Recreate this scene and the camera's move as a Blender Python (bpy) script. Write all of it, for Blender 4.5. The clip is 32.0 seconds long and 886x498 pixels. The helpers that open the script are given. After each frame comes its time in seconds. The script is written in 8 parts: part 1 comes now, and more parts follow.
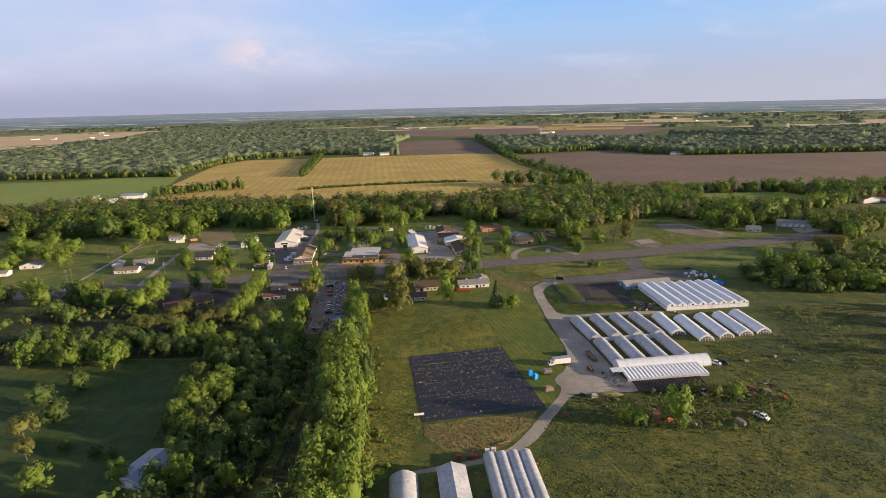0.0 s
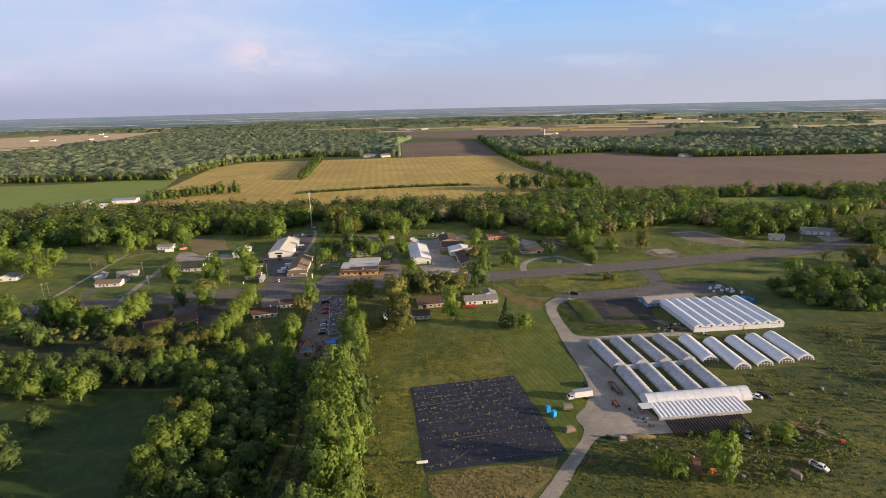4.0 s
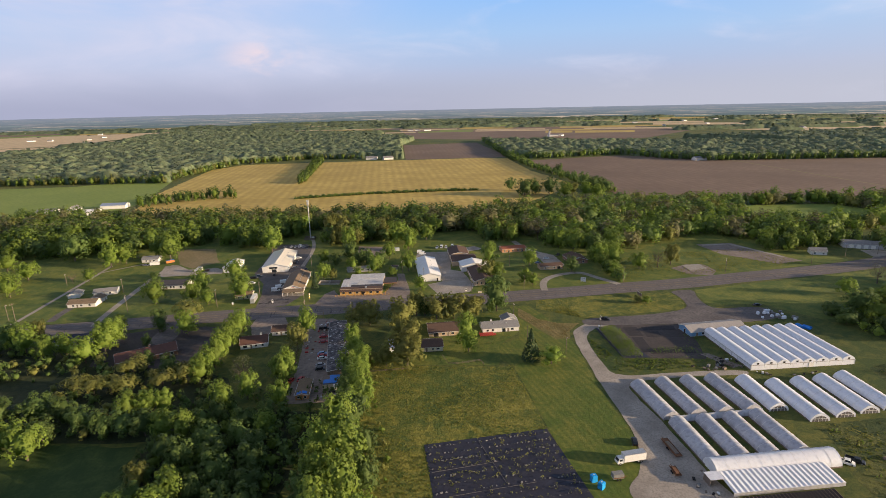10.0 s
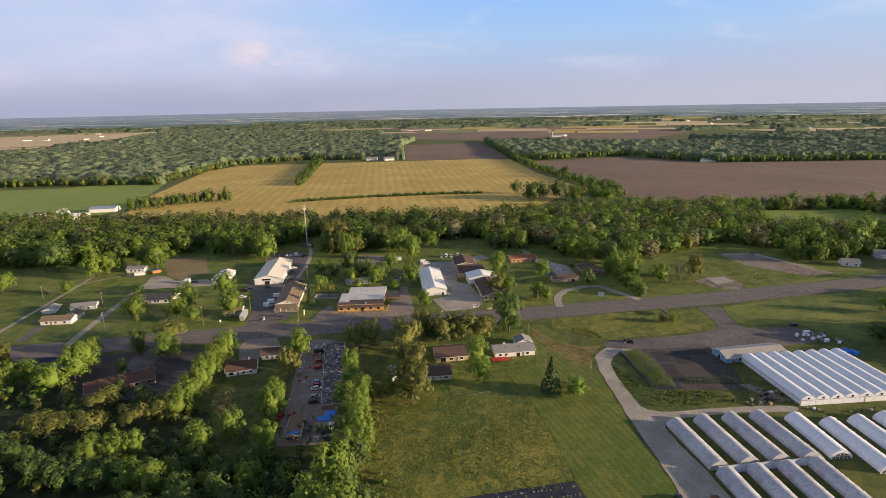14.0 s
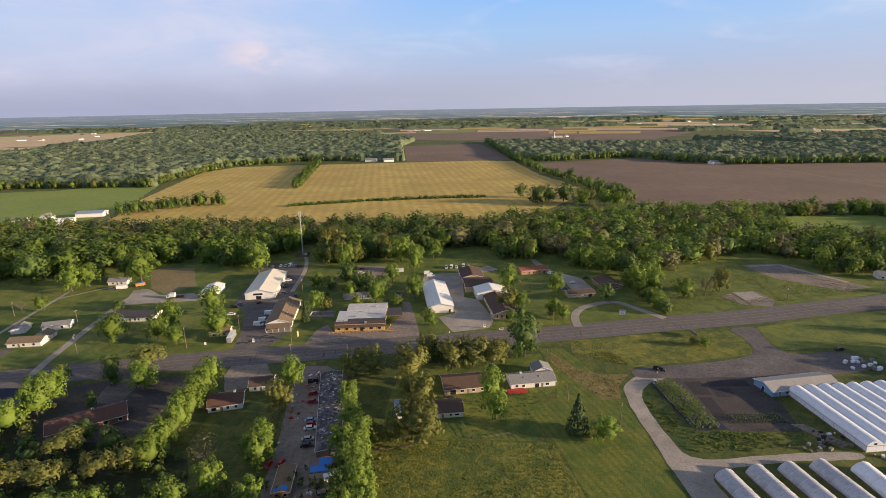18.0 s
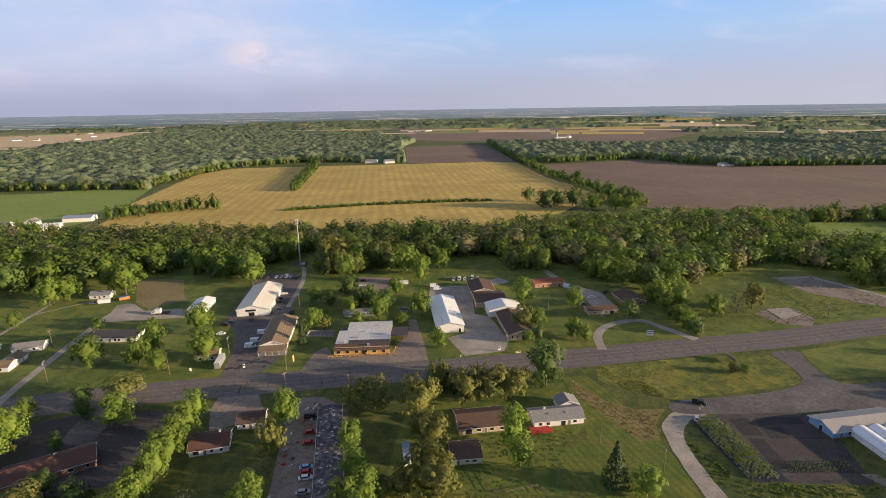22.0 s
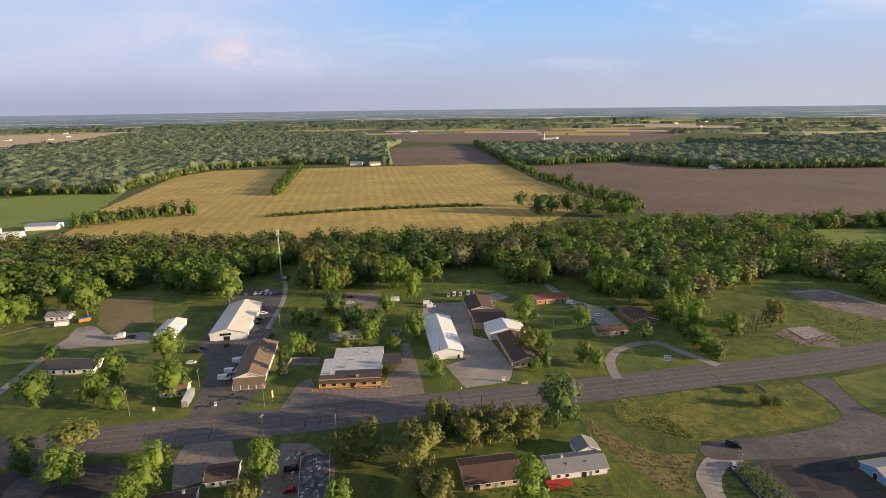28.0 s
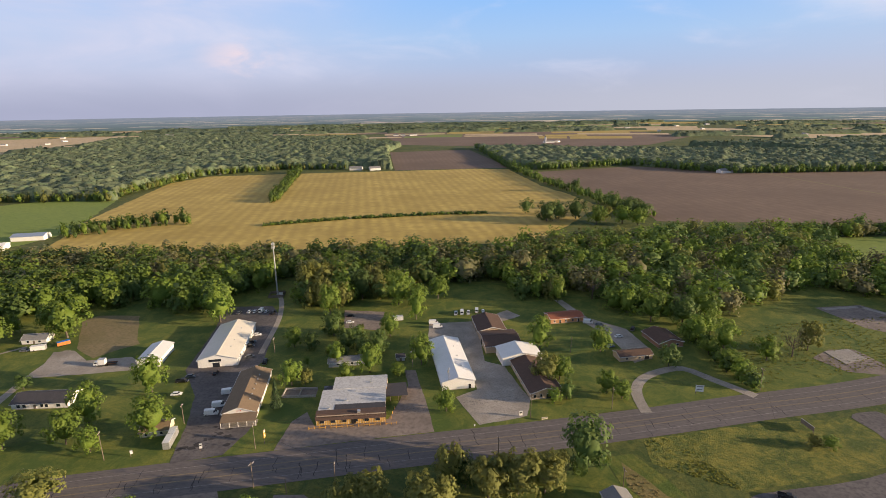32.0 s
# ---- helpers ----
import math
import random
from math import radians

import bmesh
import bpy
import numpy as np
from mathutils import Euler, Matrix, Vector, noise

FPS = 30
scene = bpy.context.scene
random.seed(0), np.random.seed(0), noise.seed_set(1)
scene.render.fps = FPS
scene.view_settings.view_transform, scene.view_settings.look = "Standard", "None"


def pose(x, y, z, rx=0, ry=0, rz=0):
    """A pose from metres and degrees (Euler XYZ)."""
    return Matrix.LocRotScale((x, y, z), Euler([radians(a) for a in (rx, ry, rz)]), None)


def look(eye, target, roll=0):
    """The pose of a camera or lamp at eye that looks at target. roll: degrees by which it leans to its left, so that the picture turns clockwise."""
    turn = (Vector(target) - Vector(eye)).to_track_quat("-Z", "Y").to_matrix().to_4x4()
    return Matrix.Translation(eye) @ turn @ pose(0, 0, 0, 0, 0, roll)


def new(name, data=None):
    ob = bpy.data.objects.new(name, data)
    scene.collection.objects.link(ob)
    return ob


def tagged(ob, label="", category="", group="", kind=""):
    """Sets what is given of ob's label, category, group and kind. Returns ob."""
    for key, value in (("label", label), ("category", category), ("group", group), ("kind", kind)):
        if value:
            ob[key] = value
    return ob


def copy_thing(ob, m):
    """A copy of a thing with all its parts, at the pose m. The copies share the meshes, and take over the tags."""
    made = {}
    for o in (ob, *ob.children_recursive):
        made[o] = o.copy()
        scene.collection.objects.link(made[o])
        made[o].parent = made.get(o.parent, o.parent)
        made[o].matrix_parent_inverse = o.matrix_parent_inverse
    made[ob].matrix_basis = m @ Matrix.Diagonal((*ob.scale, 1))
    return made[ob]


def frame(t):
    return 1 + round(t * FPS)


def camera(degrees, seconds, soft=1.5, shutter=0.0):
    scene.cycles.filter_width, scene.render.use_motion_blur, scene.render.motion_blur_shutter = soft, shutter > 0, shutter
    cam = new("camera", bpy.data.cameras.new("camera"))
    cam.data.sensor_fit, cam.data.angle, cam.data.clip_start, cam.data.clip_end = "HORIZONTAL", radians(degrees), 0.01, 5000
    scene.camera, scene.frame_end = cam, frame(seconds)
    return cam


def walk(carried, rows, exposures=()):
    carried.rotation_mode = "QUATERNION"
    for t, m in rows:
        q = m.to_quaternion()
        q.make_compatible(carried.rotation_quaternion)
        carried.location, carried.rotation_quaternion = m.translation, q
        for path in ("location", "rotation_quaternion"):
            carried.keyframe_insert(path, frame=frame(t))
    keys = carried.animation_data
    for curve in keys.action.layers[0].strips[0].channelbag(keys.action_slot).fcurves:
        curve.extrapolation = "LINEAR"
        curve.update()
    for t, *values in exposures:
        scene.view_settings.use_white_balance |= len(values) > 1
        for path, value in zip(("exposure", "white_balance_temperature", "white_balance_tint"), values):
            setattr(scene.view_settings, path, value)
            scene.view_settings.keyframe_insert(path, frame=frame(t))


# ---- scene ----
cam = camera(79.66, 32.0, soft=0.8)
PATH = [
    (0.0, 0.00, 0.00, 119.99, 74.74, 1.25, -0.00),
    (0.5, -0.07, 3.56, 120.07, 74.73, 1.33, 0.00),
    (1.0, -0.22, 7.15, 120.12, 74.74, 1.32, 0.01),
    (1.5, -0.46, 10.71, 120.15, 74.75, 1.30, 0.06),
    (2.0, -0.69, 14.35, 120.18, 74.77, 1.30, 0.08),
    (2.5, -0.92, 17.96, 120.21, 74.79, 1.32, 0.11),
    (3.0, -1.15, 21.56, 120.22, 74.80, 1.35, 0.14),
    (3.5, -1.43, 25.15, 120.22, 74.81, 1.33, 0.16),
    (5.5, -3.16, 38.70, 120.18, 74.86, 1.22, 0.27),
    (6.0, -3.73, 41.92, 120.22, 74.85, 1.22, 0.30),
    (6.5, -4.39, 45.43, 120.27, 74.84, 1.19, 0.33),
    (7.0, -5.07, 48.96, 120.37, 74.84, 1.20, 0.31),
    (7.5, -5.67, 52.26, 120.47, 74.85, 1.19, 0.30),
    (8.0, -6.30, 55.52, 120.54, 74.83, 1.20, 0.33),
    (8.5, -6.96, 58.89, 120.52, 74.85, 1.23, 0.34),
    (9.0, -7.71, 62.29, 120.45, 74.86, 1.16, 0.34),
    (9.5, -8.41, 65.70, 120.35, 74.89, 1.16, 0.34),
    (10.0, -9.04, 69.09, 120.26, 74.93, 1.17, 0.35),
    (10.5, -9.58, 72.55, 120.25, 74.92, 1.14, 0.39),
    (11.0, -10.06, 76.14, 120.31, 74.90, 1.16, 0.41),
    (11.5, -10.53, 79.89, 120.42, 74.90, 1.15, 0.45),
    (12.0, -11.05, 83.65, 120.53, 74.86, 1.21, 0.49),
    (12.5, -11.61, 87.45, 120.61, 74.83, 1.20, 0.44),
    (13.0, -12.17, 91.07, 120.66, 74.84, 1.17, 0.43),
    (13.5, -12.72, 94.63, 120.67, 74.87, 1.12, 0.43),
    (14.0, -13.28, 98.25, 120.63, 74.89, 1.04, 0.38),
    (14.5, -13.91, 101.89, 120.61, 74.91, 1.07, 0.38),
    (16.5, -16.32, 116.66, 121.02, 74.87, 1.01, 0.33),
    (17.0, -17.12, 120.45, 121.04, 74.88, 1.00, 0.28),
    (17.5, -17.79, 124.14, 121.05, 74.88, 0.99, 0.27),
    (18.0, -18.34, 127.79, 121.05, 74.89, 0.96, 0.25),
    (18.5, -18.85, 131.34, 121.04, 74.89, 1.02, 0.29),
    (19.0, -19.38, 134.95, 121.02, 74.88, 0.97, 0.30),
    (19.5, -20.13, 138.55, 121.01, 74.89, 0.97, 0.29),
    (20.0, -21.00, 142.12, 120.97, 74.88, 0.94, 0.24),
    (20.5, -21.80, 145.60, 120.94, 74.90, 0.91, 0.24),
    (21.0, -22.55, 149.14, 120.93, 74.90, 0.90, 0.24),
    (21.5, -23.41, 152.74, 121.02, 74.93, 0.90, 0.23),
    (22.0, -24.19, 156.35, 121.22, 74.90, 0.88, 0.20),
    (22.5, -24.92, 159.63, 121.54, 75.01, 0.91, 0.16),
    (23.0, -25.53, 162.07, 121.87, 75.17, 0.99, 0.50),
    (23.5, -25.98, 163.68, 122.07, 75.17, 1.05, 1.22),
    (24.0, -26.37, 165.16, 122.15, 75.11, 0.99, 1.19),
    (24.5, -26.79, 166.83, 122.19, 75.08, 0.96, 0.92),
    (26.5, -28.87, 176.79, 122.21, 74.96, 0.79, -0.22),
    (27.0, -29.30, 179.68, 122.28, 74.92, 0.73, -0.68),
    (27.5, -29.71, 182.66, 122.35, 74.91, 0.73, -1.11),
    (28.0, -30.07, 185.81, 122.41, 74.90, 0.69, -1.44),
    (28.5, -30.45, 189.12, 122.50, 74.85, 0.69, -1.70),
    (29.0, -30.88, 192.46, 122.59, 74.83, 0.69, -1.93),
    (29.5, -31.29, 195.83, 122.69, 74.78, 0.63, -2.05),
    (30.0, -31.74, 199.23, 122.79, 74.76, 0.63, -2.19),
    (30.5, -32.25, 202.49, 122.90, 74.76, 0.62, -2.22),
    (31.0, -32.84, 205.57, 123.11, 74.92, 0.67, -2.31),
    (31.5, -33.38, 208.19, 123.40, 75.09, 0.68, -2.11),
    (32.0, -33.87, 210.28, 123.74, 75.20, 0.84, -1.53),
]
walk(cam, [(t, pose(x, y, z, rx, ry, rz)) for t, x, y, z, rx, ry, rz in PATH])

# ---- world, sun ----
SUN_ELEV, SUN_AZ = radians(10.0), radians(-12.0)      # azimuth from +x towards +y
sun_dir = Vector((math.cos(SUN_ELEV) * math.cos(SUN_AZ), math.cos(SUN_ELEV) * math.sin(SUN_AZ), math.sin(SUN_ELEV)))
sun_data = bpy.data.lights.new("sun", "SUN")
sun_data.energy, sun_data.angle, sun_data.color = 5.0, radians(0.6), (1.0, 0.76, 0.5)
sun = new("sun", sun_data)
sun.matrix_world = look(sun_dir * 1000, (0, 0, 0))

world = bpy.data.worlds.new("sky")
scene.world = world
world.use_nodes = True
wn, wl = world.node_tree.nodes, world.node_tree.links
wn.clear()
w_out = wn.new("ShaderNodeOutputWorld")
w_bg = wn.new("ShaderNodeBackground")
w_sky = wn.new("ShaderNodeTexSky")
w_sky.sky_type, w_sky.sun_disc = "NISHITA", False
w_sky.sun_elevation, w_sky.sun_rotation = SUN_ELEV, radians(90) - SUN_AZ
w_sky.air_density, w_sky.dust_density, w_sky.ozone_density, w_sky.altitude = 1.0, 0.6, 2.0, 120
w_bg.inputs["Strength"].default_value = 0.05
# low in the sky: lavender haze turning to clear blue, paler towards the sun, with thin evening cloud
w_co = wn.new("ShaderNodeTexCoord")
w_sep = wn.new("ShaderNodeSeparateXYZ")
wl.new(w_co.outputs["Generated"], w_sep.inputs[0])


def w_mixed(factor, a, b):
    node = wn.new("ShaderNodeMix")
    node.data_type = "RGBA"
    for key, value in (("Factor", factor), ("A", a), ("B", b)):
        if isinstance(value, tuple):
            node.inputs[key].default_value = value
        else:
            wl.new(value, node.inputs[key])
    return node.outputs["Result"]


def w_range(value, lo, hi, to_lo, to_hi):
    node = wn.new("ShaderNodeMapRange")
    node.interpolation_type = "SMOOTHSTEP"
    for key, number in (("From Min", lo), ("From Max", hi), ("To Min", to_lo), ("To Max", to_hi)):
        node.inputs[key].default_value = number
    wl.new(value, node.inputs[0])
    return node.outputs[0]


w_band = wn.new("ShaderNodeValToRGB")
w_e = w_band.color_ramp.elements
w_e[0].position, w_e[0].color = 0.0, (4.96, 5.25, 6.59, 1)
w_e[1].position, w_e[1].color = 0.22, (2.66, 5.79, 11.14, 1)
w_e.new(0.055).color = (5.08, 5.79, 8.00, 1)
w_e.new(0.12).color = (4.39, 6.44, 9.73, 1)
wl.new(w_sep.outputs["Z"], w_band.inputs[0])
w_high = wn.new("ShaderNodeVectorMath")     # unseen upper sky scaled up, added to lift the shaded parts
w_high.operation = "SCALE"
w_high.inputs["Scale"].default_value = 1.5
wl.new(w_sky.outputs[0], w_high.inputs[0])
w_low = w_mixed(w_range(w_sep.outputs["Z"], 0.24, 0.45, 0.95, 0.0), w_high.outputs[0], w_band.outputs[0])


def w_noise(scale, stretch, shift, turn):
    mp, ns = wn.new("ShaderNodeMapping"), wn.new("ShaderNodeTexNoise")
    mp.inputs["Scale"].default_value, mp.inputs["Location"].default_value, mp.inputs["Rotation"].default_value = stretch, shift, (0.0, turn, 0.0)
    wl.new(w_co.outputs["Generated"], mp.inputs[0])
    ns.inputs["Scale"].default_value, ns.inputs["Detail"].default_value, ns.inputs["Roughness"].default_value, ns.inputs["Distortion"].default_value = scale, 8.0, 0.52, 0.4
    wl.new(mp.outputs[0], ns.inputs["Vector"])
    return ns.outputs["Fac"]


def w_product(a, b):
    node = wn.new("ShaderNodeMath")
    node.operation = "MULTIPLY"
    wl.new(a, node.inputs[0])
    wl.new(b, node.inputs[1])
    return node.outputs[0]


def w_cloud_at(direction, radius, flat):
    """How near a direction of the sky is to a cloud's middle: 1 to 0."""
    sb, sc, ln = wn.new("ShaderNodeVectorMath"), wn.new("ShaderNodeVectorMath"), wn.new("ShaderNodeVectorMath")
    sb.operation, sc.operation, ln.operation = "SUBTRACT", "MULTIPLY", "LENGTH"
    sb.inputs[1].default_value, sc.inputs[1].default_value = direction, (1, 1, flat)
    wl.new(w_co.outputs["Generated"], sb.inputs[0])
    wl.new(sb.outputs[0], sc.inputs[0])
    wl.new(sc.outputs[0], ln.inputs[0])
    return w_range(ln.outputs["Value"], 0.0, radius, 1.0, 0.0)


w_fine = w_noise(3.2, (1.4, 1.4, 4.5), (0.3, 0.1, 0.2), 0.3)
w_veil = w_product(w_range(w_fine, 0.3, 0.7, 0.45, 1.0), w_range(w_sep.outputs["X"], -0.55, 0.12, 0.85, 0.0))
w_left = w_mixed(w_veil, w_low, (7.15, 7.21, 9.08, 1))
w_wisps = w_mixed(w_range(w_fine, 0.52, 0.8, 0.0, 0.5), w_left, (8.30, 8.19, 9.73, 1))
w_pink = w_mixed(w_product(w_cloud_at((-0.30, 0.95, 0.085), 0.1, 2.2), w_range(w_noise(9.0, (1, 1, 2.5), (0, 0, 0), 0.0), 0.42, 0.62, 0.0, 0.9)), w_wisps, (9.69, 7.98, 8.54, 1))
w_white = w_mixed(w_product(w_cloud_at((0.60, 0.78, 0.20), 0.16, 1.6), w_range(w_noise(7.0, (1, 1, 2.2), (0.4, 0, 0), 0.0), 0.4, 0.62, 0.0, 0.85)), w_pink, (10.38, 9.94, 10.60, 1))
w_sunward = w_mixed(w_range(w_sep.outputs["X"], 0.3, 0.95, 0.0, 0.35), w_white, (7.27, 7.31, 8.21, 1))
w_edge = w_mixed(w_range(w_sep.outputs["X"], -0.5, 0.5, 0.0, 1.0), (3.92, 4.15, 5.84, 1), (5.99, 6.11, 7.24, 1))
w_ground_haze = w_mixed(w_range(w_sep.outputs["Z"], 0.0, 0.075, 0.75, 0.0), w_sunward, w_edge)
wl.new(w_ground_haze, w_bg.inputs["Color"])
wl.new(w_bg.outputs[0], w_out.inputs[0])
scene.view_settings.exposure = 0.9

# ---- materials ----
def mat(name, a, b, scale=0.3, fine=4.0, c=None, rough=0.9, metal=0.0, bump=0.3, dist=0.1, vary=0.0, spread=0.5, stretch=(1, 1, 1), translucent=0.0, island=0.0, spec=0.3):
    """Two colours mixed at two scales, with relief; c: a third colour in the fine grain; vary: brightness by object."""
    m = bpy.data.materials.new(name)
    m.use_nodes = True
    n, l = m.node_tree.nodes, m.node_tree.links
    bsdf = n["Principled BSDF"]
    bsdf.inputs["Roughness"].default_value, bsdf.inputs["Metallic"].default_value = rough, metal
    bsdf.inputs["Specular IOR Level"].default_value = spec
    co, mp = n.new("ShaderNodeTexCoord"), n.new("ShaderNodeMapping")
    mp.inputs["Scale"].default_value = stretch
    l.new(co.outputs["Object"], mp.inputs[0])
    big, small = n.new("ShaderNodeTexNoise"), n.new("ShaderNodeTexNoise")
    big.inputs["Scale"].default_value, big.inputs["Detail"].default_value, big.inputs["Roughness"].default_value = scale, 8.0, 0.7
    small.inputs["Scale"].default_value, small.inputs["Detail"].default_value = fine, 4.0
    l.new(mp.outputs[0], big.inputs["Vector"])
    l.new(mp.outputs[0], small.inputs["Vector"])
    ramp = n.new("ShaderNodeMapRange")
    ramp.inputs["From Min"].default_value, ramp.inputs["From Max"].default_value = 0.5 - spread / 2, 0.5 + spread / 2
    l.new(big.outputs["Fac"], ramp.inputs[0])
    mix = n.new("ShaderNodeMix")
    mix.data_type = "RGBA"
    mix.inputs["A"].default_value, mix.inputs["B"].default_value = (*a, 1), (*b, 1)
    l.new(ramp.outputs[0], mix.inputs["Factor"])
    col = mix.outputs["Result"]
    grain = n.new("ShaderNodeMix")
    grain.data_type = "RGBA"
    g = c or tuple(0.55 * (p + q) / 2 for p, q in zip(a, b))
    grain.inputs["B"].default_value = (*g, 1)
    r2 = n.new("ShaderNodeMapRange")
    r2.inputs["From Min"].default_value, r2.inputs["From Max"].default_value, r2.inputs["To Max"].default_value = 0.45, 0.75, 0.75
    l.new(small.outputs["Fac"], r2.inputs[0])
    l.new(r2.outputs[0], grain.inputs["Factor"])
    l.new(col, grain.inputs["A"])
    col = grain.outputs["Result"]
    if vary or island:
        hsv, rng = n.new("ShaderNodeHueSaturation"), n.new("ShaderNodeMapRange")
        amount = vary or island
        rng.inputs["To Min"].default_value, rng.inputs["To Max"].default_value = 1 - amount, 1 + amount
        if vary:
            l.new(n.new("ShaderNodeObjectInfo").outputs["Random"], rng.inputs[0])
        else:
            l.new(n.new("ShaderNodeNewGeometry").outputs["Random Per Island"], rng.inputs[0])
        l.new(rng.outputs[0], hsv.inputs["Value"])
        l.new(col, hsv.inputs["Color"])
        col = hsv.outputs[0]
    l.new(col, bsdf.inputs["Base Color"])
    if bump:
        bp = n.new("ShaderNodeBump")
        bp.inputs["Strength"].default_value, bp.inputs["Distance"].default_value = bump, dist
        l.new(small.outputs["Fac"], bp.inputs["Height"])
        l.new(bp.outputs[0], bsdf.inputs["Normal"])
    if translucent:
        tr, ms = n.new("ShaderNodeBsdfTranslucent"), n.new("ShaderNodeMixShader")
        l.new(col, tr.inputs["Color"])
        ms.inputs[0].default_value = translucent
        l.new(bsdf.outputs[0], ms.inputs[1])
        l.new(tr.outputs[0], ms.inputs[2])
        l.new(ms.outputs[0], n["Material Output"].inputs[0])
    return m


def turf(name, a, b, c, big=0.012, mid=0.16, fine=0.9, bump=0.7, dist=0.5):
    """Grassland: patches many metres wide, clumps of a few metres and tufts, with relief from both."""
    m = mat(name, a, b, big, fine, c, bump=bump, dist=dist)
    n, l = m.node_tree.nodes, m.node_tree.links
    wide, small = [x for x in n if x.bl_idname == "ShaderNodeTexNoise"]
    small.inputs["Detail"].default_value, small.inputs["Roughness"].default_value = 6.0, 0.75
    clump = n.new("ShaderNodeTexNoise")
    clump.inputs["Scale"].default_value, clump.inputs["Detail"].default_value, clump.inputs["Roughness"].default_value, clump.inputs["Distortion"].default_value = mid, 9.0, 0.72, 0.6
    l.new(small.inputs["Vector"].links[0].from_socket, clump.inputs["Vector"])
    both, relief = n.new("ShaderNodeMix"), n.new("ShaderNodeMix")
    both.inputs["Factor"].default_value, relief.inputs["Factor"].default_value = 0.58, 0.4
    l.new(wide.outputs["Fac"], both.inputs["A"])
    l.new(clump.outputs["Fac"], both.inputs["B"])
    ramp = wide.outputs["Fac"].links[0].to_node
    if ramp.bl_idname != "ShaderNodeMapRange":
        ramp = wide.outputs["Fac"].links[1].to_node
    ramp.inputs["From Min"].default_value, ramp.inputs["From Max"].default_value = 0.44, 0.58
    l.new(both.outputs["Result"], ramp.inputs[0])
    l.new(small.outputs["Fac"], relief.inputs["A"])
    l.new(clump.outputs["Fac"], relief.inputs["B"])
    bp = [x for x in n if x.bl_idname == "ShaderNodeBump"][0]
    l.new(relief.outputs["Result"], bp.inputs["Height"])
    return m


def striped(m, angle, width, dark, amount=0.5):
    """Adds rows (mowing swaths, drill rows) that run at an angle in degrees, width metres apart, to a material of mat()."""
    n, l = m.node_tree.nodes, m.node_tree.links
    bsdf = n["Principled BSDF"]
    old = bsdf.inputs["Base Color"].links[0].from_socket
    co, mp, wv = n.new("ShaderNodeTexCoord"), n.new("ShaderNodeMapping"), n.new("ShaderNodeTexWave")
    mp.inputs["Rotation"].default_value = (0, 0, radians(-angle))
    l.new(co.outputs["Object"], mp.inputs[0])
    l.new(mp.outputs[0], wv.inputs["Vector"])
    wv.bands_direction = "Y"
    wv.inputs["Scale"].default_value = 1.0 / width * 0.314
    wv.inputs["Distortion"].default_value, wv.inputs["Detail"].default_value, wv.inputs["Detail Scale"].default_value = 1.6, 3.0, 0.6
    pw = n.new("ShaderNodeMath")
    pw.operation = "MULTIPLY"
    pw.inputs[1].default_value = amount
    l.new(wv.outputs["Fac"], pw.inputs[0])
    mx = n.new("ShaderNodeMix")
    mx.data_type = "RGBA"
    mx.inputs["B"].default_value = (*dark, 1)
    l.new(pw.outputs[0], mx.inputs["Factor"])
    l.new(old, mx.inputs["A"])
    l.new(mx.outputs["Result"], bsdf.inputs["Base Color"])
    return m


GRASS = turf("grass", (0.0551, 0.0828, 0.0166), (0.148, 0.145, 0.0294), (0.0247, 0.0414, 0.011))
RANK = turf("rank_grass", (0.038, 0.0627, 0.0142), (0.152, 0.147, 0.0283), (0.0152, 0.0283, 0.00911), 0.014, 0.12, 0.7, 1.0, 1.3)
LAWN = turf("lawn", (0.0791, 0.118, 0.0213), (0.191, 0.196, 0.037), (0.0502, 0.0784, 0.0168), 0.02, 0.1, 1.0, 0.4, 0.25)
MEADOW = turf("meadow", (0.0751, 0.104, 0.017), (0.233, 0.209, 0.0359), (0.0342, 0.0543, 0.012), 0.03, 0.2, 0.8, 1.0, 1.1)
MOWN = striped(turf("mown_grass", (0.091, 0.13, 0.018), (0.193, 0.185, 0.032), (0.0481, 0.078, 0.014), 0.03, 0.16, 0.9, 0.8, 0.5), 108, 2.8, (0.0589, 0.085, 0.014), 0.42)
HAY = striped(mat("cut_hay", (0.14, 0.13, 0.035), (0.3, 0.22, 0.085), 0.12, 0.9, (0.11, 0.1, 0.033), bump=0.5, dist=0.3, spread=0.3), 110, 2.2, (0.12, 0.11, 0.033), 0.35)
WHEAT = striped(mat("ripe_stubble", (0.4, 0.285, 0.07), (0.56, 0.41, 0.11), 0.012, 0.1, (0.33, 0.235, 0.065), bump=0.2, spread=0.25), 97, 13.0, (0.31, 0.215, 0.055), 0.38)
# stubble for far fields, distance haze put into its paler colour
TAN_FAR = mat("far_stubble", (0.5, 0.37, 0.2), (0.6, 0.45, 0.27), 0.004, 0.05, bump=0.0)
SOIL = striped(mat("tilled_soil", (0.155, 0.105, 0.072), (0.225, 0.155, 0.108), 0.006, 0.08, (0.14, 0.095, 0.066), bump=0.2, spread=0.3), 95, 12.0, (0.15, 0.1, 0.067), 0.4)
CROP = mat("young_crop", (0.165, 0.225, 0.04), (0.235, 0.28, 0.055), 0.01, 0.2, (0.125, 0.178, 0.03), bump=0.2)
ROUGH = mat("rough_weeds", (0.042, 0.07, 0.01), (0.085, 0.1, 0.016), 0.09, 0.5, (0.024, 0.042, 0.007), bump=1.0, dist=0.8, spread=0.3)
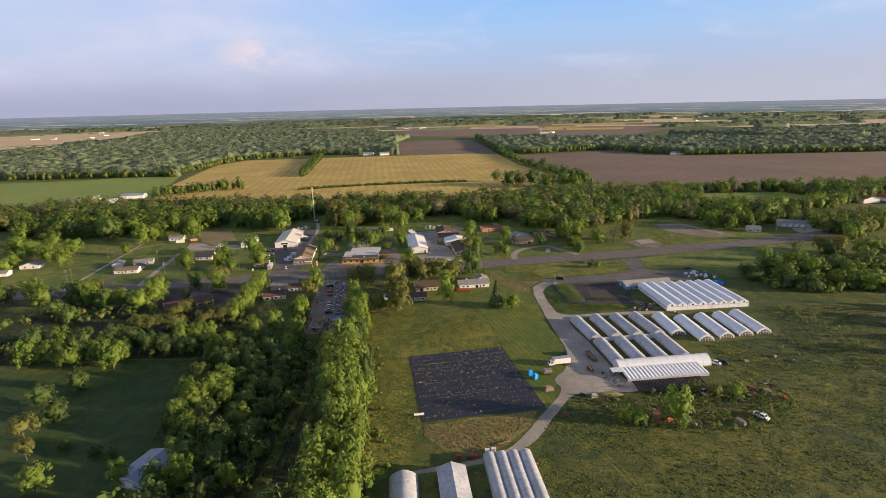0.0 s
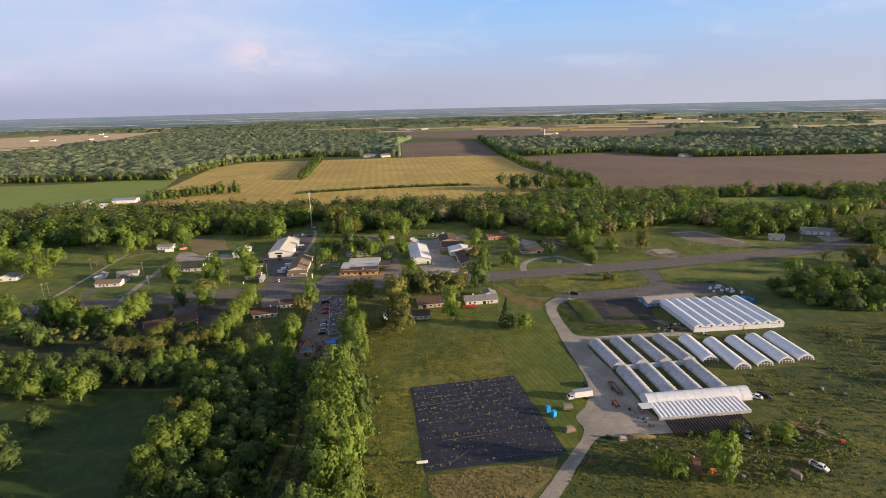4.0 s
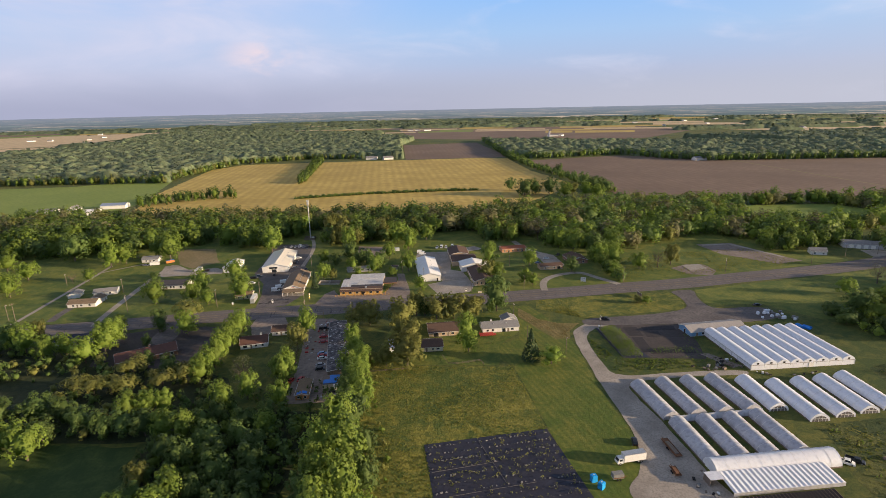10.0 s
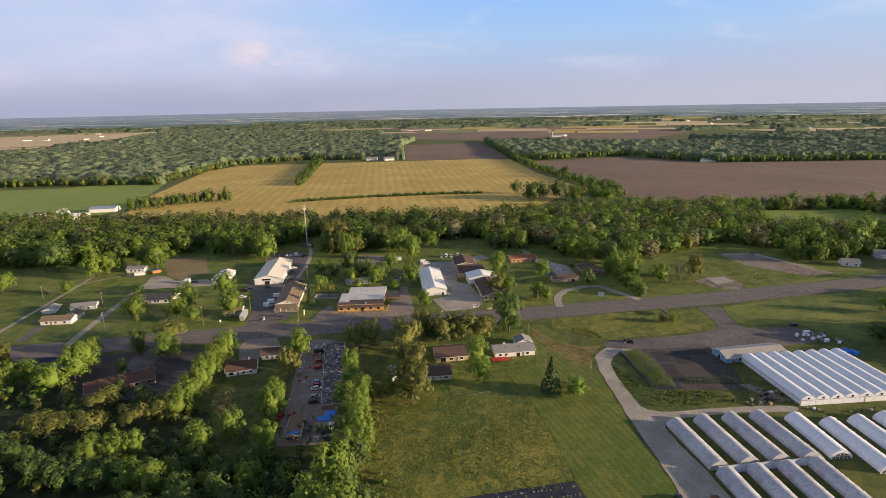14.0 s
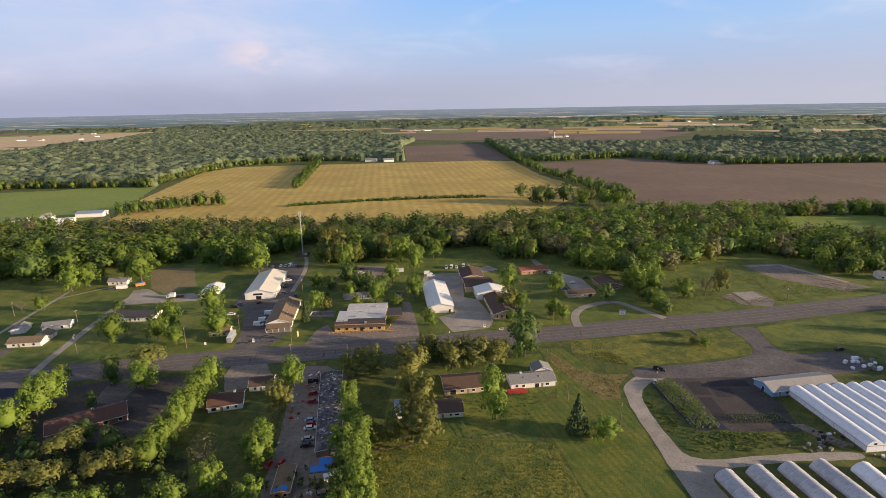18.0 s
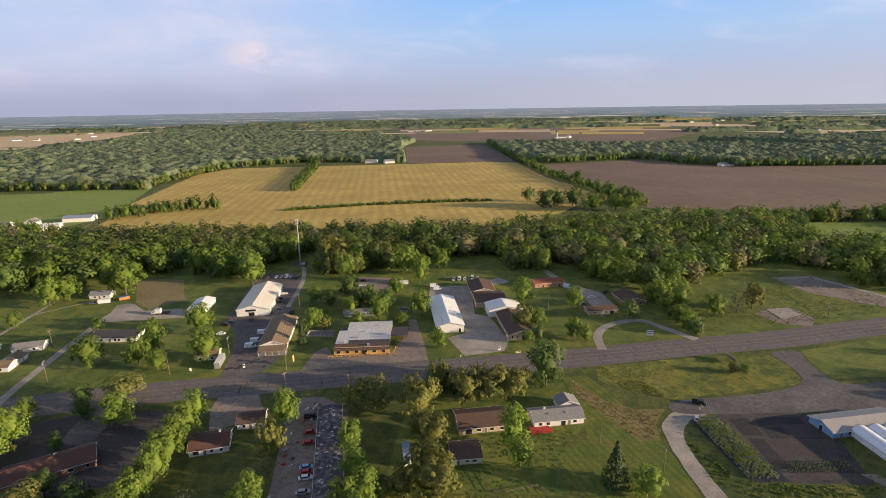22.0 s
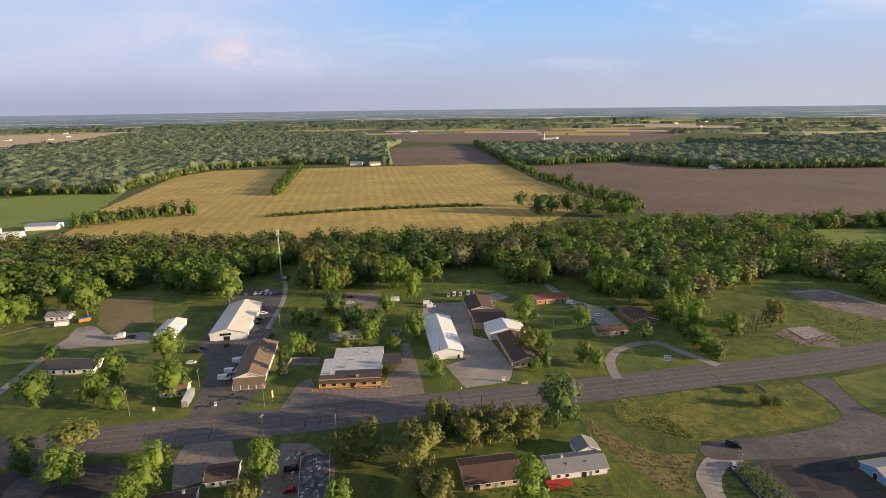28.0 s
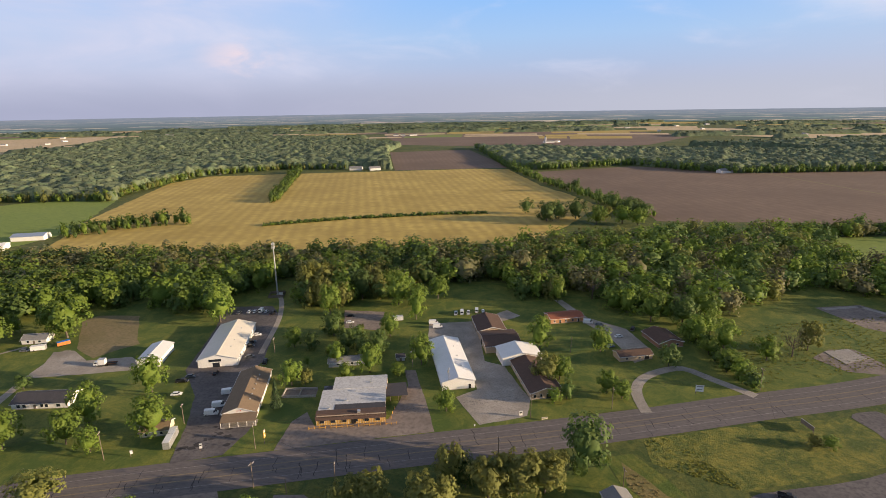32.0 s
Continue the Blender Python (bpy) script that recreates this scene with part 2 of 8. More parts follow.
DIRT = mat("bare_dirt", (0.16, 0.14, 0.06), (0.28, 0.205, 0.115), 0.08, 0.6, (0.12, 0.11, 0.045), bump=0.3)
ASPHALT = mat("worn_asphalt", (0.121, 0.105, 0.1), (0.178, 0.152, 0.14), 0.12, 1.6, (0.081, 0.0713, 0.0713), stretch=(0.25, 1, 1), bump=0.1)
ASPHALT_DARK = mat("old_asphalt", (0.09, 0.08, 0.078), (0.175, 0.153, 0.143), 0.06, 0.7, (0.06, 0.053, 0.054), bump=0.15, spread=0.3)
GRAVEL = mat("pale_gravel", (0.25, 0.217, 0.18), (0.44, 0.385, 0.325), 0.07, 1.4, (0.19, 0.163, 0.132), bump=0.4, spread=0.3)
CONCRETE = mat("concrete", (0.3, 0.27, 0.235), (0.4, 0.36, 0.31), 0.2, 1.5, (0.2, 0.175, 0.15), bump=0.2)
TAR = mat("tar", (0.045, 0.04, 0.04), (0.06, 0.055, 0.053), 1, 4, bump=0.1)
PAINT_Y = mat("yellow_line", (0.2, 0.16, 0.1), (0.34, 0.26, 0.14), 0.15, 2, (0.13, 0.11, 0.09), bump=0)
PAINT_W = mat("white_line", (0.22, 0.2, 0.18), (0.38, 0.35, 0.32), 0.15, 2, (0.13, 0.12, 0.11), bump=0)
MAT_BLACK = mat("weed_cloth", (0.024, 0.024, 0.036), (0.045, 0.043, 0.058), 0.15, 1.2, (0.015, 0.015, 0.022), rough=0.6, bump=0.4)
WHITE_METAL = mat("white_metal", (0.7, 0.68, 0.64), (0.8, 0.78, 0.74), 0.2, 2.0, (0.62, 0.6, 0.56), rough=0.5, bump=0.05)
CREAM_ROOF = mat("cream_roof", (0.66, 0.6, 0.48), (0.74, 0.68, 0.56), 0.2, 1.5, (0.58, 0.52, 0.42), rough=0.45, bump=0.1, stretch=(1, 4, 1))
WALL_WHITE = mat("white_siding", (0.66, 0.63, 0.58), (0.76, 0.73, 0.68), 0.4, 3.0, (0.55, 0.52, 0.48), bump=0.1, stretch=(0.3, 0.3, 3))
WALL_CREAM = mat("cream_siding", (0.6, 0.52, 0.34), (0.68, 0.6, 0.42), 0.4, 3.0, (0.5, 0.43, 0.28), bump=0.1, stretch=(0.3, 0.3, 3))
WALL_GOLD = mat("gold_front", (0.55, 0.3, 0.07), (0.65, 0.38, 0.1), 0.5, 3.0, (0.38, 0.2, 0.05), bump=0.1)
WALL_BRICK = mat("red_brown_brick", (0.24, 0.13, 0.085), (0.32, 0.18, 0.12), 0.6, 6.0, (0.17, 0.09, 0.06), bump=0.3)
WALL_TAN = mat("tan_stucco", (0.45, 0.33, 0.22), (0.52, 0.4, 0.28), 0.4, 3.0, (0.36, 0.26, 0.17), bump=0.2)
WALL_ORANGE = mat("orange_brick", (0.5, 0.24, 0.11), (0.6, 0.32, 0.16), 0.4, 4.0, (0.36, 0.17, 0.08), bump=0.2)
WALL_BLUE = mat("blue_siding", (0.16, 0.3, 0.48), (0.2, 0.36, 0.55), 0.4, 3.0, (0.12, 0.24, 0.4), bump=0.1)
WALL_GREY = mat("grey_siding", (0.4, 0.4, 0.42), (0.5, 0.5, 0.52), 0.4, 3.0, (0.33, 0.33, 0.34), bump=0.1)
ROOF_BROWN = mat("brown_shingle", (0.095, 0.06, 0.045), (0.135, 0.085, 0.062), 0.4, 3.0, (0.065, 0.042, 0.034), bump=0.3)
ROOF_TAN = mat("tan_shingle", (0.19, 0.135, 0.085), (0.25, 0.18, 0.115), 0.4, 3.0, (0.13, 0.095, 0.062), bump=0.3)
ROOF_RED = mat("red_shingle", (0.26, 0.09, 0.05), (0.33, 0.12, 0.065), 0.4, 3.0, (0.18, 0.062, 0.04), bump=0.3)
ROOF_RUST = mat("red_brown_shingle", (0.105, 0.055, 0.044), (0.145, 0.075, 0.058), 0.4, 3.0, (0.09, 0.042, 0.032), bump=0.3)
ROOF_SHOP = mat("weathered_metal_roof", (0.3, 0.275, 0.255), (0.4, 0.37, 0.34), 0.3, 1.2, (0.24, 0.22, 0.205), rough=0.6, bump=0.2, stretch=(4, 0.6, 1))
BED_GROUND = mat("bed_ground", (0.052, 0.044, 0.042), (0.1, 0.084, 0.076), 0.09, 0.8, (0.035, 0.03, 0.03), bump=0.3, spread=0.35)
ROOF_DARK = mat("charcoal_shingle", (0.055, 0.052, 0.058), (0.08, 0.076, 0.082), 0.4, 3.0, (0.035, 0.034, 0.038), bump=0.3)
ROOF_NAVY = mat("navy_shingle", (0.035, 0.042, 0.07), (0.055, 0.064, 0.1), 0.4, 3.0, (0.026, 0.03, 0.05), bump=0.3)
ROOF_GREY = mat("grey_shingle", (0.2, 0.195, 0.19), (0.27, 0.26, 0.25), 0.4, 3.0, (0.14, 0.135, 0.13), bump=0.3)
ROOF_BLUEGREY = mat("blue_grey_metal", (0.2, 0.25, 0.33), (0.26, 0.31, 0.4), 0.3, 2.0, (0.16, 0.2, 0.27), rough=0.45, bump=0.1)
ROOF_FLAT = mat("pale_membrane", (0.46, 0.45, 0.44), (0.6, 0.59, 0.57), 0.18, 1.0, (0.3, 0.29, 0.28), bump=0.15)
ROOF_TARPATCH = mat("dark_patched_roof", (0.05, 0.048, 0.052), (0.09, 0.085, 0.09), 0.2, 0.5, (0.3, 0.28, 0.28), bump=0.2, spread=0.3)
GLASS = mat("window_glass", (0.02, 0.025, 0.03), (0.03, 0.035, 0.045), 1, 1, rough=0.08, bump=0, spec=0.6)
TRIM = mat("white_trim", (0.7, 0.68, 0.65), (0.78, 0.76, 0.73), 1, 5, bump=0)
DARK = mat("dark_opening", (0.02, 0.019, 0.018), (0.035, 0.032, 0.03), 0.5, 3, bump=0.1)
WOOD = mat("grey_wood", (0.17, 0.13, 0.1), (0.25, 0.2, 0.155), 0.6, 5.0, (0.11, 0.085, 0.065), bump=0.3, stretch=(1, 1, 0.2))
STEEL = mat("galvanised_steel", (0.5, 0.5, 0.5), (0.6, 0.6, 0.6), 0.5, 3, rough=0.4, metal=0.6, bump=0.05)
RUST = mat("rusted_steel", (0.15, 0.07, 0.04), (0.24, 0.12, 0.06), 0.8, 4, (0.08, 0.045, 0.03), bump=0.3)
POLY_WHITE = mat("white_poly_film", (0.8, 0.81, 0.85), (0.88, 0.89, 0.92), 0.15, 0.9, (0.68, 0.69, 0.73), rough=0.3, bump=0.35, dist=0.15, translucent=0.15)
POLY_DULL = mat("dull_poly_film", (0.45, 0.45, 0.48), (0.64, 0.64, 0.68), 0.12, 0.8, (0.32, 0.32, 0.35), rough=0.35, bump=0.4, dist=0.2, translucent=0.2, spread=0.3)
TYRE = mat("tyre_rubber", (0.015, 0.015, 0.015), (0.025, 0.025, 0.025), 2, 8, bump=0)
def leaves(big, fine):
    """Leaf colours, for crowns drawn in metres or at unit size."""
    looks = [("leaf_spring_green", (0.138, 0.215, 0.03), (0.207, 0.27, 0.045), (0.101, 0.165, 0.026), 0.2, 0.38), ("leaf_olive", (0.17, 0.185, 0.046), (0.239, 0.24, 0.064), (0.127, 0.14, 0.034), 0.18, 0.38),
             ("leaf_deep_green", (0.0795, 0.135, 0.032), (0.133, 0.185, 0.045), (0.0594, 0.1, 0.025), 0.25, 0.34), ("leaf_budding_tan", (0.15, 0.15, 0.068), (0.195, 0.188, 0.088), (0.118, 0.116, 0.052), 0.15, 0.35),
             ("needle_dark", (0.03, 0.055, 0.018), (0.05, 0.08, 0.026), (0.018, 0.035, 0.011), 0.15, 0.15)]
    return [mat(name, a, b, big, fine, c, vary=v, translucent=t, bump=0, rough=0.7, spread=0.3) for name, a, b, c, v, t in looks]


LEAF, LEAF_UNIT = leaves(0.09, 1.2), leaves(3.5, 14.0)
# distance haze put into the leaf colour: greens greyed and paled
WOODLAND = mat("hazed_woodland_leaf", (0.07, 0.1, 0.052), (0.12, 0.148, 0.076), 0.06, 0.6, (0.052, 0.076, 0.04), island=0.3, translucent=0.3, bump=0, rough=0.8)


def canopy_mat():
    """Far treetops, greyed and paled for haze: one tint for each crown, over slow changes of the stand."""
    m = mat("hazed_canopy", (0.0935, 0.127, 0.0682), (0.154, 0.185, 0.0968), 0.012, 0.3, (0.0638, 0.0902, 0.0495), bump=0.5, dist=2.0, rough=0.9)
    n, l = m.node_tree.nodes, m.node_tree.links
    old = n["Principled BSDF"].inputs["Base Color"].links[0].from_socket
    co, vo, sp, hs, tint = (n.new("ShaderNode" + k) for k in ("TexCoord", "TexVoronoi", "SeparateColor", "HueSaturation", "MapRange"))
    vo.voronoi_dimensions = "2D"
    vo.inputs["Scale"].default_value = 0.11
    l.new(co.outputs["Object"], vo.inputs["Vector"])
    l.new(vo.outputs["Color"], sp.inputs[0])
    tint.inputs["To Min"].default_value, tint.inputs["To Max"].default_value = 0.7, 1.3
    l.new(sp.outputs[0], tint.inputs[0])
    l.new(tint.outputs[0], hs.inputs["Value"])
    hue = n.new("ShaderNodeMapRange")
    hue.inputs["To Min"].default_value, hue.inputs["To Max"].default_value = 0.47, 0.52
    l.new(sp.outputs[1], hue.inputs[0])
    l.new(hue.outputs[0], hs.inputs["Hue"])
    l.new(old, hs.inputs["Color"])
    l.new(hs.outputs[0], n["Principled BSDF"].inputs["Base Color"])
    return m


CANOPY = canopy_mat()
BARK = mat("bark", (0.1, 0.08, 0.06), (0.15, 0.12, 0.095), 1, 6, (0.06, 0.05, 0.04), bump=0.5)

# ---- building blocks ----
class Geo:
    """Vertices and faces of one part."""
    def __init__(self):
        self.v, self.f = [], []

    def add(self, verts, faces):
        k = len(self.v)
        self.v += [tuple(p) for p in verts]
        self.f += [tuple(k + i for i in f) for f in faces]
        return self

    def box(self, x0, x1, y0, y1, z0, z1):
        return self.add([(x0, y0, z0), (x1, y0, z0), (x1, y1, z0), (x0, y1, z0), (x0, y0, z1), (x1, y0, z1), (x1, y1, z1), (x0, y1, z1)],
                        [(3, 2, 1, 0), (4, 5, 6, 7), (0, 1, 5, 4), (1, 2, 6, 5), (2, 3, 7, 6), (3, 0, 4, 7)])

    def extrude(self, profile, axis, a, b):
        """A closed profile of (u, w) pairs drawn along x ("x": u is y) or y ("y": u is x); w is z."""
        n = len(profile)
        put = (lambda u, w, s: (u, s, w)) if axis == "y" else (lambda u, w, s: (s, u, w))
        verts = [put(u, w, a) for u, w in profile] + [put(u, w, b) for u, w in profile]
        faces = [(i, (i + 1) % n, n + (i + 1) % n, n + i) for i in range(n)]
        return self.add(verts, faces + [tuple(range(n))[::-1], tuple(range(n, 2 * n))])

    def tube(self, p, q, r0, r1, sides=6):
        """A tapered round bar from p to q."""
        p, q = Vector(p), Vector(q)
        z = (q - p).normalized()
        x = z.orthogonal().normalized()
        y = z.cross(x)
        ring = [(math.cos(2 * math.pi * i / sides), math.sin(2 * math.pi * i / sides)) for i in range(sides)]
        verts = [p + r0 * (c * x + s * y) for c, s in ring] + [q + r1 * (c * x + s * y) for c, s in ring]
        faces = [(i, (i + 1) % sides, sides + (i + 1) % sides, sides + i) for i in range(sides)]
        return self.add(verts, faces + [tuple(range(sides))[::-1], tuple(range(sides, 2 * sides))])


def mesh_of(name, geo, material, smooth=False):
    me = bpy.data.meshes.new(name)
    me.from_pydata(geo.v, [], geo.f)
    me.materials.append(material)
    if smooth:
        me.shade_smooth()
    return me


def part(name, geo, material, parent, label="", smooth=False):
    """Links one mesh object under a thing or under a part."""
    ob = new(name, geo if isinstance(geo, bpy.types.Mesh) else mesh_of(name, geo, material, smooth))
    ob.parent = parent
    return tagged(ob, label)


def thing(name, label, category, x=0, y=0, z=0, rz=0, group=""):
    ob = new(name)
    ob.empty_display_size = 0.5
    ob.matrix_world = pose(x, y, z, 0, 0, rz)
    return tagged(ob, label, category, group)


def structure(name, geo, material, label, category, smooth=False, kind="structure"):
    ob = new(name, mesh_of(name, geo, material, smooth))
    return tagged(ob, label, category, "", kind)


def smooth_line(points, step=6.0):
    """A rounded line through the points."""
    p = [np.array(q, float) for q in points]
    p = [2 * p[0] - p[1], *p, 2 * p[-1] - p[-2]]
    out = []
    for a, b, c, d in zip(p, p[1:], p[2:], p[3:]):
        k = max(2, int(np.linalg.norm(c - b) / step))
        for t in np.linspace(0, 1, k, endpoint=False):
            out.append(0.5 * (2 * b + (c - a) * t + (2 * a - 5 * b + 4 * c - d) * t * t + (3 * b - a - 3 * c + d) * t ** 3))
    return np.array([*out, p[-2]])


def ribbon(line, lo, hi, z):
    """A flat strip along a line, between two sideways distances (to the left positive)."""
    t = np.gradient(line, axis=0)
    t /= np.linalg.norm(t, axis=1, keepdims=True)
    n = np.stack([-t[:, 1], t[:, 0]], 1)
    a, b = line + n * lo, line + n * hi
    g = Geo()
    k = len(line)
    g.add([(*q, z) for q in a] + [(*q, z) for q in b], [(i, i + 1, k + i + 1, k + i) for i in range(k - 1)])
    return g


def patch(points, z, wobble=0.0, seed=1, step=8.0):
    """A flat sheet with a slightly uneven outline."""
    rng = random.Random(seed)
    out = []
    for (ax, ay), (bx, by) in zip(points, [*points[1:], points[0]]):
        n = max(1, int(math.hypot(bx - ax, by - ay) / step)) if wobble else 1
        for i in range(n):
            s = i / n
            out.append((ax + (bx - ax) * s + rng.uniform(-wobble, wobble), ay + (by - ay) * s + rng.uniform(-wobble, wobble), z))
    return Geo().add(out, [tuple(range(len(out)))])


def inside(px, py, poly):
    """Which of the points lie in the polygon."""
    hit = np.zeros(len(px), bool)
    for (ax, ay), (bx, by) in zip(poly, [*poly[1:], poly[0]]):
        cross = (ay > py) != (by > py)
        hit ^= cross & (px < (bx - ax) * (py - ay) / ((by - ay) or 1e-9) + ax)
    return hit


def scatter(poly, gap, seed, keep_out=()):
    """Points about gap metres apart in a polygon."""
    rng = np.random.default_rng(seed)
    a = np.array(poly, float)
    xs, ys = np.meshgrid(np.arange(a[:, 0].min(), a[:, 0].max(), gap), np.arange(a[:, 1].min(), a[:, 1].max(), gap))
    xs = xs.ravel() + rng.uniform(-0.6, 0.6, xs.size) * gap
    ys = ys.ravel() + rng.uniform(-0.6, 0.6, ys.size) * gap
    ok = inside(xs, ys, poly)
    for q in keep_out:
        ok &= ~inside(xs, ys, q)
    return np.stack([xs[ok], ys[ok]], 1)


def leaf_cloud(seed, cards, size, lobes=14, shape="round"):
    """A crown one metre wide and high, its foot at z = 0: leaf clumps scattered over many lobes. Returns an (n, 4, 3) array."""
    rng = np.random.default_rng(seed)
    if shape == "cone":
        z = rng.uniform(0, 1, cards) ** 1.4
        tier = 0.5 * (1 - z) * (0.72 + 0.28 * np.abs(np.sin(z * 21)))
        ang = rng.uniform(0, 2 * np.pi, cards)
        rad = tier * rng.uniform(0.55, 1.0, cards) ** 0.5
        c = np.stack([rad * np.cos(ang), rad * np.sin(ang), z], 1)
        nrm = np.stack([np.cos(ang), np.sin(ang), np.full(cards, 0.7)], 1)
    else:
        # lobes over an egg-shaped crown, widest below the middle, around a thin inner body
        zc = rng.uniform(0.06, 0.93, lobes)
        reach = 0.5 * np.sqrt(np.clip(1 - ((zc - 0.4) / np.where(zc > 0.4, 0.6, 0.62)) ** 2, 0, 1))
        rad = 0.5 / math.sqrt(lobes) * rng.uniform(0.7, 1.35, lobes)
        turn = np.arange(lobes) * 2.4 + rng.uniform(-0.5, 0.5, lobes)
        far = np.maximum(reach - rad, 0) * rng.uniform(0.78, 1.1, lobes)
        ctr = np.stack([far * np.cos(turn), far * np.sin(turn), zc - 0.5], 1)
        many = cards * 3
        which = rng.choice(lobes, many, p=rad ** 2 / (rad ** 2).sum())
        d = rng.normal(size=(many, 3))
        d /= np.linalg.norm(d, axis=1, keepdims=True)
        c = ctr[which] + d * rad[which][:, None] * (1.0, 1.0, 1.2) * rng.uniform(0.75, 1.12, (many, 1))
        deep = (np.linalg.norm(c[:, None] - ctr[None], axis=2) < 0.75 * rad[None]).any(1)
        deep |= (c[:, 0] ** 2 + c[:, 1] ** 2) / 0.25 + ((c[:, 2] + 0.1) / 0.6) ** 2 < 0.42
        keep = np.argsort(deep, kind="stable")[:cards]
        c, d = c[keep], d[keep]
        nrm = d + 0.5 * c / (np.linalg.norm(c, axis=1, keepdims=True) + 1e-6) + (0, 0, 0.2)
        c = c + (0, 0, 0.5)
    nrm = nrm + rng.normal(0, 0.42, (cards, 3))
    nrm /= np.linalg.norm(nrm, axis=1, keepdims=True)
    ref = np.where(np.abs(nrm[:, 2:]) < 0.9, (0, 0, 1.0), (1.0, 0, 0))
    u = np.cross(nrm, ref)
    u /= np.linalg.norm(u, axis=1, keepdims=True)
    w = np.cross(nrm, u)
    a = rng.uniform(0, 2 * np.pi, (cards, 1))
    u, w = u * np.cos(a) + w * np.sin(a), w * np.cos(a) - u * np.sin(a)
    s = size * rng.uniform(0.6, 1.25, (cards, 1))
    e = rng.uniform(0.55, 1.0, (cards, 1))
    quads = np.stack([c - u * s, c + w * s * e, c + u * s, c - w * s * e * rng.uniform(0.5, 1, (cards, 1))], 1)
    return quads


def crown_cloud(seed, cards, size, lobes=14, shape="round"):
    """A broadleaf crown one metre wide and high, its foot at z = 0. Returns leaf quads (n, 4, 3) and their soft normals (n, 4, 3)."""
    rng = np.random.default_rng(seed)
    zc = rng.uniform(0.12, 0.92, lobes)
    zc[: lobes // 5] = rng.uniform(0.6, 0.95, lobes // 5)
    reach = 0.5 * np.sqrt(np.clip(1 - ((zc - 0.46) / np.where(zc > 0.46, 0.56, 0.5)) ** 2, 0.02, 1))
    rad = 0.56 / math.sqrt(lobes) * rng.uniform(0.65, 1.4, lobes)
    turn = np.arange(lobes) * 2.4 + rng.uniform(-0.6, 0.6, lobes)
    far = np.maximum(reach - 0.8 * rad, 0) * rng.uniform(0.6, 1.12, lobes)
    lean = rng.normal(0, 0.035, 2)
    ctr = np.stack([far * np.cos(turn) + lean[0] * zc, far * np.sin(turn) + lean[1] * zc, zc], 1)
    if shape == "spread":
        ctr[:, 2] = 0.38 + 0.5 * ctr[:, 2] * (1 - 1.2 * far ** 2)
    many = cards * 3
    which = rng.choice(lobes, many, p=rad ** 2 / (rad ** 2).sum())
    d = rng.normal(size=(many, 3)) + (0, 0, 0.25)
    d /= np.linalg.norm(d, axis=1, keepdims=True)
    c = ctr[which] + d * rad[which][:, None] * (1.0, 1.0, 1.15) * rng.uniform(0.7, 1.15, (many, 1))
    deep = (np.linalg.norm(c[:, None] - ctr[None], axis=2) < 0.72 * rad[None]).any(1)
    keep = np.argsort(deep, kind="stable")[:cards]
    c, d = c[keep], d[keep]
    out = c - (0, 0, 0.42)
    out /= np.linalg.norm(out, axis=1, keepdims=True) + 1e-6
    soft = 0.75 * d + 0.75 * out + (0, 0, 0.3) + rng.normal(0, 0.12, (cards, 3))
    soft /= np.linalg.norm(soft, axis=1, keepdims=True)
    nrm = soft + rng.normal(0, 0.2, (cards, 3))
    nrm /= np.linalg.norm(nrm, axis=1, keepdims=True)
    ref = np.where(np.abs(nrm[:, 2:]) < 0.9, (0, 0, 1.0), (1.0, 0, 0))
    u = np.cross(nrm, ref)
    u /= np.linalg.norm(u, axis=1, keepdims=True)
    w = np.cross(nrm, u)
    a = rng.uniform(0, 2 * np.pi, (cards, 1))
    u, w = u * np.cos(a) + w * np.sin(a), w * np.cos(a) - u * np.sin(a)
    s = size * rng.uniform(0.55, 1.3, (cards, 1))
    e = rng.uniform(0.5, 1.0, (cards, 1))
    quads = np.stack([c - u * s, c - w * s * e, c + u * s, c + w * s * e * rng.uniform(0.5, 1, (cards, 1))], 1)
    normals = np.repeat(soft[:, None], 4, 1)
    # the thick of the foliage: a small lumpy body behind the outer clumps
    seg, rings = (10, 6) if cards > 600 else (6, 3)
    tz = np.linspace(0.2, 0.8, rings + 1)
    body = 0.27 * np.sqrt(np.clip(1 - ((tz - 0.5) / 0.32) ** 2, 0.01, 1))[:, None] * rng.uniform(0.75, 1.15, (rings + 1, seg))
    ang = np.linspace(0, 2 * np.pi, seg, endpoint=False)[None] + np.arange(rings + 1)[:, None] * 0.2
    v = np.stack([body * np.cos(ang), body * np.sin(ang), tz[:, None] + rng.uniform(-0.03, 0.03, body.shape)], -1)
    if shape == "spread":
        v[..., 2] = 0.38 + 0.45 * v[..., 2]
    nxt = np.roll(v, -1, axis=1)
    core = np.stack([v[:-1], nxt[:-1], nxt[1:], v[1:]], 2).reshape(-1, 4, 3)
    face = core - (0, 0, 0.45)
    face /= np.linalg.norm(face, axis=2, keepdims=True) + 1e-6
    return np.concatenate([quads, core]), np.concatenate([normals, face])


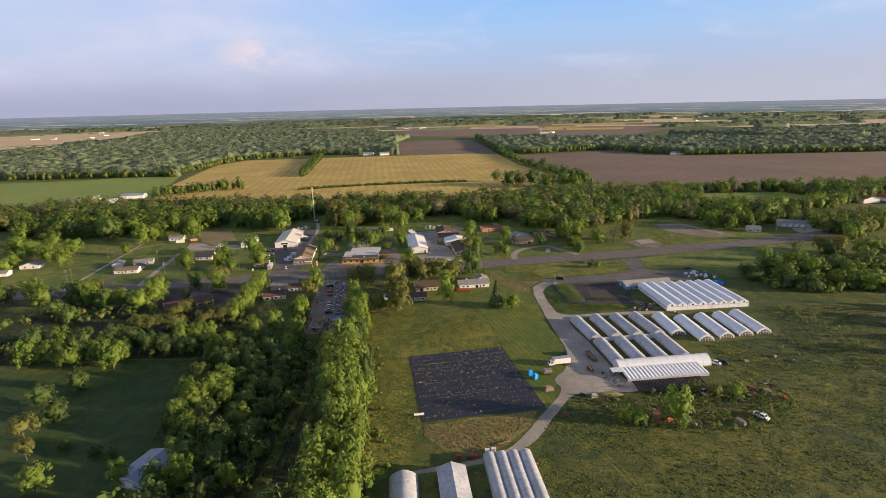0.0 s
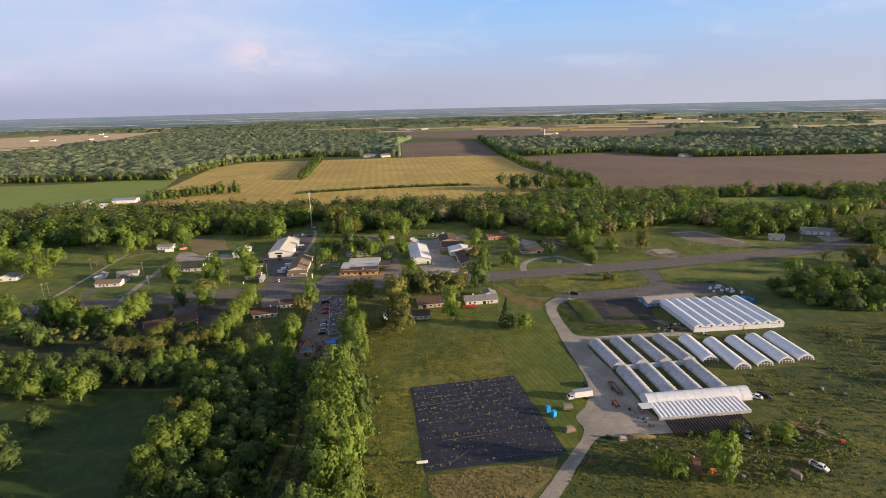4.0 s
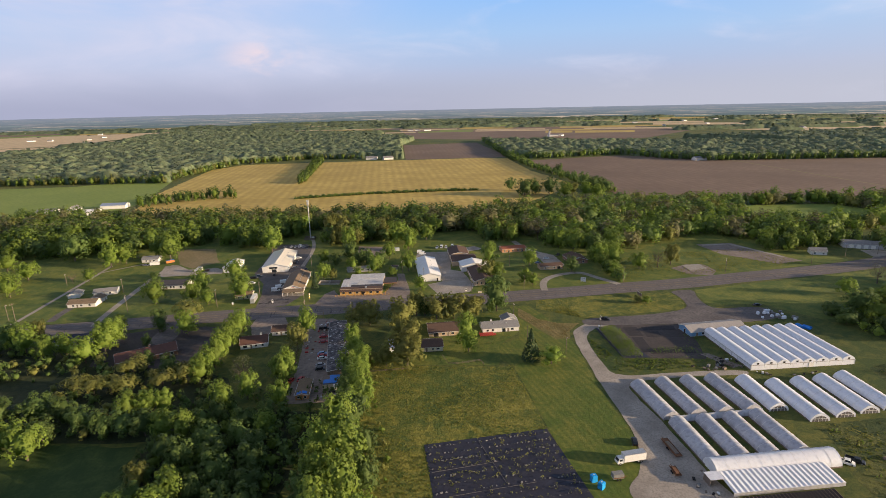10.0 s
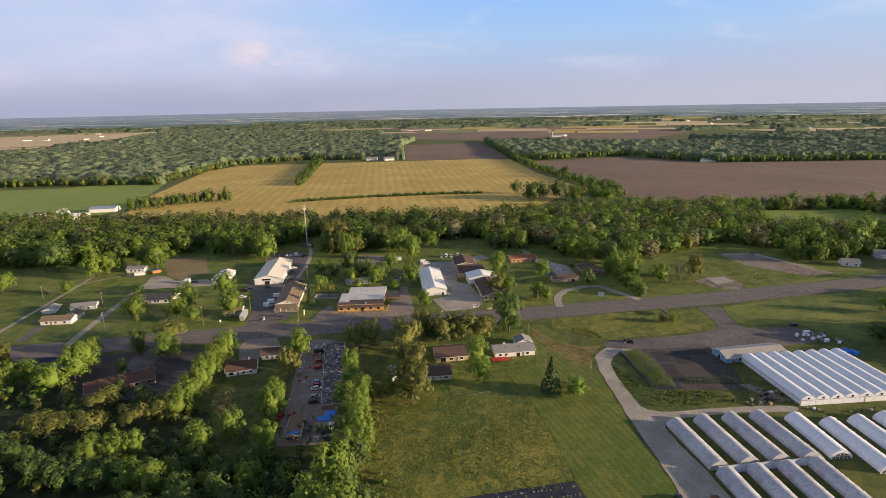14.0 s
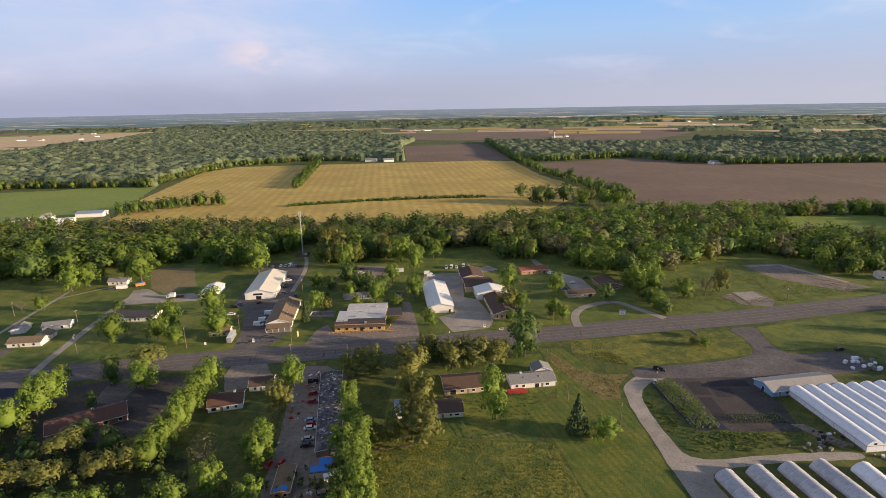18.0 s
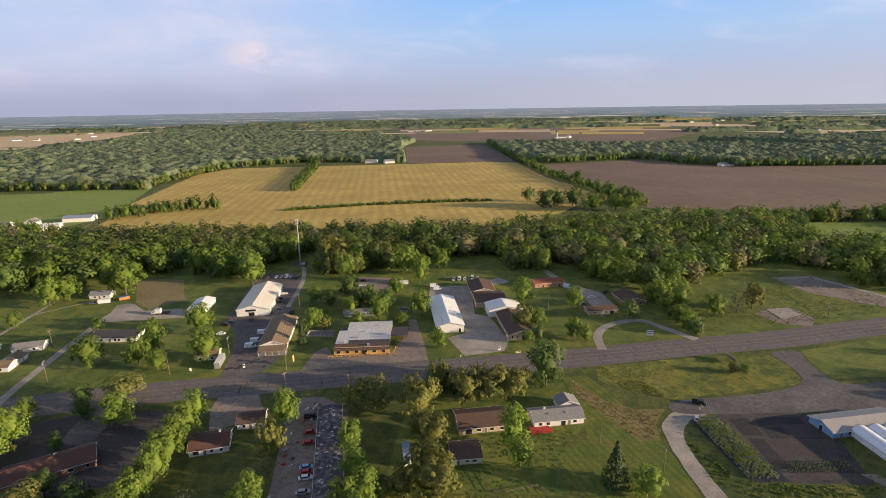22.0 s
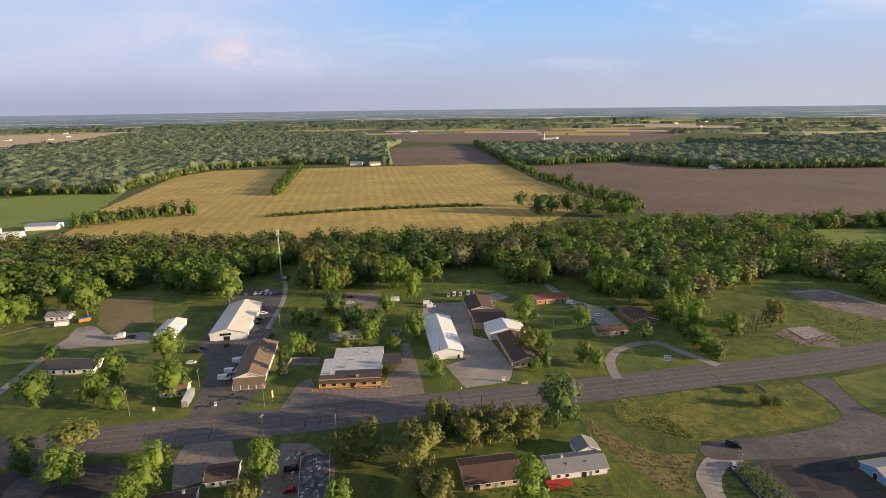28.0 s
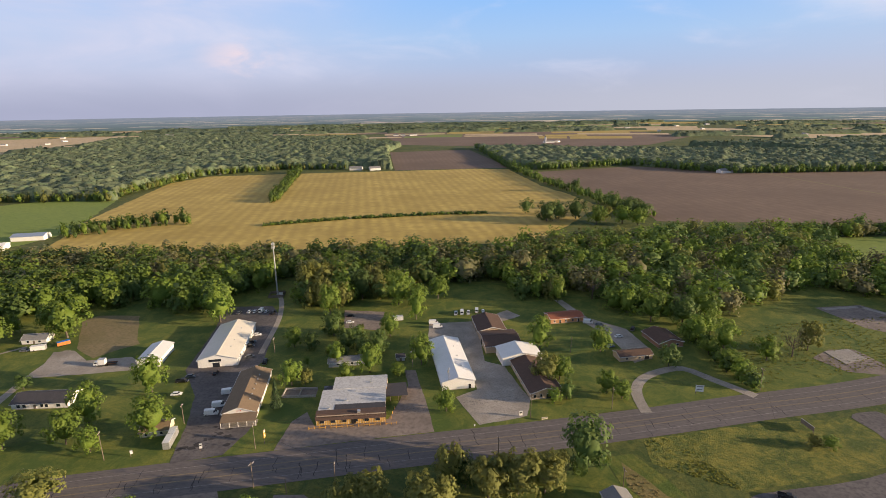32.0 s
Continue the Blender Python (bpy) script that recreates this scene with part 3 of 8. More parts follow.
def cards_mesh(name, quads, material, normals=None):
    """A mesh of loose quads from an (n, 4, 3) array, with normals of its own where they are given."""
    me = bpy.data.meshes.new(name)
    n = len(quads)
    me.vertices.add(4 * n)
    me.vertices.foreach_set("co", quads.astype(np.float32).ravel())
    me.loops.add(4 * n)
    me.loops.foreach_set("vertex_index", np.arange(4 * n, dtype=np.int32))
    me.polygons.add(n)
    me.polygons.foreach_set("loop_start", np.arange(0, 4 * n, 4, dtype=np.int32))
    me.materials.append(material)
    me.update(calc_edges=True)
    if normals is not None:
        soft = me.attributes.new("custom_normal", "FLOAT_VECTOR", "POINT")
        soft.data.foreach_set("vector", normals.astype(np.float32).ravel())
        me.update()
    return me


def woods(name, label, pts, heights, widths, materials, cards, seed, card_size=0.07, low=-0.1):
    """Many far trees, joined into one object for each leaf colour, over one mesh of trunks."""
    rng = np.random.default_rng(seed)
    root = tagged(new(name), label, "woodland", "", "stuff")
    kinds = [crown_cloud(seed * 10 + i, cards, card_size, 11 if cards < 130 else 18) for i in range(6)] if cards >= 40 else [(q, None) for q in (leaf_cloud(seed * 10 + i, cards, card_size, lobes=9) for i in range(6))]
    for k, material in enumerate(materials):
        sel = [i for i in range(len(pts)) if (i * 7919 + seed) % len(materials) == k]
        blocks, shades = [], []
        for i in sel:
            q, soft = kinds[rng.integers(6)]
            a = rng.uniform(0, 2 * np.pi)
            rot = np.array([[np.cos(a), np.sin(a), 0], [-np.sin(a), np.cos(a), 0], [0, 0, 1]])
            h = heights[i]
            blocks.append((q @ rot) * (1.15 * widths[i], 1.15 * widths[i], h * (1 - low)) + (pts[i][0], pts[i][1], h * low))
            if soft is not None:
                shades.append(soft @ rot)
        if blocks:
            tagged(part("crowns", cards_mesh("crowns", np.concatenate(blocks), material, np.concatenate(shades) if shades else None), material, root), kind="stuff")
    g = Geo()
    for (x, y), h in zip(pts, heights):
        g.add([(x - 0.22, y, 0), (x + 0.22, y - 0.1, 0), (x, y + 0.22, 0), (x, y, h * 0.62)], [(0, 1, 3), (1, 2, 3), (2, 0, 3)])
    tagged(part("trunks", g, BARK, root), kind="stuff")
    return root


def canopy(name, label, poly, cell, seed, height=13.0, crown=8.0, material=None):
    """The uneven roof of a wood that is seen from far off: a dome for each crown, falling to the ground at the wood's edge."""
    rng = np.random.default_rng(seed)
    a = np.array(poly, float)
    x0, y0 = a.min(0) - cell
    nx, ny = int((a[:, 0].max() - x0) / cell) + 2, int((a[:, 1].max() - y0) / cell) + 2
    gx, gy = np.meshgrid(x0 + cell * np.arange(nx), y0 + cell * np.arange(ny))
    gx = gx + rng.uniform(-0.3, 0.3, gx.shape) * cell
    gy = gy + rng.uniform(-0.3, 0.3, gy.shape) * cell
    ok = inside(gx.ravel(), gy.ravel(), poly).reshape(gx.shape)
    cw, ch = int((a[:, 0].max() - x0) / crown) + 4, int((a[:, 1].max() - y0) / crown) + 4
    jx, jy = rng.uniform(0, 1, (ch, cw)), rng.uniform(0, 1, (ch, cw))
    jh, jw = rng.normal(0, 0.22, (ch, cw)), rng.uniform(-0.6, 0.9, (ch, cw))
    ix, iy = ((gx - x0) / crown).astype(int).clip(1, cw - 2), ((gy - y0) / crown).astype(int).clip(1, ch - 2)
    z = np.full(gx.shape, -9.0)
    for dx in (-1, 0, 1):
        for dy in (-1, 0, 1):
            cx, cy = ix + dx, iy + dy
            d2 = ((gx - x0) / crown - cx - jx[cy, cx]) ** 2 + ((gy - y0) / crown - cy - jy[cy, cx]) ** 2
            z = np.maximum(z, height * (1 + jh[cy, cx]) - 3.4 * d2 * (1 + jw[cy, cx]))
    wave = np.sin(gx / 37.0 + 1.3 * np.sin(gy / 61.0)) + np.sin(gy / 43.0 + 1.7 * np.sin(gx / 29.0))
    z = z * (1 + 0.05 * wave)
    z = np.where(ok, np.maximum(z, height * 0.35) + rng.normal(0, 0.5, z.shape), 0.0)
    tufts = np.stack([gx[ok], gy[ok], z[ok]], 1)
    tufts = tufts[rng.random(len(tufts)) < 0.4]
    tufts = tufts + rng.normal(0, 1, tufts.shape) * (cell * 0.4, cell * 0.4, 0.8)
    idx = np.arange(nx * ny).reshape(ny, nx)
    near = ok[:-1, :-1] | ok[1:, :-1] | ok[:-1, 1:] | ok[1:, 1:]
    quads = np.stack([idx[:-1, :-1], idx[:-1, 1:], idx[1:, 1:], idx[1:, :-1]], -1)[near]
    used, back = np.unique(quads, return_inverse=True)
    me = bpy.data.meshes.new(name)
    co = np.stack([gx.ravel(), gy.ravel(), z.ravel()], 1)[used]
    me.vertices.add(len(co))
    me.vertices.foreach_set("co", co.astype(np.float32).ravel())
    n = len(quads)
    me.loops.add(4 * n)
    me.loops.foreach_set("vertex_index", back.reshape(-1).astype(np.int32))
    me.polygons.add(n)
    me.polygons.foreach_set("loop_start", np.arange(0, 4 * n, 4, dtype=np.int32))
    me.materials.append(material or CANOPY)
    me.update(calc_edges=True)
    me.shade_smooth()
    root = tagged(new(name, me), label, "woodland", "", "stuff")
    u = rng.normal(0, 1, (len(tufts), 3))
    w = np.cross(u, rng.normal(0, 1, u.shape))
    w *= np.where(np.cross(u, w)[:, 2:] < 0, -1.0, 1.0)
    u *= 0.42 * cell / np.linalg.norm(u, axis=1, keepdims=True) * rng.uniform(0.5, 1.2, (len(u), 1))
    w *= 0.38 * cell / np.linalg.norm(w, axis=1, keepdims=True) * rng.uniform(0.5, 1.2, (len(u), 1))
    up = rng.normal(0, 0.45, (len(tufts), 1, 3)) + (0, 0, 1.0)
    up = np.repeat(up / np.linalg.norm(up, axis=2, keepdims=True), 4, 1)
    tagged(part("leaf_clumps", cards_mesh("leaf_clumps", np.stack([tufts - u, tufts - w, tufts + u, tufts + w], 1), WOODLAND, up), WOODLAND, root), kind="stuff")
    return root

# ---- ground, roads, fields ----
CENTRE = (0.0, 100.0)
ring = [(CENTRE[0] + 4760 * math.cos(2 * math.pi * i / 128), CENTRE[1] + 4760 * math.sin(2 * math.pi * i / 128), 0.0) for i in range(128)]
structure("ground", Geo().add(ring, [tuple(range(128))]), GRASS, "rough green grassland reaching to the horizon", "ground")


def field(name, poly, material, label, z, wobble=0.0, category="field"):
    return structure(name, patch(poly, z, wobble, len(bpy.data.objects)), material, label, category)


STUBBLE = [(-400, 690), (-263, 684), (-125, 684), (-14, 690), (60, 700), (110, 760), (182, 878), (170, 972), (148, 1062), (130, 1314), (61, 1336), (-105, 1320),
           (-310, 1301), (-472, 1278), (-505, 1184), (-448, 856), (-420, 780)]
field("field_stubble", STUBBLE, WHEAT, "golden stubble field with faint drill rows", 0.05, 1.5)
field("field_crop", [(-641, 967), (-570, 1044), (-504, 1025), (-450, 856), (-425, 760), (-452, 690), (-560, 660), (-800, 640), (-1000, 700), (-900, 930)], CROP, "bright green young crop field", 0.06, 1.5)
field("field_tilled", [(-151, 1819), (89, 1878), (138, 1340), (61, 1342), (-107, 1330)], SOIL, "tilled bare brown soil field", 0.07, 1.0)
field("field_tilled", [(165, 1254), (394, 1330), (560, 1190), (1100, 1160), (1800, 1170), (1700, 800), (900, 735), (459, 735), (217, 780), (225, 917), (160, 1080)], SOIL,
      "broad tilled bare brown soil field", 0.08, 1.5)
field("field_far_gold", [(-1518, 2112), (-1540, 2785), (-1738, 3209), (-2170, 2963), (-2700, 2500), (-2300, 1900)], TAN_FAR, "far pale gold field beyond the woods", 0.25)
field("field_far_soil", [(-140, 2150), (120, 2030), (420, 1840), (690, 1960), (1080, 2450), (900, 3200), (427, 3348), (-60, 2960), (-260, 2960)], SOIL, "far tilled field round a farmstead", 0.1)
field("field_far_green", [(405, 3230), (1286, 3430), (1500, 4200), (822, 4300)], CROP, "far flat green field", 0.12)
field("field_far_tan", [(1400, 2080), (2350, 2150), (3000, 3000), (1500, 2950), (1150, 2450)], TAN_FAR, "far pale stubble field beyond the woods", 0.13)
field("field_left_soil", [(-760, 690), (-690, 790), (-800, 900), (-1000, 820), (-960, 690)], SOIL, "small tilled field at a wood's edge", 0.1)
_r = random.Random(5)
NEAR_WOODS = [(-1330, 900), (-1290, 1900), (-1560, 2780), (-1200, 2960), (-300, 2560), (-120, 2350), (300, 2450), (670, 2164), (1080, 2450), (900, 3200), (2000, 2000), (2000, 600)]
band_r, count_far = 1750.0, 0
while band_r < 4600:
    depth = _r.uniform(110, 260) * band_r / 2400
    ang = 22.0
    while ang < 158:
        wide = _r.uniform(3.0, 9.5)
        a0, a1 = radians(ang + 0.25), radians(ang + wide)
        mid = (CENTRE[0] + band_r * math.cos((a0 + a1) / 2), CENTRE[1] + band_r * math.sin((a0 + a1) / 2))
        if _r.random() < 0.72 and not inside(np.array([mid[0]]), np.array([mid[1]]), NEAR_WOODS)[0]:
            r0, r1 = band_r, min(4700, band_r + depth * _r.uniform(0.75, 1.0))
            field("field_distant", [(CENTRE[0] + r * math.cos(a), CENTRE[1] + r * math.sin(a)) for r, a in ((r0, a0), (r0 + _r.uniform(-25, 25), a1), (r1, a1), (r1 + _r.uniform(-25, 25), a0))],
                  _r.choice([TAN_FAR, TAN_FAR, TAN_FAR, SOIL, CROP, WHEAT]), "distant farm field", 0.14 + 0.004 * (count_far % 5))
            count_far += 1
        ang += wide
    band_r += depth

ROAD = smooth_line([(-620, 285), (-430, 318), (-300, 340.5), (-220, 354), (-160, 366.5), (-100, 375.5), (-50, 383), (0, 389.8), (50, 397.5), (100, 406.5), (150, 414.5),
                    (200, 426), (250, 436.5), (300, 450), (360, 472), (420, 499), (500, 536), (640, 612), (800, 700)], 8)
structure("road_highway", ribbon(ROAD, -9.6, 9.6, 0.05), ASPHALT, "worn grey two-lane highway with paved shoulders", "road")

LOT = mat("patched_lot", (0.195, 0.156, 0.13), (0.293, 0.237, 0.195), 0.07, 0.5, (0.117, 0.0962, 0.0858), bump=0.15, spread=0.35)


def rounded(poly, times=2):
    """The polygon with its corners cut round."""
    for _ in range(times):
        poly = [(ax + (bx - ax) * k, ay + (by - ay) * k) for (ax, ay), (bx, by) in zip(poly, [*poly[1:], poly[0]]) for k in (0.22, 0.78)]
    return poly


def paving(name, poly, material, label, z, wobble=0.25, category="pavement"):
    return structure(name, patch(poly, z, wobble, len(bpy.data.objects), 3.0), material, label, category)


def lane(name, pts, width, material, label, z):
    return structure(name, ribbon(smooth_line(pts, 4), -width / 2, width / 2, z), material, label, "lane")


# lawns and meadows
field("lawn_north", [(-420, 330), (-300, 351), (-160, 376), (0, 399), (150, 424), (300, 460), (250, 560), (100, 570), (-40, 585), (-232, 605), (-420, 600)], LAWN, "mown lawns among the houses north of the road", 0.012, 1.0, "lawn")
field("meadow_lot", [(-50, 250), (-47, 301), (15, 299), (20, 300), (27.5, 248), (-19, 238), (-11, 182), (-14, 158), (-30, 150), (-33, 190)], MEADOW, "unmown yellow-green meadow", 0.02, 0.7, "meadow")
field("mown_strip", [(20.5, 300), (27.8, 248), (39.5, 191), (44, 196), (48, 214), (55, 226), (58.6, 243), (57, 262), (55.5, 296), (55, 327), (45, 365), (38, 378), (28, 376), (30, 345), (27, 330), (16, 322), (10, 310)], MOWN, "mown grass with swath lines beside the drive", 0.025, 0.5, "lawn")
field("yard_lawn", [(-46, 302), (-44, 330), (-40, 362), (28, 372), (30, 340), (16, 322), (14, 300)], LAWN, "back garden lawns behind the white bungalow", 0.03, 0.6, "lawn")
field("cut_patch", [(-10.5, 181), (36, 190), (30, 178), (20, 167), (9, 161), (-2, 166), (-9, 174)], HAY, "freshly cut dry grass below the black cloth", 0.035, 0.8, "meadow")
field("cut_patch", [(33, 374), (41, 356), (52, 349), (64, 349), (57, 338), (54, 329), (47, 327), (41, 340), (31, 360)], HAY, "dry cut grass where the drive meets the field", 0.04, 0.8, "meadow")
field("roadside_meadow", [(46, 386), (43, 372), (68, 356.5), (90, 360), (134, 369), (137, 386), (134, 397), (100, 395), (70, 390.5)], MEADOW, "rough green roadside meadow", 0.03, 0.7, "meadow")
field("east_lawn", [(152, 401), (147.5, 372), (180, 374), (200, 350), (240, 345), (320, 420), (300, 436), (240, 422)], LAWN, "bright green lawn along the highway", 0.03, 0.8, "lawn")
field("clearing", [(300, 600), (330, 690), (440, 690), (470, 620), (380, 580)], CROP, "small green clearing in the trees", 0.03, 1.0, "meadow")
field("weedy_meadow", [(28, 150), (37, 180), (52, 201), (78, 204), (122, 210), (130, 248), (176, 254), (184, 292), (204, 300), (260, 296), (350, 320), (420, 160), (430, -80), (40, -90), (22, 60)], RANK, "rank weedy grassland round the nursery", 0.015, 1.5, "meadow")
for k, (pts, label) in enumerate([([(43, 182), (50, 168), (58, 150), (60, 128), (57, 110)], "wheel track through the weeds"), ([(122, 208), (132, 206), (137, 199), (134, 190), (124, 187), (112, 190), (100, 198)], "looping wheel track behind the sheds"),
                                ([(137, 199), (150, 192), (170, 172), (200, 150), (240, 138)], "faint wheel track across the rough grass"), ([(140, 246), (152, 226), (160, 205), (150, 190)], "faint wheel track past the hoop houses")]):
    line = smooth_line(pts, 4)
    for off in (-0.9, 0.9):
        structure("wheel_track", ribbon(line, off - 0.32, off + 0.32, 0.03 + 0.002 * k), HAY if k == 1 else MEADOW, label, "track")

# weeds and litter, darkened: the trees' shade is put into the colour
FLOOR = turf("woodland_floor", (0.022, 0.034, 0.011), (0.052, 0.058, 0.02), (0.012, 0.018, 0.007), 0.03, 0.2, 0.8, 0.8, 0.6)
WOOD_FLOOR = [(-66, 116), (-64, 262), (-128, 266), (-124, 240), (-112, 197), (-104, 172), (-96, 150), (-100, 116)]
PINE_FLOOR = [(-128, 266), (-124, 243), (-160, 243), (-230, 236), (-262, 250), (-252, 326), (-224, 326), (-206, 326), (-198, 330), (-186, 330), (-182, 306), (-136, 300), (-112, 292), (-100, 262)]
field("woodland_floor", WOOD_FLOOR, FLOOR, "weedy floor of the shaded wood, shade put into its colour", 0.016, 1.0, "woodland floor")
field("woodland_floor", PINE_FLOOR, FLOOR, "weedy floor under the olive pines, shade put into its colour", 0.017, 1.0, "woodland floor")
field("woodland_floor", [(-60, 116), (-61, 262), (-46, 268), (-33, 200), (-24, 116)], FLOOR, "floor under the tall tree row, shade put into its colour", 0.018, 1.0, "woodland floor")
# rich lawn green with the wood's shade put into its colour
SHADED_LAWN = turf("shade_dark_grass", (0.032, 0.062, 0.014), (0.068, 0.1, 0.022), (0.02, 0.04, 0.01), 0.02, 0.1, 1.0, 0.4, 0.25)
field("lawn_west", [(-96, 116), (-100, 150), (-106, 172), (-114, 197), (-126, 240), (-160, 241), (-196, 228), (-240, 236), (-420, 250), (-420, 60), (-110, 60)], SHADED_LAWN, "deep green lawn, darkened in colour for the wood's shade", 0.013, 1.0, "lawn")
# lots and drives
paving("yard_ranch", [(-198, 342), (-187, 305), (-150, 302), (-133, 310), (-130, 350), (-150, 353), (-176, 351)], BED_GROUND, "dark old asphalt yard of the long low house", 0.039)
paving("lot_garage", [(-136, 407), (-131, 380), (-113.5, 384.5), (-109, 398), (-107, 407), (-121, 408), (-125, 444), (-121, 461), (-129, 523), (-139, 541), (-169, 541), (-162, 503), (-157, 453), (-142, 428)], ASPHALT_DARK, "dark worn car park of the garage", 0.06)
paving("lot_diner", [(-95, 386), (-60, 391.5), (-34, 395.5), (-38, 420), (-43, 447), (-48, 447), (-46, 432), (-53, 405), (-83, 402), (-88, 412), (-93, 405)], LOT, "cracked brown-grey car park round the diner", 0.065)
paving("lot_gravel", [(-36, 505), (-8, 507), (13, 524), (20, 514), (10, 507), (-8, 500), (-8, 455), (1, 449), (8, 417), (4.5, 404.5), (-16, 399), (-24.5, 421), (-14.5, 427), (-20.5, 473), (-37, 475)], GRAVEL, "pale gravel yard between barn and storehouses", 0.07)
paving("lot_back", [(-90, 530), (-64, 526), (-65, 497), (-86, 502)], LOT, "small gravel parking place under trees", 0.06)
paving("lot_house", [(66, 449), (76, 453), (80, 464), (77, 490), (60, 508), (52, 540), (47, 540), (54, 505), (64, 480)], GRAVEL, "pale drive beside the brick house", 0.06)
lane("ring_drive", [(54.5, 404.5), (55, 414), (57.5, 424), (64, 433), (75, 439.5), (87, 441.5), (96, 430), (107, 415)], 4.8, GRAVEL, "pale curved drive round an oval lawn", 0.075)
paving("slab_pad", [(156, 449), (171, 458), (184, 457), (186, 441), (178, 430), (163, 434)], LOT, "dark patch of an old building plot", 0.042)
paving("slab_pad", [(205, 516), (236, 518), (252, 480), (262, 462), (240, 455), (211, 484)], LOT, "dark patch of a cleared building plot", 0.043)
structure("slab", Geo().add([(166.7, 455.5, 0.055), (181.1, 458, 0.055), (182.1, 446.4, 0.055), (167.6, 441.7, 0.055), (166.7, 455.5, 0.2), (181.1, 458, 0.2), (182.1, 446.4, 0.2), (167.6, 441.7, 0.2)],
          [(4, 7, 6, 5), (0, 1, 5, 4), (1, 2, 6, 5), (2, 3, 7, 6), (3, 0, 4, 7)]), CONCRETE, "bare concrete slab of a vanished building", "slab")
for p in ([(208, 514), (234, 517), (234.5, 514), (208.5, 511)], [(231, 516), (235, 516), (256, 474), (253, 472)]):
    paving("slab_strip", p, CONCRETE, "broken strip of pale concrete", 0.09)
paving("drive_nursery", rounded([(12.4, 160), (23.6, 166.7), (37, 187), (50.1, 205.1), (46, 213), (55.9, 225.2), (59.3, 242.8), (58.5, 260), (57, 280), (56.5, 300), (56, 327), (58.2, 339), (66, 347.5), (80, 351), (80, 345), (71, 341.5),
        (65, 335), (62.4, 325), (63, 303), (65, 287), (100, 291), (126, 292), (127, 287), (100, 287), (68, 282), (69, 270), (73, 250), (76, 224), (79, 209), (95, 204), (79, 202.5), (60, 200.5), (53, 202), (42, 186), (31, 168), (16, 158), (-14, 151.5), (-14, 154)]),
       GRAVEL, "pale gravel drive of the plant nursery", 0.06)
paving("lot_nursery", rounded([(66, 354.5), (66, 346), (80, 345), (118, 346), (157, 346), (182, 352), (179, 371), (147, 366), (147, 385), (152, 402), (134, 399), (137.5, 386), (134.5, 368), (110, 360), (88, 357.5)]), ASPHALT_DARK, "dark asphalt lot before the nursery", 0.068)
paving("bed_dark", [(83, 346), (119, 345.5), (118.5, 322), (114.5, 303.5), (88, 304.5), (84.5, 320)], BED_GROUND, "black standing ground for potted shrubs", 0.044)
paving("track_beds", [(113, 309), (118, 309), (127, 296), (122, 294)], LOT, "worn track past the glasshouses", 0.055)
lane("lane_house", [(-217.5, 356), (-220.5, 367), (-226, 405), (-229, 430), (-231.5, 452), (-232, 480)], 4.0, GRAVEL, "grey lane to the western houses", 0.06)
paving("yard_west", [(-238, 478), (-228, 479.5), (-214, 467), (-192, 470), (-183, 462), (-183, 455), (-205, 452), (-229, 449)], GRAVEL, "gravel yard before the metal shed", 0.065)
field("dirt_plot", [(-250, 521), (-246, 531), (-219, 529), (-197, 486), (-213, 470), (-228, 482)], DIRT, "bare brown garden plot", 0.05, 0.8)
lane("lane_west", [(-268, 352), (-270, 366), (-276, 420), (-281, 462), (-283, 480)], 2.6, GRAVEL, "thin pale lane across the lawn", 0.055)
lane("lane_west", [(-281, 462), (-272, 472), (-258, 486)], 2.0, GRAVEL, "faint track to the white house", 0.058)
paving("yard_scrap", [(-88, 362), (-78, 362), (-66, 351), (-58, 296), (-57, 270), (-80, 268), (-83, 300), (-90, 345)], LOT, "littered drive of the scrap yard", 0.043)
paving("drive_small", [(-125, 371), (-112, 372), (-98, 346), (-106, 343), (-118, 338), (-124, 352)], LOT, "brown gravel forecourt of the small houses", 0.044)
paving("drive_ranch", [(-176, 355), (-165, 357), (-160, 340), (-160, 330), (-172, 330)], ASPHALT_DARK, "dark drive of the long low house", 0.042)
paving("drive_grey", [(300, 449), (322, 470), (326, 490), (352, 484), (372, 478), (358, 471), (330, 459)], GRAVEL, "pale forecourt of the long grey building", 0.041)
lane("field_track", [(579, 1190), (594, 921), (606, 735)], 5.0, DIRT, "pale dirt track across the tilled field", 0.1)
lane("drive_cottage", [(-252, 386), (-251.5, 376), (-249, 364)], 5.0, ASPHALT_DARK, "dark drive of the white cottage", 0.045)
paving("drive_navy", [(-206, 327), (-203, 331), (-203, 341), (-215, 346), (-240, 345), (-238, 341), (-222, 340.5), (-206, 340)], GRAVEL, "pale drive round the navy-roofed house", 0.046)
lane("lane_tower", [(-125, 470), (-128, 515), (-134, 545), (-139, 560)], 3.0, GRAVEL, "gravel lane to the mast", 0.07)

# road markings and sealed cracks
g_y = [ribbon(ROAD, s - 0.09, s + 0.09, 0.056) for s in (-1.9, -1.6, 1.6, 1.9)]
for g in g_y:
    structure("marking_yellow", g, PAINT_Y, "faded yellow lane line", "road marking")
for s in (-5.6, 5.6):
    structure("marking_edge", ribbon(ROAD, s - 0.08, s + 0.08, 0.056), PAINT_W, "faded white edge line", "road marking")
_r = random.Random(21)
cracks = Geo()
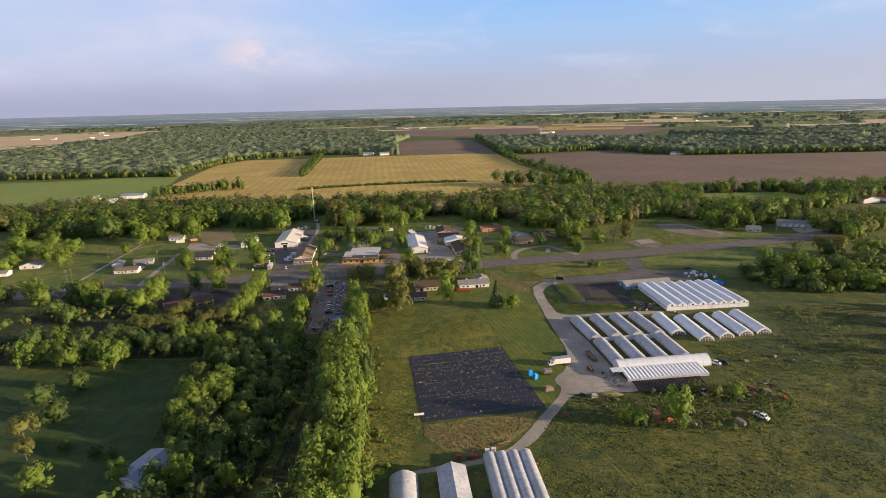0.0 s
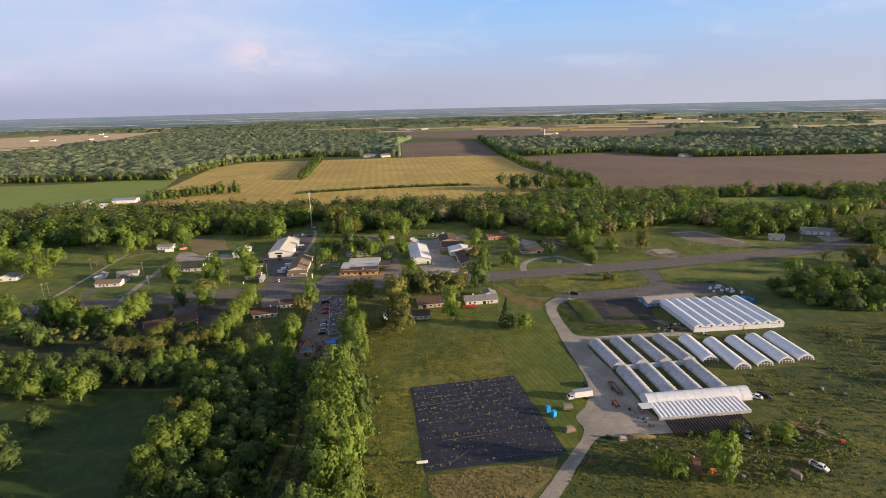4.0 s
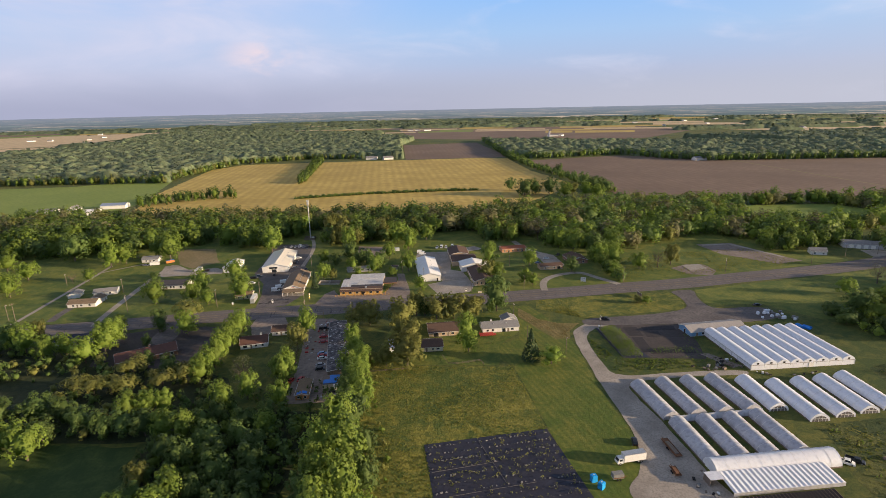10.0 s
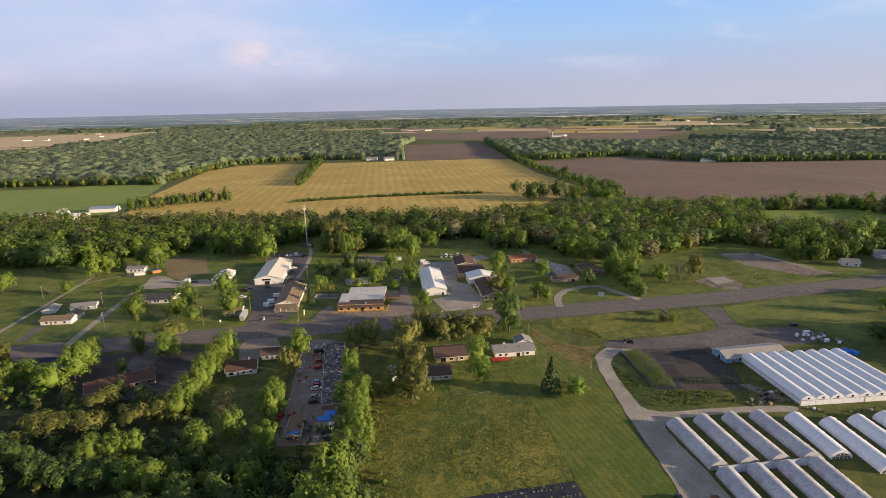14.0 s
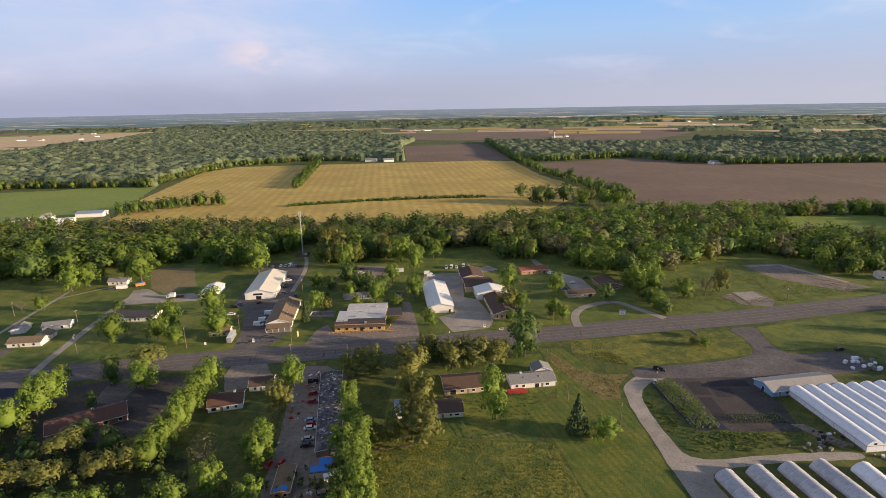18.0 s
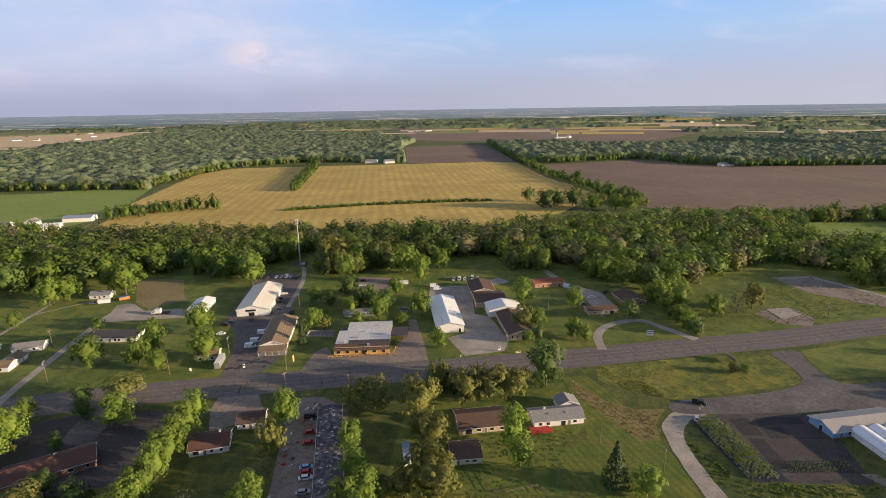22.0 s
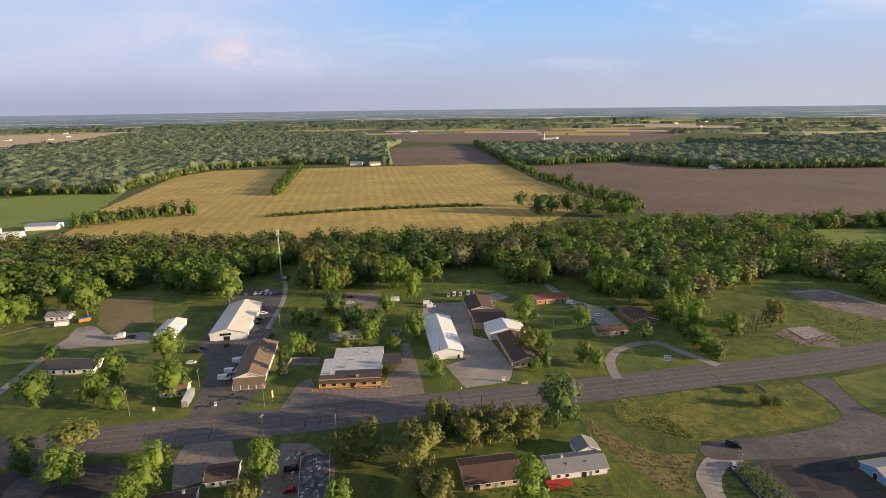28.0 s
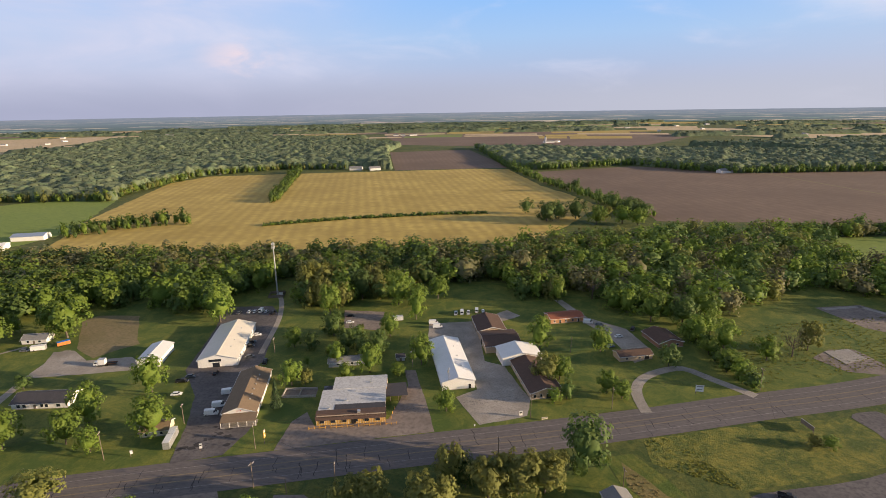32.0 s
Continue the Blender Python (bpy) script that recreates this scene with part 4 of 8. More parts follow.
for i in range(len(ROAD) - 1):
    t = ROAD[i + 1] - ROAD[i]
    t = t / np.linalg.norm(t)
    n = np.array([-t[1], t[0]])
    for j in range(2):
        if _r.random() < 0.75:
            p = ROAD[i] + t * _r.uniform(0, 8) + n * _r.uniform(-9, -1)
            ln, w = _r.uniform(3, 11), _r.uniform(0.07, 0.16)
            for k in range(int(ln)):
                q = p + n + t * _r.uniform(-0.45, 0.45)
                if abs((q - ROAD[i]) @ n) > 9.3:
                    break
                cracks.add([(*(p - t * w), 0.062), (*(p + t * w), 0.062), (*(q + t * w), 0.062), (*(q - t * w), 0.062)], [(0, 1, 2, 3)])
                p = q
structure("sealed_cracks", cracks, TAR, "black tar lines over cracks in the road", "road marking", kind="stuff")
oil = Geo()
for i in range(26):
    x, y = _r.uniform(-131, -113), _r.uniform(388, 405)
    k = _r.uniform(0.4, 1.7)
    oil.add([(x + k * _r.uniform(0.5, 1.5) * math.cos(a), y + k * 0.7 * _r.uniform(0.5, 1.4) * math.sin(a), 0.066 + i * 0.001) for a in np.arange(7) * 0.9], [tuple(range(7))])
structure("oil_stains", oil, TAR, "dark stains on the car park", "stain", kind="stuff")

# ---- woods ----
WEST_WOOD = [(-900, 985), (-669, 1003), (-502, 999), (-520, 1055), (-500, 1292), (-357, 1393), (-190, 1368), (-116, 1352), (-158, 1830), (-130, 2080), (-450, 2600), (-900, 2830), (-1250, 2950), (-1510, 2767), (-1212, 1985), (-1272, 1777),
             (-1400, 1500), (-1300, 1100)]
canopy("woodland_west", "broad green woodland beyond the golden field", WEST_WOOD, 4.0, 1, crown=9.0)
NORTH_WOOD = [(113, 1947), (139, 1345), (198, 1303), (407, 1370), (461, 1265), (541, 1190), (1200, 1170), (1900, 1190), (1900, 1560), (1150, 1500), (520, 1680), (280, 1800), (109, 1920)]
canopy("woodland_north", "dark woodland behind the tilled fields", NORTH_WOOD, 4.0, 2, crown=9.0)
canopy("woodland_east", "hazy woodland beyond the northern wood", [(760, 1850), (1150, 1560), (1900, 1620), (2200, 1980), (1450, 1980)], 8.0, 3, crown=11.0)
_r = random.Random(11)
for i in range(130):
    far_r, far_a = 4650 - 2300 * _r.random() ** 1.3, radians(_r.uniform(38, 142))
    cx, cy = far_r * math.cos(far_a), far_r * math.sin(far_a)
    w, d = _r.uniform(50, 420), _r.uniform(12, 65)
    if cx < -1350 and cy < 3350 or -300 < cx < 1100 and cy < 3000:
        continue
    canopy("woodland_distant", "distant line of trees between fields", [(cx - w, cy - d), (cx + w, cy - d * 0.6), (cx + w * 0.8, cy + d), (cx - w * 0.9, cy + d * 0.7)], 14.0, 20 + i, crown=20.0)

BELT_W = [(-640, 560), (-500, 540), (-400, 560), (-309, 545), (-274, 570), (-232, 600), (-145, 597), (-40, 578), (18, 585), (57, 556), (75, 560), (70, 665), (-14, 655), (-125, 655), (-263, 655), (-380, 655), (-460, 640), (-640, 630)]
BELT_E = [(57, 552), (100, 536), (136, 520), (185, 525), (232, 556), (250, 530), (300, 525), (420, 570), (560, 660), (800, 760), (1000, 800), (1000, 740), (800, 715), (459, 705), (300, 715), (217, 712), (140, 698), (85, 690), (70, 665)]
CLEARING = [(300, 600), (330, 690), (440, 690), (470, 620), (380, 580)]


def belt(name, label, poly, gap, seed, lo, hi, mats, cards=100, keep_out=(), size=0.086, wide=0.85):
    pts = scatter(poly, gap, seed, keep_out)
    rng = np.random.default_rng(seed)
    h = rng.uniform(lo, hi, len(pts)) * np.where(rng.random(len(pts)) < 0.15, 1.2, 1.0)
    return woods(name, label, pts, h, h * wide * rng.uniform(0.65, 1.0, len(pts)), mats, cards, seed, size)


belt("woodland_belt", "thick belt of spring-green trees between houses and field", BELT_W, 8.0, 31, 10, 18.5, [LEAF[0], LEAF[2], LEAF[1], LEAF[3], LEAF[2], LEAF[0], LEAF[1], LEAF[3], LEAF[2]], 190, size=0.058, wide=1.2)
belt("woodland_belt", "thick belt of spring-green trees along the brown field", BELT_E, 8.8, 32, 8, 17.5, [LEAF[0], LEAF[2], LEAF[0], LEAF[1], LEAF[2], LEAF[3], LEAF[0]], 180, keep_out=[CLEARING], size=0.06, wide=1.22)

belt("hedge_line", "hedgerow of trees running into the golden field", [(-262, 950), (-248, 950), (-300, 1335), (-320, 1335)], 7.0, 33, 9, 13, [LEAF[0], LEAF[2]], 80)
belt("hedge_line", "low hedge across the golden field", [(-225, 792), (-210, 804), (-128, 830), (-20, 846), (36, 845), (33, 839), (-20, 839), (-128, 823)], 2.6, 34, 1.6, 4.2, [LEAF[2], LEAF[2], LEAF[0]], 40, size=0.12, wide=1.9)
belt("hedge_line", "wooded field boundary between gold and brown fields", [(126, 1350), (146, 1350), (172, 1090), (208, 900), (228, 800), (196, 800), (190, 890), (156, 1090)], 7.5, 35, 7, 13, [LEAF[2], LEAF[0], LEAF[2]], 80)
belt("hedge_line", "tree clump at the golden field's western end", [(-430, 770), (-395, 835), (-300, 826), (-304, 812), (-360, 800), (-400, 745)], 10.5, 38, 6, 15, [LEAF[0], LEAF[2]], 90)
belt("hedge_line", "tree clump by the western barns", [(-520, 690), (-480, 705), (-440, 690), (-430, 660), (-500, 655)], 9.0, 39, 9, 13, [LEAF[2], LEAF[0]], 90)
belt("undergrowth", "tangled scrub under the tall trees", [(-30, 118), (-34, 186), (-41, 247), (-48, 290), (-130, 270), (-118, 200), (-104, 118)], 5.4, 40, 2.0, 4.0, [LEAF[2]], 36, size=0.17, wide=1.1)
belt("undergrowth", "rough shrubs along a ditch in the meadow", [(168, 256), (178, 232), (186, 232), (176, 258)], 3.0, 47, 1.0, 2.4, [LEAF[2], LEAF[1]], 24, size=0.14)
belt("undergrowth", "rough shrubs along the eastern ditch", [(192, 295), (198, 262), (198, 215), (206, 215), (206, 265), (198, 297)], 3.2, 48, 1.2, 3.2, [LEAF[2], LEAF[1]], 24, size=0.14)
belt("undergrowth", "weeds and brambles round the yard", [(100, 205), (130, 208), (142, 190), (120, 172), (88, 172), (62, 178), (62, 196), (80, 198)], 2.9, 49, 0.7, 2.6, [LEAF[1], LEAF[0], LEAF[2], LEAF[2]], 18, size=0.17, wide=1.2)
belt("undergrowth", "scrub at the meadow's western edge", [(-26, 120), (-31, 186), (-38, 248), (-46, 292), (-42, 300), (-34, 250), (-27, 200), (-21, 160), (-20, 120)], 5.5, 51, 0.8, 2.2, [LEAF[0], LEAF[1]], 44, size=0.14, wide=1.7)

belt("undergrowth", "dark scrub filling the shaded wood", WOOD_FLOOR, 5.2, 67, 2.5, 6.0, [LEAF[2], LEAF[2], LEAF[0]], 60, size=0.1, wide=1.25)
belt("undergrowth", "dark scrub between the olive pines", PINE_FLOOR, 6.6, 68, 2.0, 5.5, [LEAF[2], LEAF[2], LEAF[1]], 60, size=0.1, wide=1.25, keep_out=[[(-226, 326), (-226, 346), (-200, 346), (-200, 320)], [(-255, 268), (-255, 290), (-190, 290), (-190, 268)]])
belt("wood_edge", "front trees of the western woodland", [(-900, 972), (-669, 990), (-496, 984), (-508, 1055), (-486, 1285), (-352, 1380), (-190, 1360), (-192, 1385), (-365, 1408), (-515, 1300), (-535, 1058), (-515, 1012), (-669, 1016), (-900, 998)], 8.0, 61, 10, 15, [LEAF[2], LEAF[0], LEAF[1]], 46, size=0.11)
belt("wood_edge", "front trees of the northern woodland", [(112, 1950), (128, 1340), (198, 1288), (407, 1356), (452, 1252), (541, 1176), (1250, 1156), (1250, 1184), (551, 1204), (472, 1276), (410, 1386), (200, 1318), (152, 1352), (132, 1950)], 8.5, 62, 10, 15, [LEAF[2], LEAF[0], LEAF[2]], 46, size=0.11)
belt("undergrowth", "scattered shrubs east of the potting house", [(122, 214), (128, 246), (176, 252), (200, 262), (200, 200), (124, 186)], 9.0, 64, 0.8, 2.2, [LEAF[1], LEAF[2], LEAF[0]], 16, size=0.18, wide=1.3)

# ---- rough grass ----
def blade_mat(name, a, b, c):
    return mat(name, a, b, 0.1, 1.5, c, bump=0, rough=0.8, translucent=0.5, island=0.2)


BLADES = blade_mat("tall_grass", (0.174, 0.194, 0.0336), (0.288, 0.269, 0.0504), (0.107, 0.131, 0.024))
BLADES_GREEN = blade_mat("green_weeds", (0.1, 0.15, 0.0264), (0.174, 0.213, 0.0408), (0.0601, 0.0938, 0.0192))
BLADES_DRY = blade_mat("dry_grass", (0.27, 0.215, 0.085), (0.37, 0.28, 0.125), (0.19, 0.155, 0.06))


def tussocks(label, poly, gap, lo, hi, material, seed, keep_out=(), blades=4):
    """Tufts of grass over a stretch of ground, thick in some places and thin in others: leaning blades, joined."""
    pts = scatter(poly, gap, seed, keep_out)
    rng = np.random.default_rng(seed)
    wave = np.sin(pts[:, 0] / 9.0 + 2.0 * np.sin(pts[:, 1] / 13.0)) + np.sin(pts[:, 1] / 7.0 + 1.5 * np.sin(pts[:, 0] / 17.0 + seed))
    pts = pts[rng.random(len(pts)) < 0.55 + 0.28 * wave]
    n = len(pts)
    size = rng.uniform(lo, hi, n)
    ang = rng.uniform(0, 2 * np.pi, (n, blades))
    out = np.stack([np.cos(ang), np.sin(ang), np.zeros_like(ang)], -1)
    side = np.stack([-np.sin(ang), np.cos(ang), np.zeros_like(ang)], -1)
    h = (size[:, None] * rng.uniform(0.6, 1.1, (n, blades)))[..., None]
    wide = rng.uniform(0.22, 0.5, (n, blades, 1))
    foot = np.concatenate([pts, np.full((n, 1), 0.03)], 1)[:, None] + out * 0.3 * wide
    top = foot + out * wide * rng.uniform(0.5, 1.3, (n, blades, 1)) + (0, 0, 1) * h
    quads = np.stack([foot - side * wide, foot + side * wide, top + side * 0.6 * wide, top - side * 0.6 * wide], 2).reshape(-1, 4, 3)
    return tagged(new("grass_tufts", cards_mesh("grass_tufts", quads, material)), label, "grass", "", "stuff")


MEADOW_LOT = [(-50, 250), (-47, 301), (15, 299), (20, 300), (27.5, 248), (-19, 238), (-11, 182), (-14, 158), (-30, 150), (-33, 190)]
EAST_WEEDS = [(28, 150), (37, 180), (52, 199), (78, 200), (124, 206), (132, 248), (176, 250), (186, 290), (204, 298), (236, 294), (236, 120), (36, 110), (26, 130)]
tussocks("tufts of unmown yellow-green meadow grass", MEADOW_LOT, 1.5, 0.05, 0.16, BLADES, 71)
tussocks("green weeds among the meadow grass", MEADOW_LOT, 3.2, 0.08, 0.22, BLADES_GREEN, 72)
tussocks("tufts of rank grass round the nursery", EAST_WEEDS, 2.0, 0.06, 0.2, BLADES, 73)
tussocks("green weeds in the rank grass", EAST_WEEDS, 2.8, 0.1, 0.36, BLADES_GREEN, 74)
tussocks("tall uncut yellow-green grass at the roadside meadow's end", [(46, 386), (43, 372), (62, 360), (68, 358), (64, 372), (66, 388.5)], 1.1, 0.12, 0.32, BLADES, 75)
tussocks("dry cut grass lying in swaths", [(33, 373), (41, 356), (52, 349), (63, 349), (56, 338), (54, 330), (47, 328), (41, 340), (31, 360)], 1.2, 0.1, 0.3, BLADES_DRY, 76)
tussocks("dry cut grass below the black cloth", [(-10, 180), (35, 189), (30, 178), (20, 168), (9, 162), (-2, 167), (-9, 174)], 1.2, 0.1, 0.25, BLADES_DRY, 77)
tussocks("weeds round the plant beds", [(68, 292), (122, 293), (118, 302), (90, 304), (72, 304), (64, 330), (63, 310)], 1.3, 0.2, 0.55, BLADES_GREEN, 78)
tussocks("grass tufts on the old building plots", [(112, 425), (150, 430), (200, 440), (260, 456), (240, 500), (150, 490), (118, 470)], 2.0, 0.12, 0.35, BLADES, 79)
tussocks("tufts of grass among the garden lawns", [(-44, 302), (-40, 330), (28, 340), (16, 322), (14, 301)], 1.6, 0.06, 0.16, BLADES_GREEN, 80)

# ---- single trees ----
def tree_model(kind, seed):
    """One tree, one metre high and wide, under an Empty: trunk with limbs, and crown."""
    names = ["broadleaf_tree", "willow_tree", "dense_tree", "bare_tree", "spruce_tree", "pine_tree"]
    labels = ["leafy spring-green broadleaf tree", "tall olive-green willow with drooping crown", "dense dark green broadleaf tree", "half-bare tree with brown budding twigs",
              "dark spruce with a pointed crown", "olive pine with a spreading flat crown"]
    root = thing(names[kind], labels[kind], "tree")
    soft = None
    rng = random.Random(seed)
    g = Geo()
    if kind == 4:
        g.tube((0, 0, -0.02), (0, 0, 0.9), 0.025, 0.004, 7)
        q = leaf_cloud(seed, 900, 0.042, shape="cone")
        q = q * (1, 1, 0.94) + (0, 0, 0.06)
    else:
        foot = (0.02, 0.05, 0.0, 0.05, 0.0, 0.0)[kind]
        g.tube((0, 0, -0.02), (0.01, 0.0, 0.34), 0.03, 0.02, 7)
        g.tube((0.01, 0, 0.33), (rng.uniform(-0.05, 0.05), rng.uniform(-0.05, 0.05), 0.72), 0.02, 0.006, 6)
        limbs = 16 if kind == 3 else 8
        for i in range(limbs):
            a, z = i * 2.4 + rng.uniform(-0.4, 0.4), rng.uniform(0.2, 0.5)
            r, up = rng.uniform(0.22, 0.4), rng.uniform(0.1, 0.34)
            e = Vector((r * math.cos(a), r * math.sin(a), z + up))
            g.tube((0.01, 0, z), e, 0.011, 0.003, 5)
            if kind == 3:
                for j in range(4):
                    g.tube(e * 0.75, e + Vector((rng.uniform(-0.12, 0.12), rng.uniform(-0.12, 0.12), rng.uniform(0.02, 0.16))), 0.004, 0.0015, 3)
        cards, size = [(1250, 0.034), (1250, 0.034), (1250, 0.034), (50, 0.02), (0, 0), (1000, 0.036)][kind]
        if kind == 3:
            q = np.concatenate([leaf_cloud(seed + k, cards, size, lobes=12) for k in range(9)])
        else:
            q, soft = crown_cloud(seed, cards, size, [34, 44, 30, 0, 0, 22][kind], "spread" if kind == 5 else "round")
        q = q * (1.2, 1.2, 1.04 - foot) + (0, 0, foot)
        q[:, :, 2] = np.maximum(q[:, :, 2], 0.012)
        if kind == 1:
            q[:, 2, 2] -= 0.035
    part("trunk", g, BARK, root)
    leaf = LEAF_UNIT[(0, 1, 2, 3, 4, 1)[kind]]
    part("crown", cards_mesh("crown", q, leaf, soft), leaf, root)
    return root


MODELS = {k: [tree_model(k, 100 + 10 * k + i) for i in range(3)] for k in range(6)}
_first = {}
_tr = random.Random(77)


def plant(group, rows, spread=0.96, tall=0.9):
    """Trees at their places: x, y, width, height, kind."""
    for x, y, w, h, kind in rows:
        i = _tr.randrange(3)
        hh = min(tall * h + 1.0, 23.0)
        ww = min(spread * w, 24.0)
        m = pose(x, y, 0, _tr.uniform(-2, 2), _tr.uniform(-2, 2), _tr.uniform(0, 360)) @ Matrix.Diagonal((ww, ww * _tr.uniform(0.9, 1.1), hh, 1))
        src = MODELS[kind][i]
        if (kind, i) in _first:
            ob = copy_thing(src, m)
        else:
            ob = src
            _first[kind, i] = m
        tagged(ob, group=group)


plant("trees on the western lawns", [(-200, 392, 15.6, 15, 0), (-177, 394, 11.3, 13.6, 0), (-177, 408, 12.5, 16.3, 0), (-164, 388, 7.9, 9.5, 0), (-163, 432, 13.6, 16.3, 0), (-146, 398, 13.6, 15.6, 0), (-225, 438, 7.0, 6.3, 2), (-281, 477, 15.7, 18, 0),
      (-275, 487, 13.9, 16.7, 0), (-243, 497, 20.5, 23, 0), (-258, 506, 13.9, 16.6, 0), (-278, 503, 9.9, 11.9, 0), (-325, 498, 20, 22, 2), (-173, 347, 7.6, 9.1, 2), (-163, 515, 17, 24, 0), (-309, 409, 15, 15, 0), (-275, 440, 8, 9, 0), (-285, 437, 7, 8, 3)], 1.0, 1.0)
plant("trees behind the diner", [(-102, 416, 6.4, 13, 4), (-100, 435, 10.6, 11.6, 0), (-94, 436, 6.8, 6.8, 1), (-83, 457, 8.7, 9.5, 0), (-76, 440, 6.9, 7.6, 0), (-65, 446, 10.9, 14.2, 0), (-40, 453, 11.1, 14.5, 0), (-58, 488, 9.5, 12.3, 0), (-98, 524, 14, 19, 0),
      (-107, 541, 12.6, 17, 1), (-56, 538, 15, 18, 0), (-81, 550, 13, 20, 2), (-109, 477, 9.9, 9.9, 0), (-99, 473, 9.1, 9.1, 2), (-90, 491, 12, 14, 2), (-75, 476, 10, 11, 2), (-119, 557, 15, 22, 1), (-44, 512, 10, 17, 0)], 1.0, 1.0)
plant("trees round the barns", [(19, 369, 15.5, 21, 2), (18, 433, 12, 12.3, 1), (25, 434, 10, 10.2, 0), (43, 421, 10.3, 9.3, 0), (48, 416, 8.6, 7.7, 0), (24, 417, 6, 8, 2), (18, 414, 5.5, 6, 0), (-29, 410, 8.4, 9, 0), (-51, 442, 7.2, 5.7, 0), (-71, 464, 8.9, 10.7, 2), (-79, 471, 9.1, 10.9, 2),
      (-63, 469, 10, 11, 2), (22, 466, 13.5, 17, 0), (53, 462, 11, 13, 0), (-43, 535, 12, 14, 0), (81, 444, 10, 11, 2), (48, 536, 10, 15, 0), (-30, 548, 12, 14, 0), (-64, 560, 13, 16, 0)], 1.0, 1.0)
plant("trees along the brick house plot", [(109, 473, 15, 15, 0), (107, 456, 12, 10, 0), (116, 459, 12, 18, 0), (109, 441, 13, 9, 0), (110, 432, 11, 9, 0), (110, 425, 8, 6, 0), (132, 448, 13, 13, 0), (147, 451, 13, 17, 3), (159, 457, 12, 16, 1), (107, 379, 5, 4, 1),
      (112, 378, 6, 4, 0), (111, 494, 16, 19, 2), (130, 506, 17, 16, 0), (95, 500, 16, 20, 0), (120, 480, 12, 14, 0), (72, 540, 16, 20, 3)])
plant("trees before the long low house", [(-158, 294, 12.5, 9.5, 5), (-142, 296, 8.3, 9.1, 2), (-157, 303, 8, 8, 2), (-170, 327, 5.2, 6.2, 2), (-190, 326, 11.8, 14.2, 0), (-195, 346, 7.1, 9.2, 0), (-155, 341, 13.2, 13.2, 0), (-162, 358, 15, 13, 5), (-178, 355, 7.3, 9.5, 2),
      (-174, 278, 10.9, 9, 5), (-166, 277, 9.6, 8.6, 5), (-159, 278, 10.1, 8.6, 5), (-152, 278, 10.1, 8.6, 5), (-138, 282, 11.6, 9.3, 5), (-130, 287, 11.4, 9.7, 5), (-104, 288, 11.2, 11.5, 3)], 1.0, 1.0)
plant("tree row beside the red-brown roofed house", [(-126, 345, 8.9, 12.4, 0), (-124, 333, 10.2, 14.2, 0), (-124, 325, 9.8, 13.7, 0), (-124, 317, 10.2, 13.3, 0), (-124, 309, 10.2, 13.3, 0), (-123, 301, 9.8, 12.7, 0), (-124, 295, 9.5, 11.4, 0), (-124, 288, 9.2, 11, 0)], 1.0, 1.0)
plant("trees west of the scrap yard", [(-88, 341, 9.6, 14.5, 0), (-89, 323, 10.5, 12.7, 1), (-86, 295, 9.1, 11.9, 0), (-89, 290, 7.9, 9.5, 0), (-86, 310, 5.9, 7.1, 3), (-104, 264, 9.3, 12.1, 0), (-97, 273, 8.5, 11.9, 0), (-85, 286, 9.4, 13, 0), (-81, 267, 8.6, 10.4, 0)], 1.0, 1.0)
plant("trees round the brown house", [(-30, 301, 15, 15, 1), (-30, 325, 11, 13, 1), (-37, 346, 13.5, 15.5, 1), (-29, 364, 11, 14, 1), (-17, 357, 12.5, 13.4, 1), (-7, 359, 12.5, 13.4, 1), (2, 359, 10.5, 11, 1), (-55, 352, 12, 12.5, 1), (-62, 351, 10.5, 11.5, 1), (-1, 326, 9.5, 14.5, 0),
      (0, 315, 8.5, 10, 0), (-61, 324, 7.5, 11, 0), (-56, 306, 8.5, 11.4, 0), (-51, 298, 8.5, 11, 0), (-57, 293, 8, 10.7, 0), (-51, 278, 8.5, 11, 0), (-40, 301, 7.2, 7.6, 1), (-46, 300, 6, 6.5, 1)], 1.15, 1.05)
plant("trees round the brown house", [(-35, 331, 8.5, 10, 1), (-50, 287, 8, 12, 0), (-47, 270, 9, 13, 0), (-54, 270, 8, 11, 2), (-58, 315, 6, 9, 0), (-55, 284, 8, 11, 2), (-45, 262, 9, 13, 0), (-24, 363, 9, 11, 2), (7, 365, 9, 10, 1)], 1.0, 1.0)
plant("trees at the golden field's corner", [(96, 790, 26, 22, 2), (112, 800, 20, 20, 2), (131, 800, 21, 22, 2), (145, 768, 18, 20, 0), (186, 1004, 13, 18, 2), (187, 894, 12, 18, 2), (192, 853, 15, 21, 2), (195, 812, 22, 20, 2), (211, 805, 18, 16, 2), (205, 825, 20, 19, 2),
      (174, 770, 18, 18, 0), (188, 762, 17, 17, 0), (81, 838, 17, 17, 2), (160, 784, 15, 16, 1)], 1.0, 1.0)
plant("trees by the mown strip", [(30, 305, 12, 17, 4), (39, 301, 12, 8, 0)])
plant("trees among the nursery yard", [(87, 178, 10.5, 17, 0), (67, 179, 6, 10, 0), (72, 179, 7, 7, 0), (110, 198, 7, 5, 1), (119, 198, 9, 5, 0), (104, 201, 6, 5, 1)])
plant("trees on the dark lawn", [(-110, 150, 7.9, 8, 0), (-136, 147, 10, 9, 0), (-161, 175, 9.4, 10.4, 5), (-152, 164, 7, 7.7, 5), (-158, 188, 11, 9, 2), (-172, 199, 10, 9, 2), (-165, 212, 8.8, 9, 2), (-128, 165, 5, 3.4, 2), (-122, 165, 4.8, 3.2, 2), (-142, 169, 4.4, 3, 2)], 1.0, 1.0)
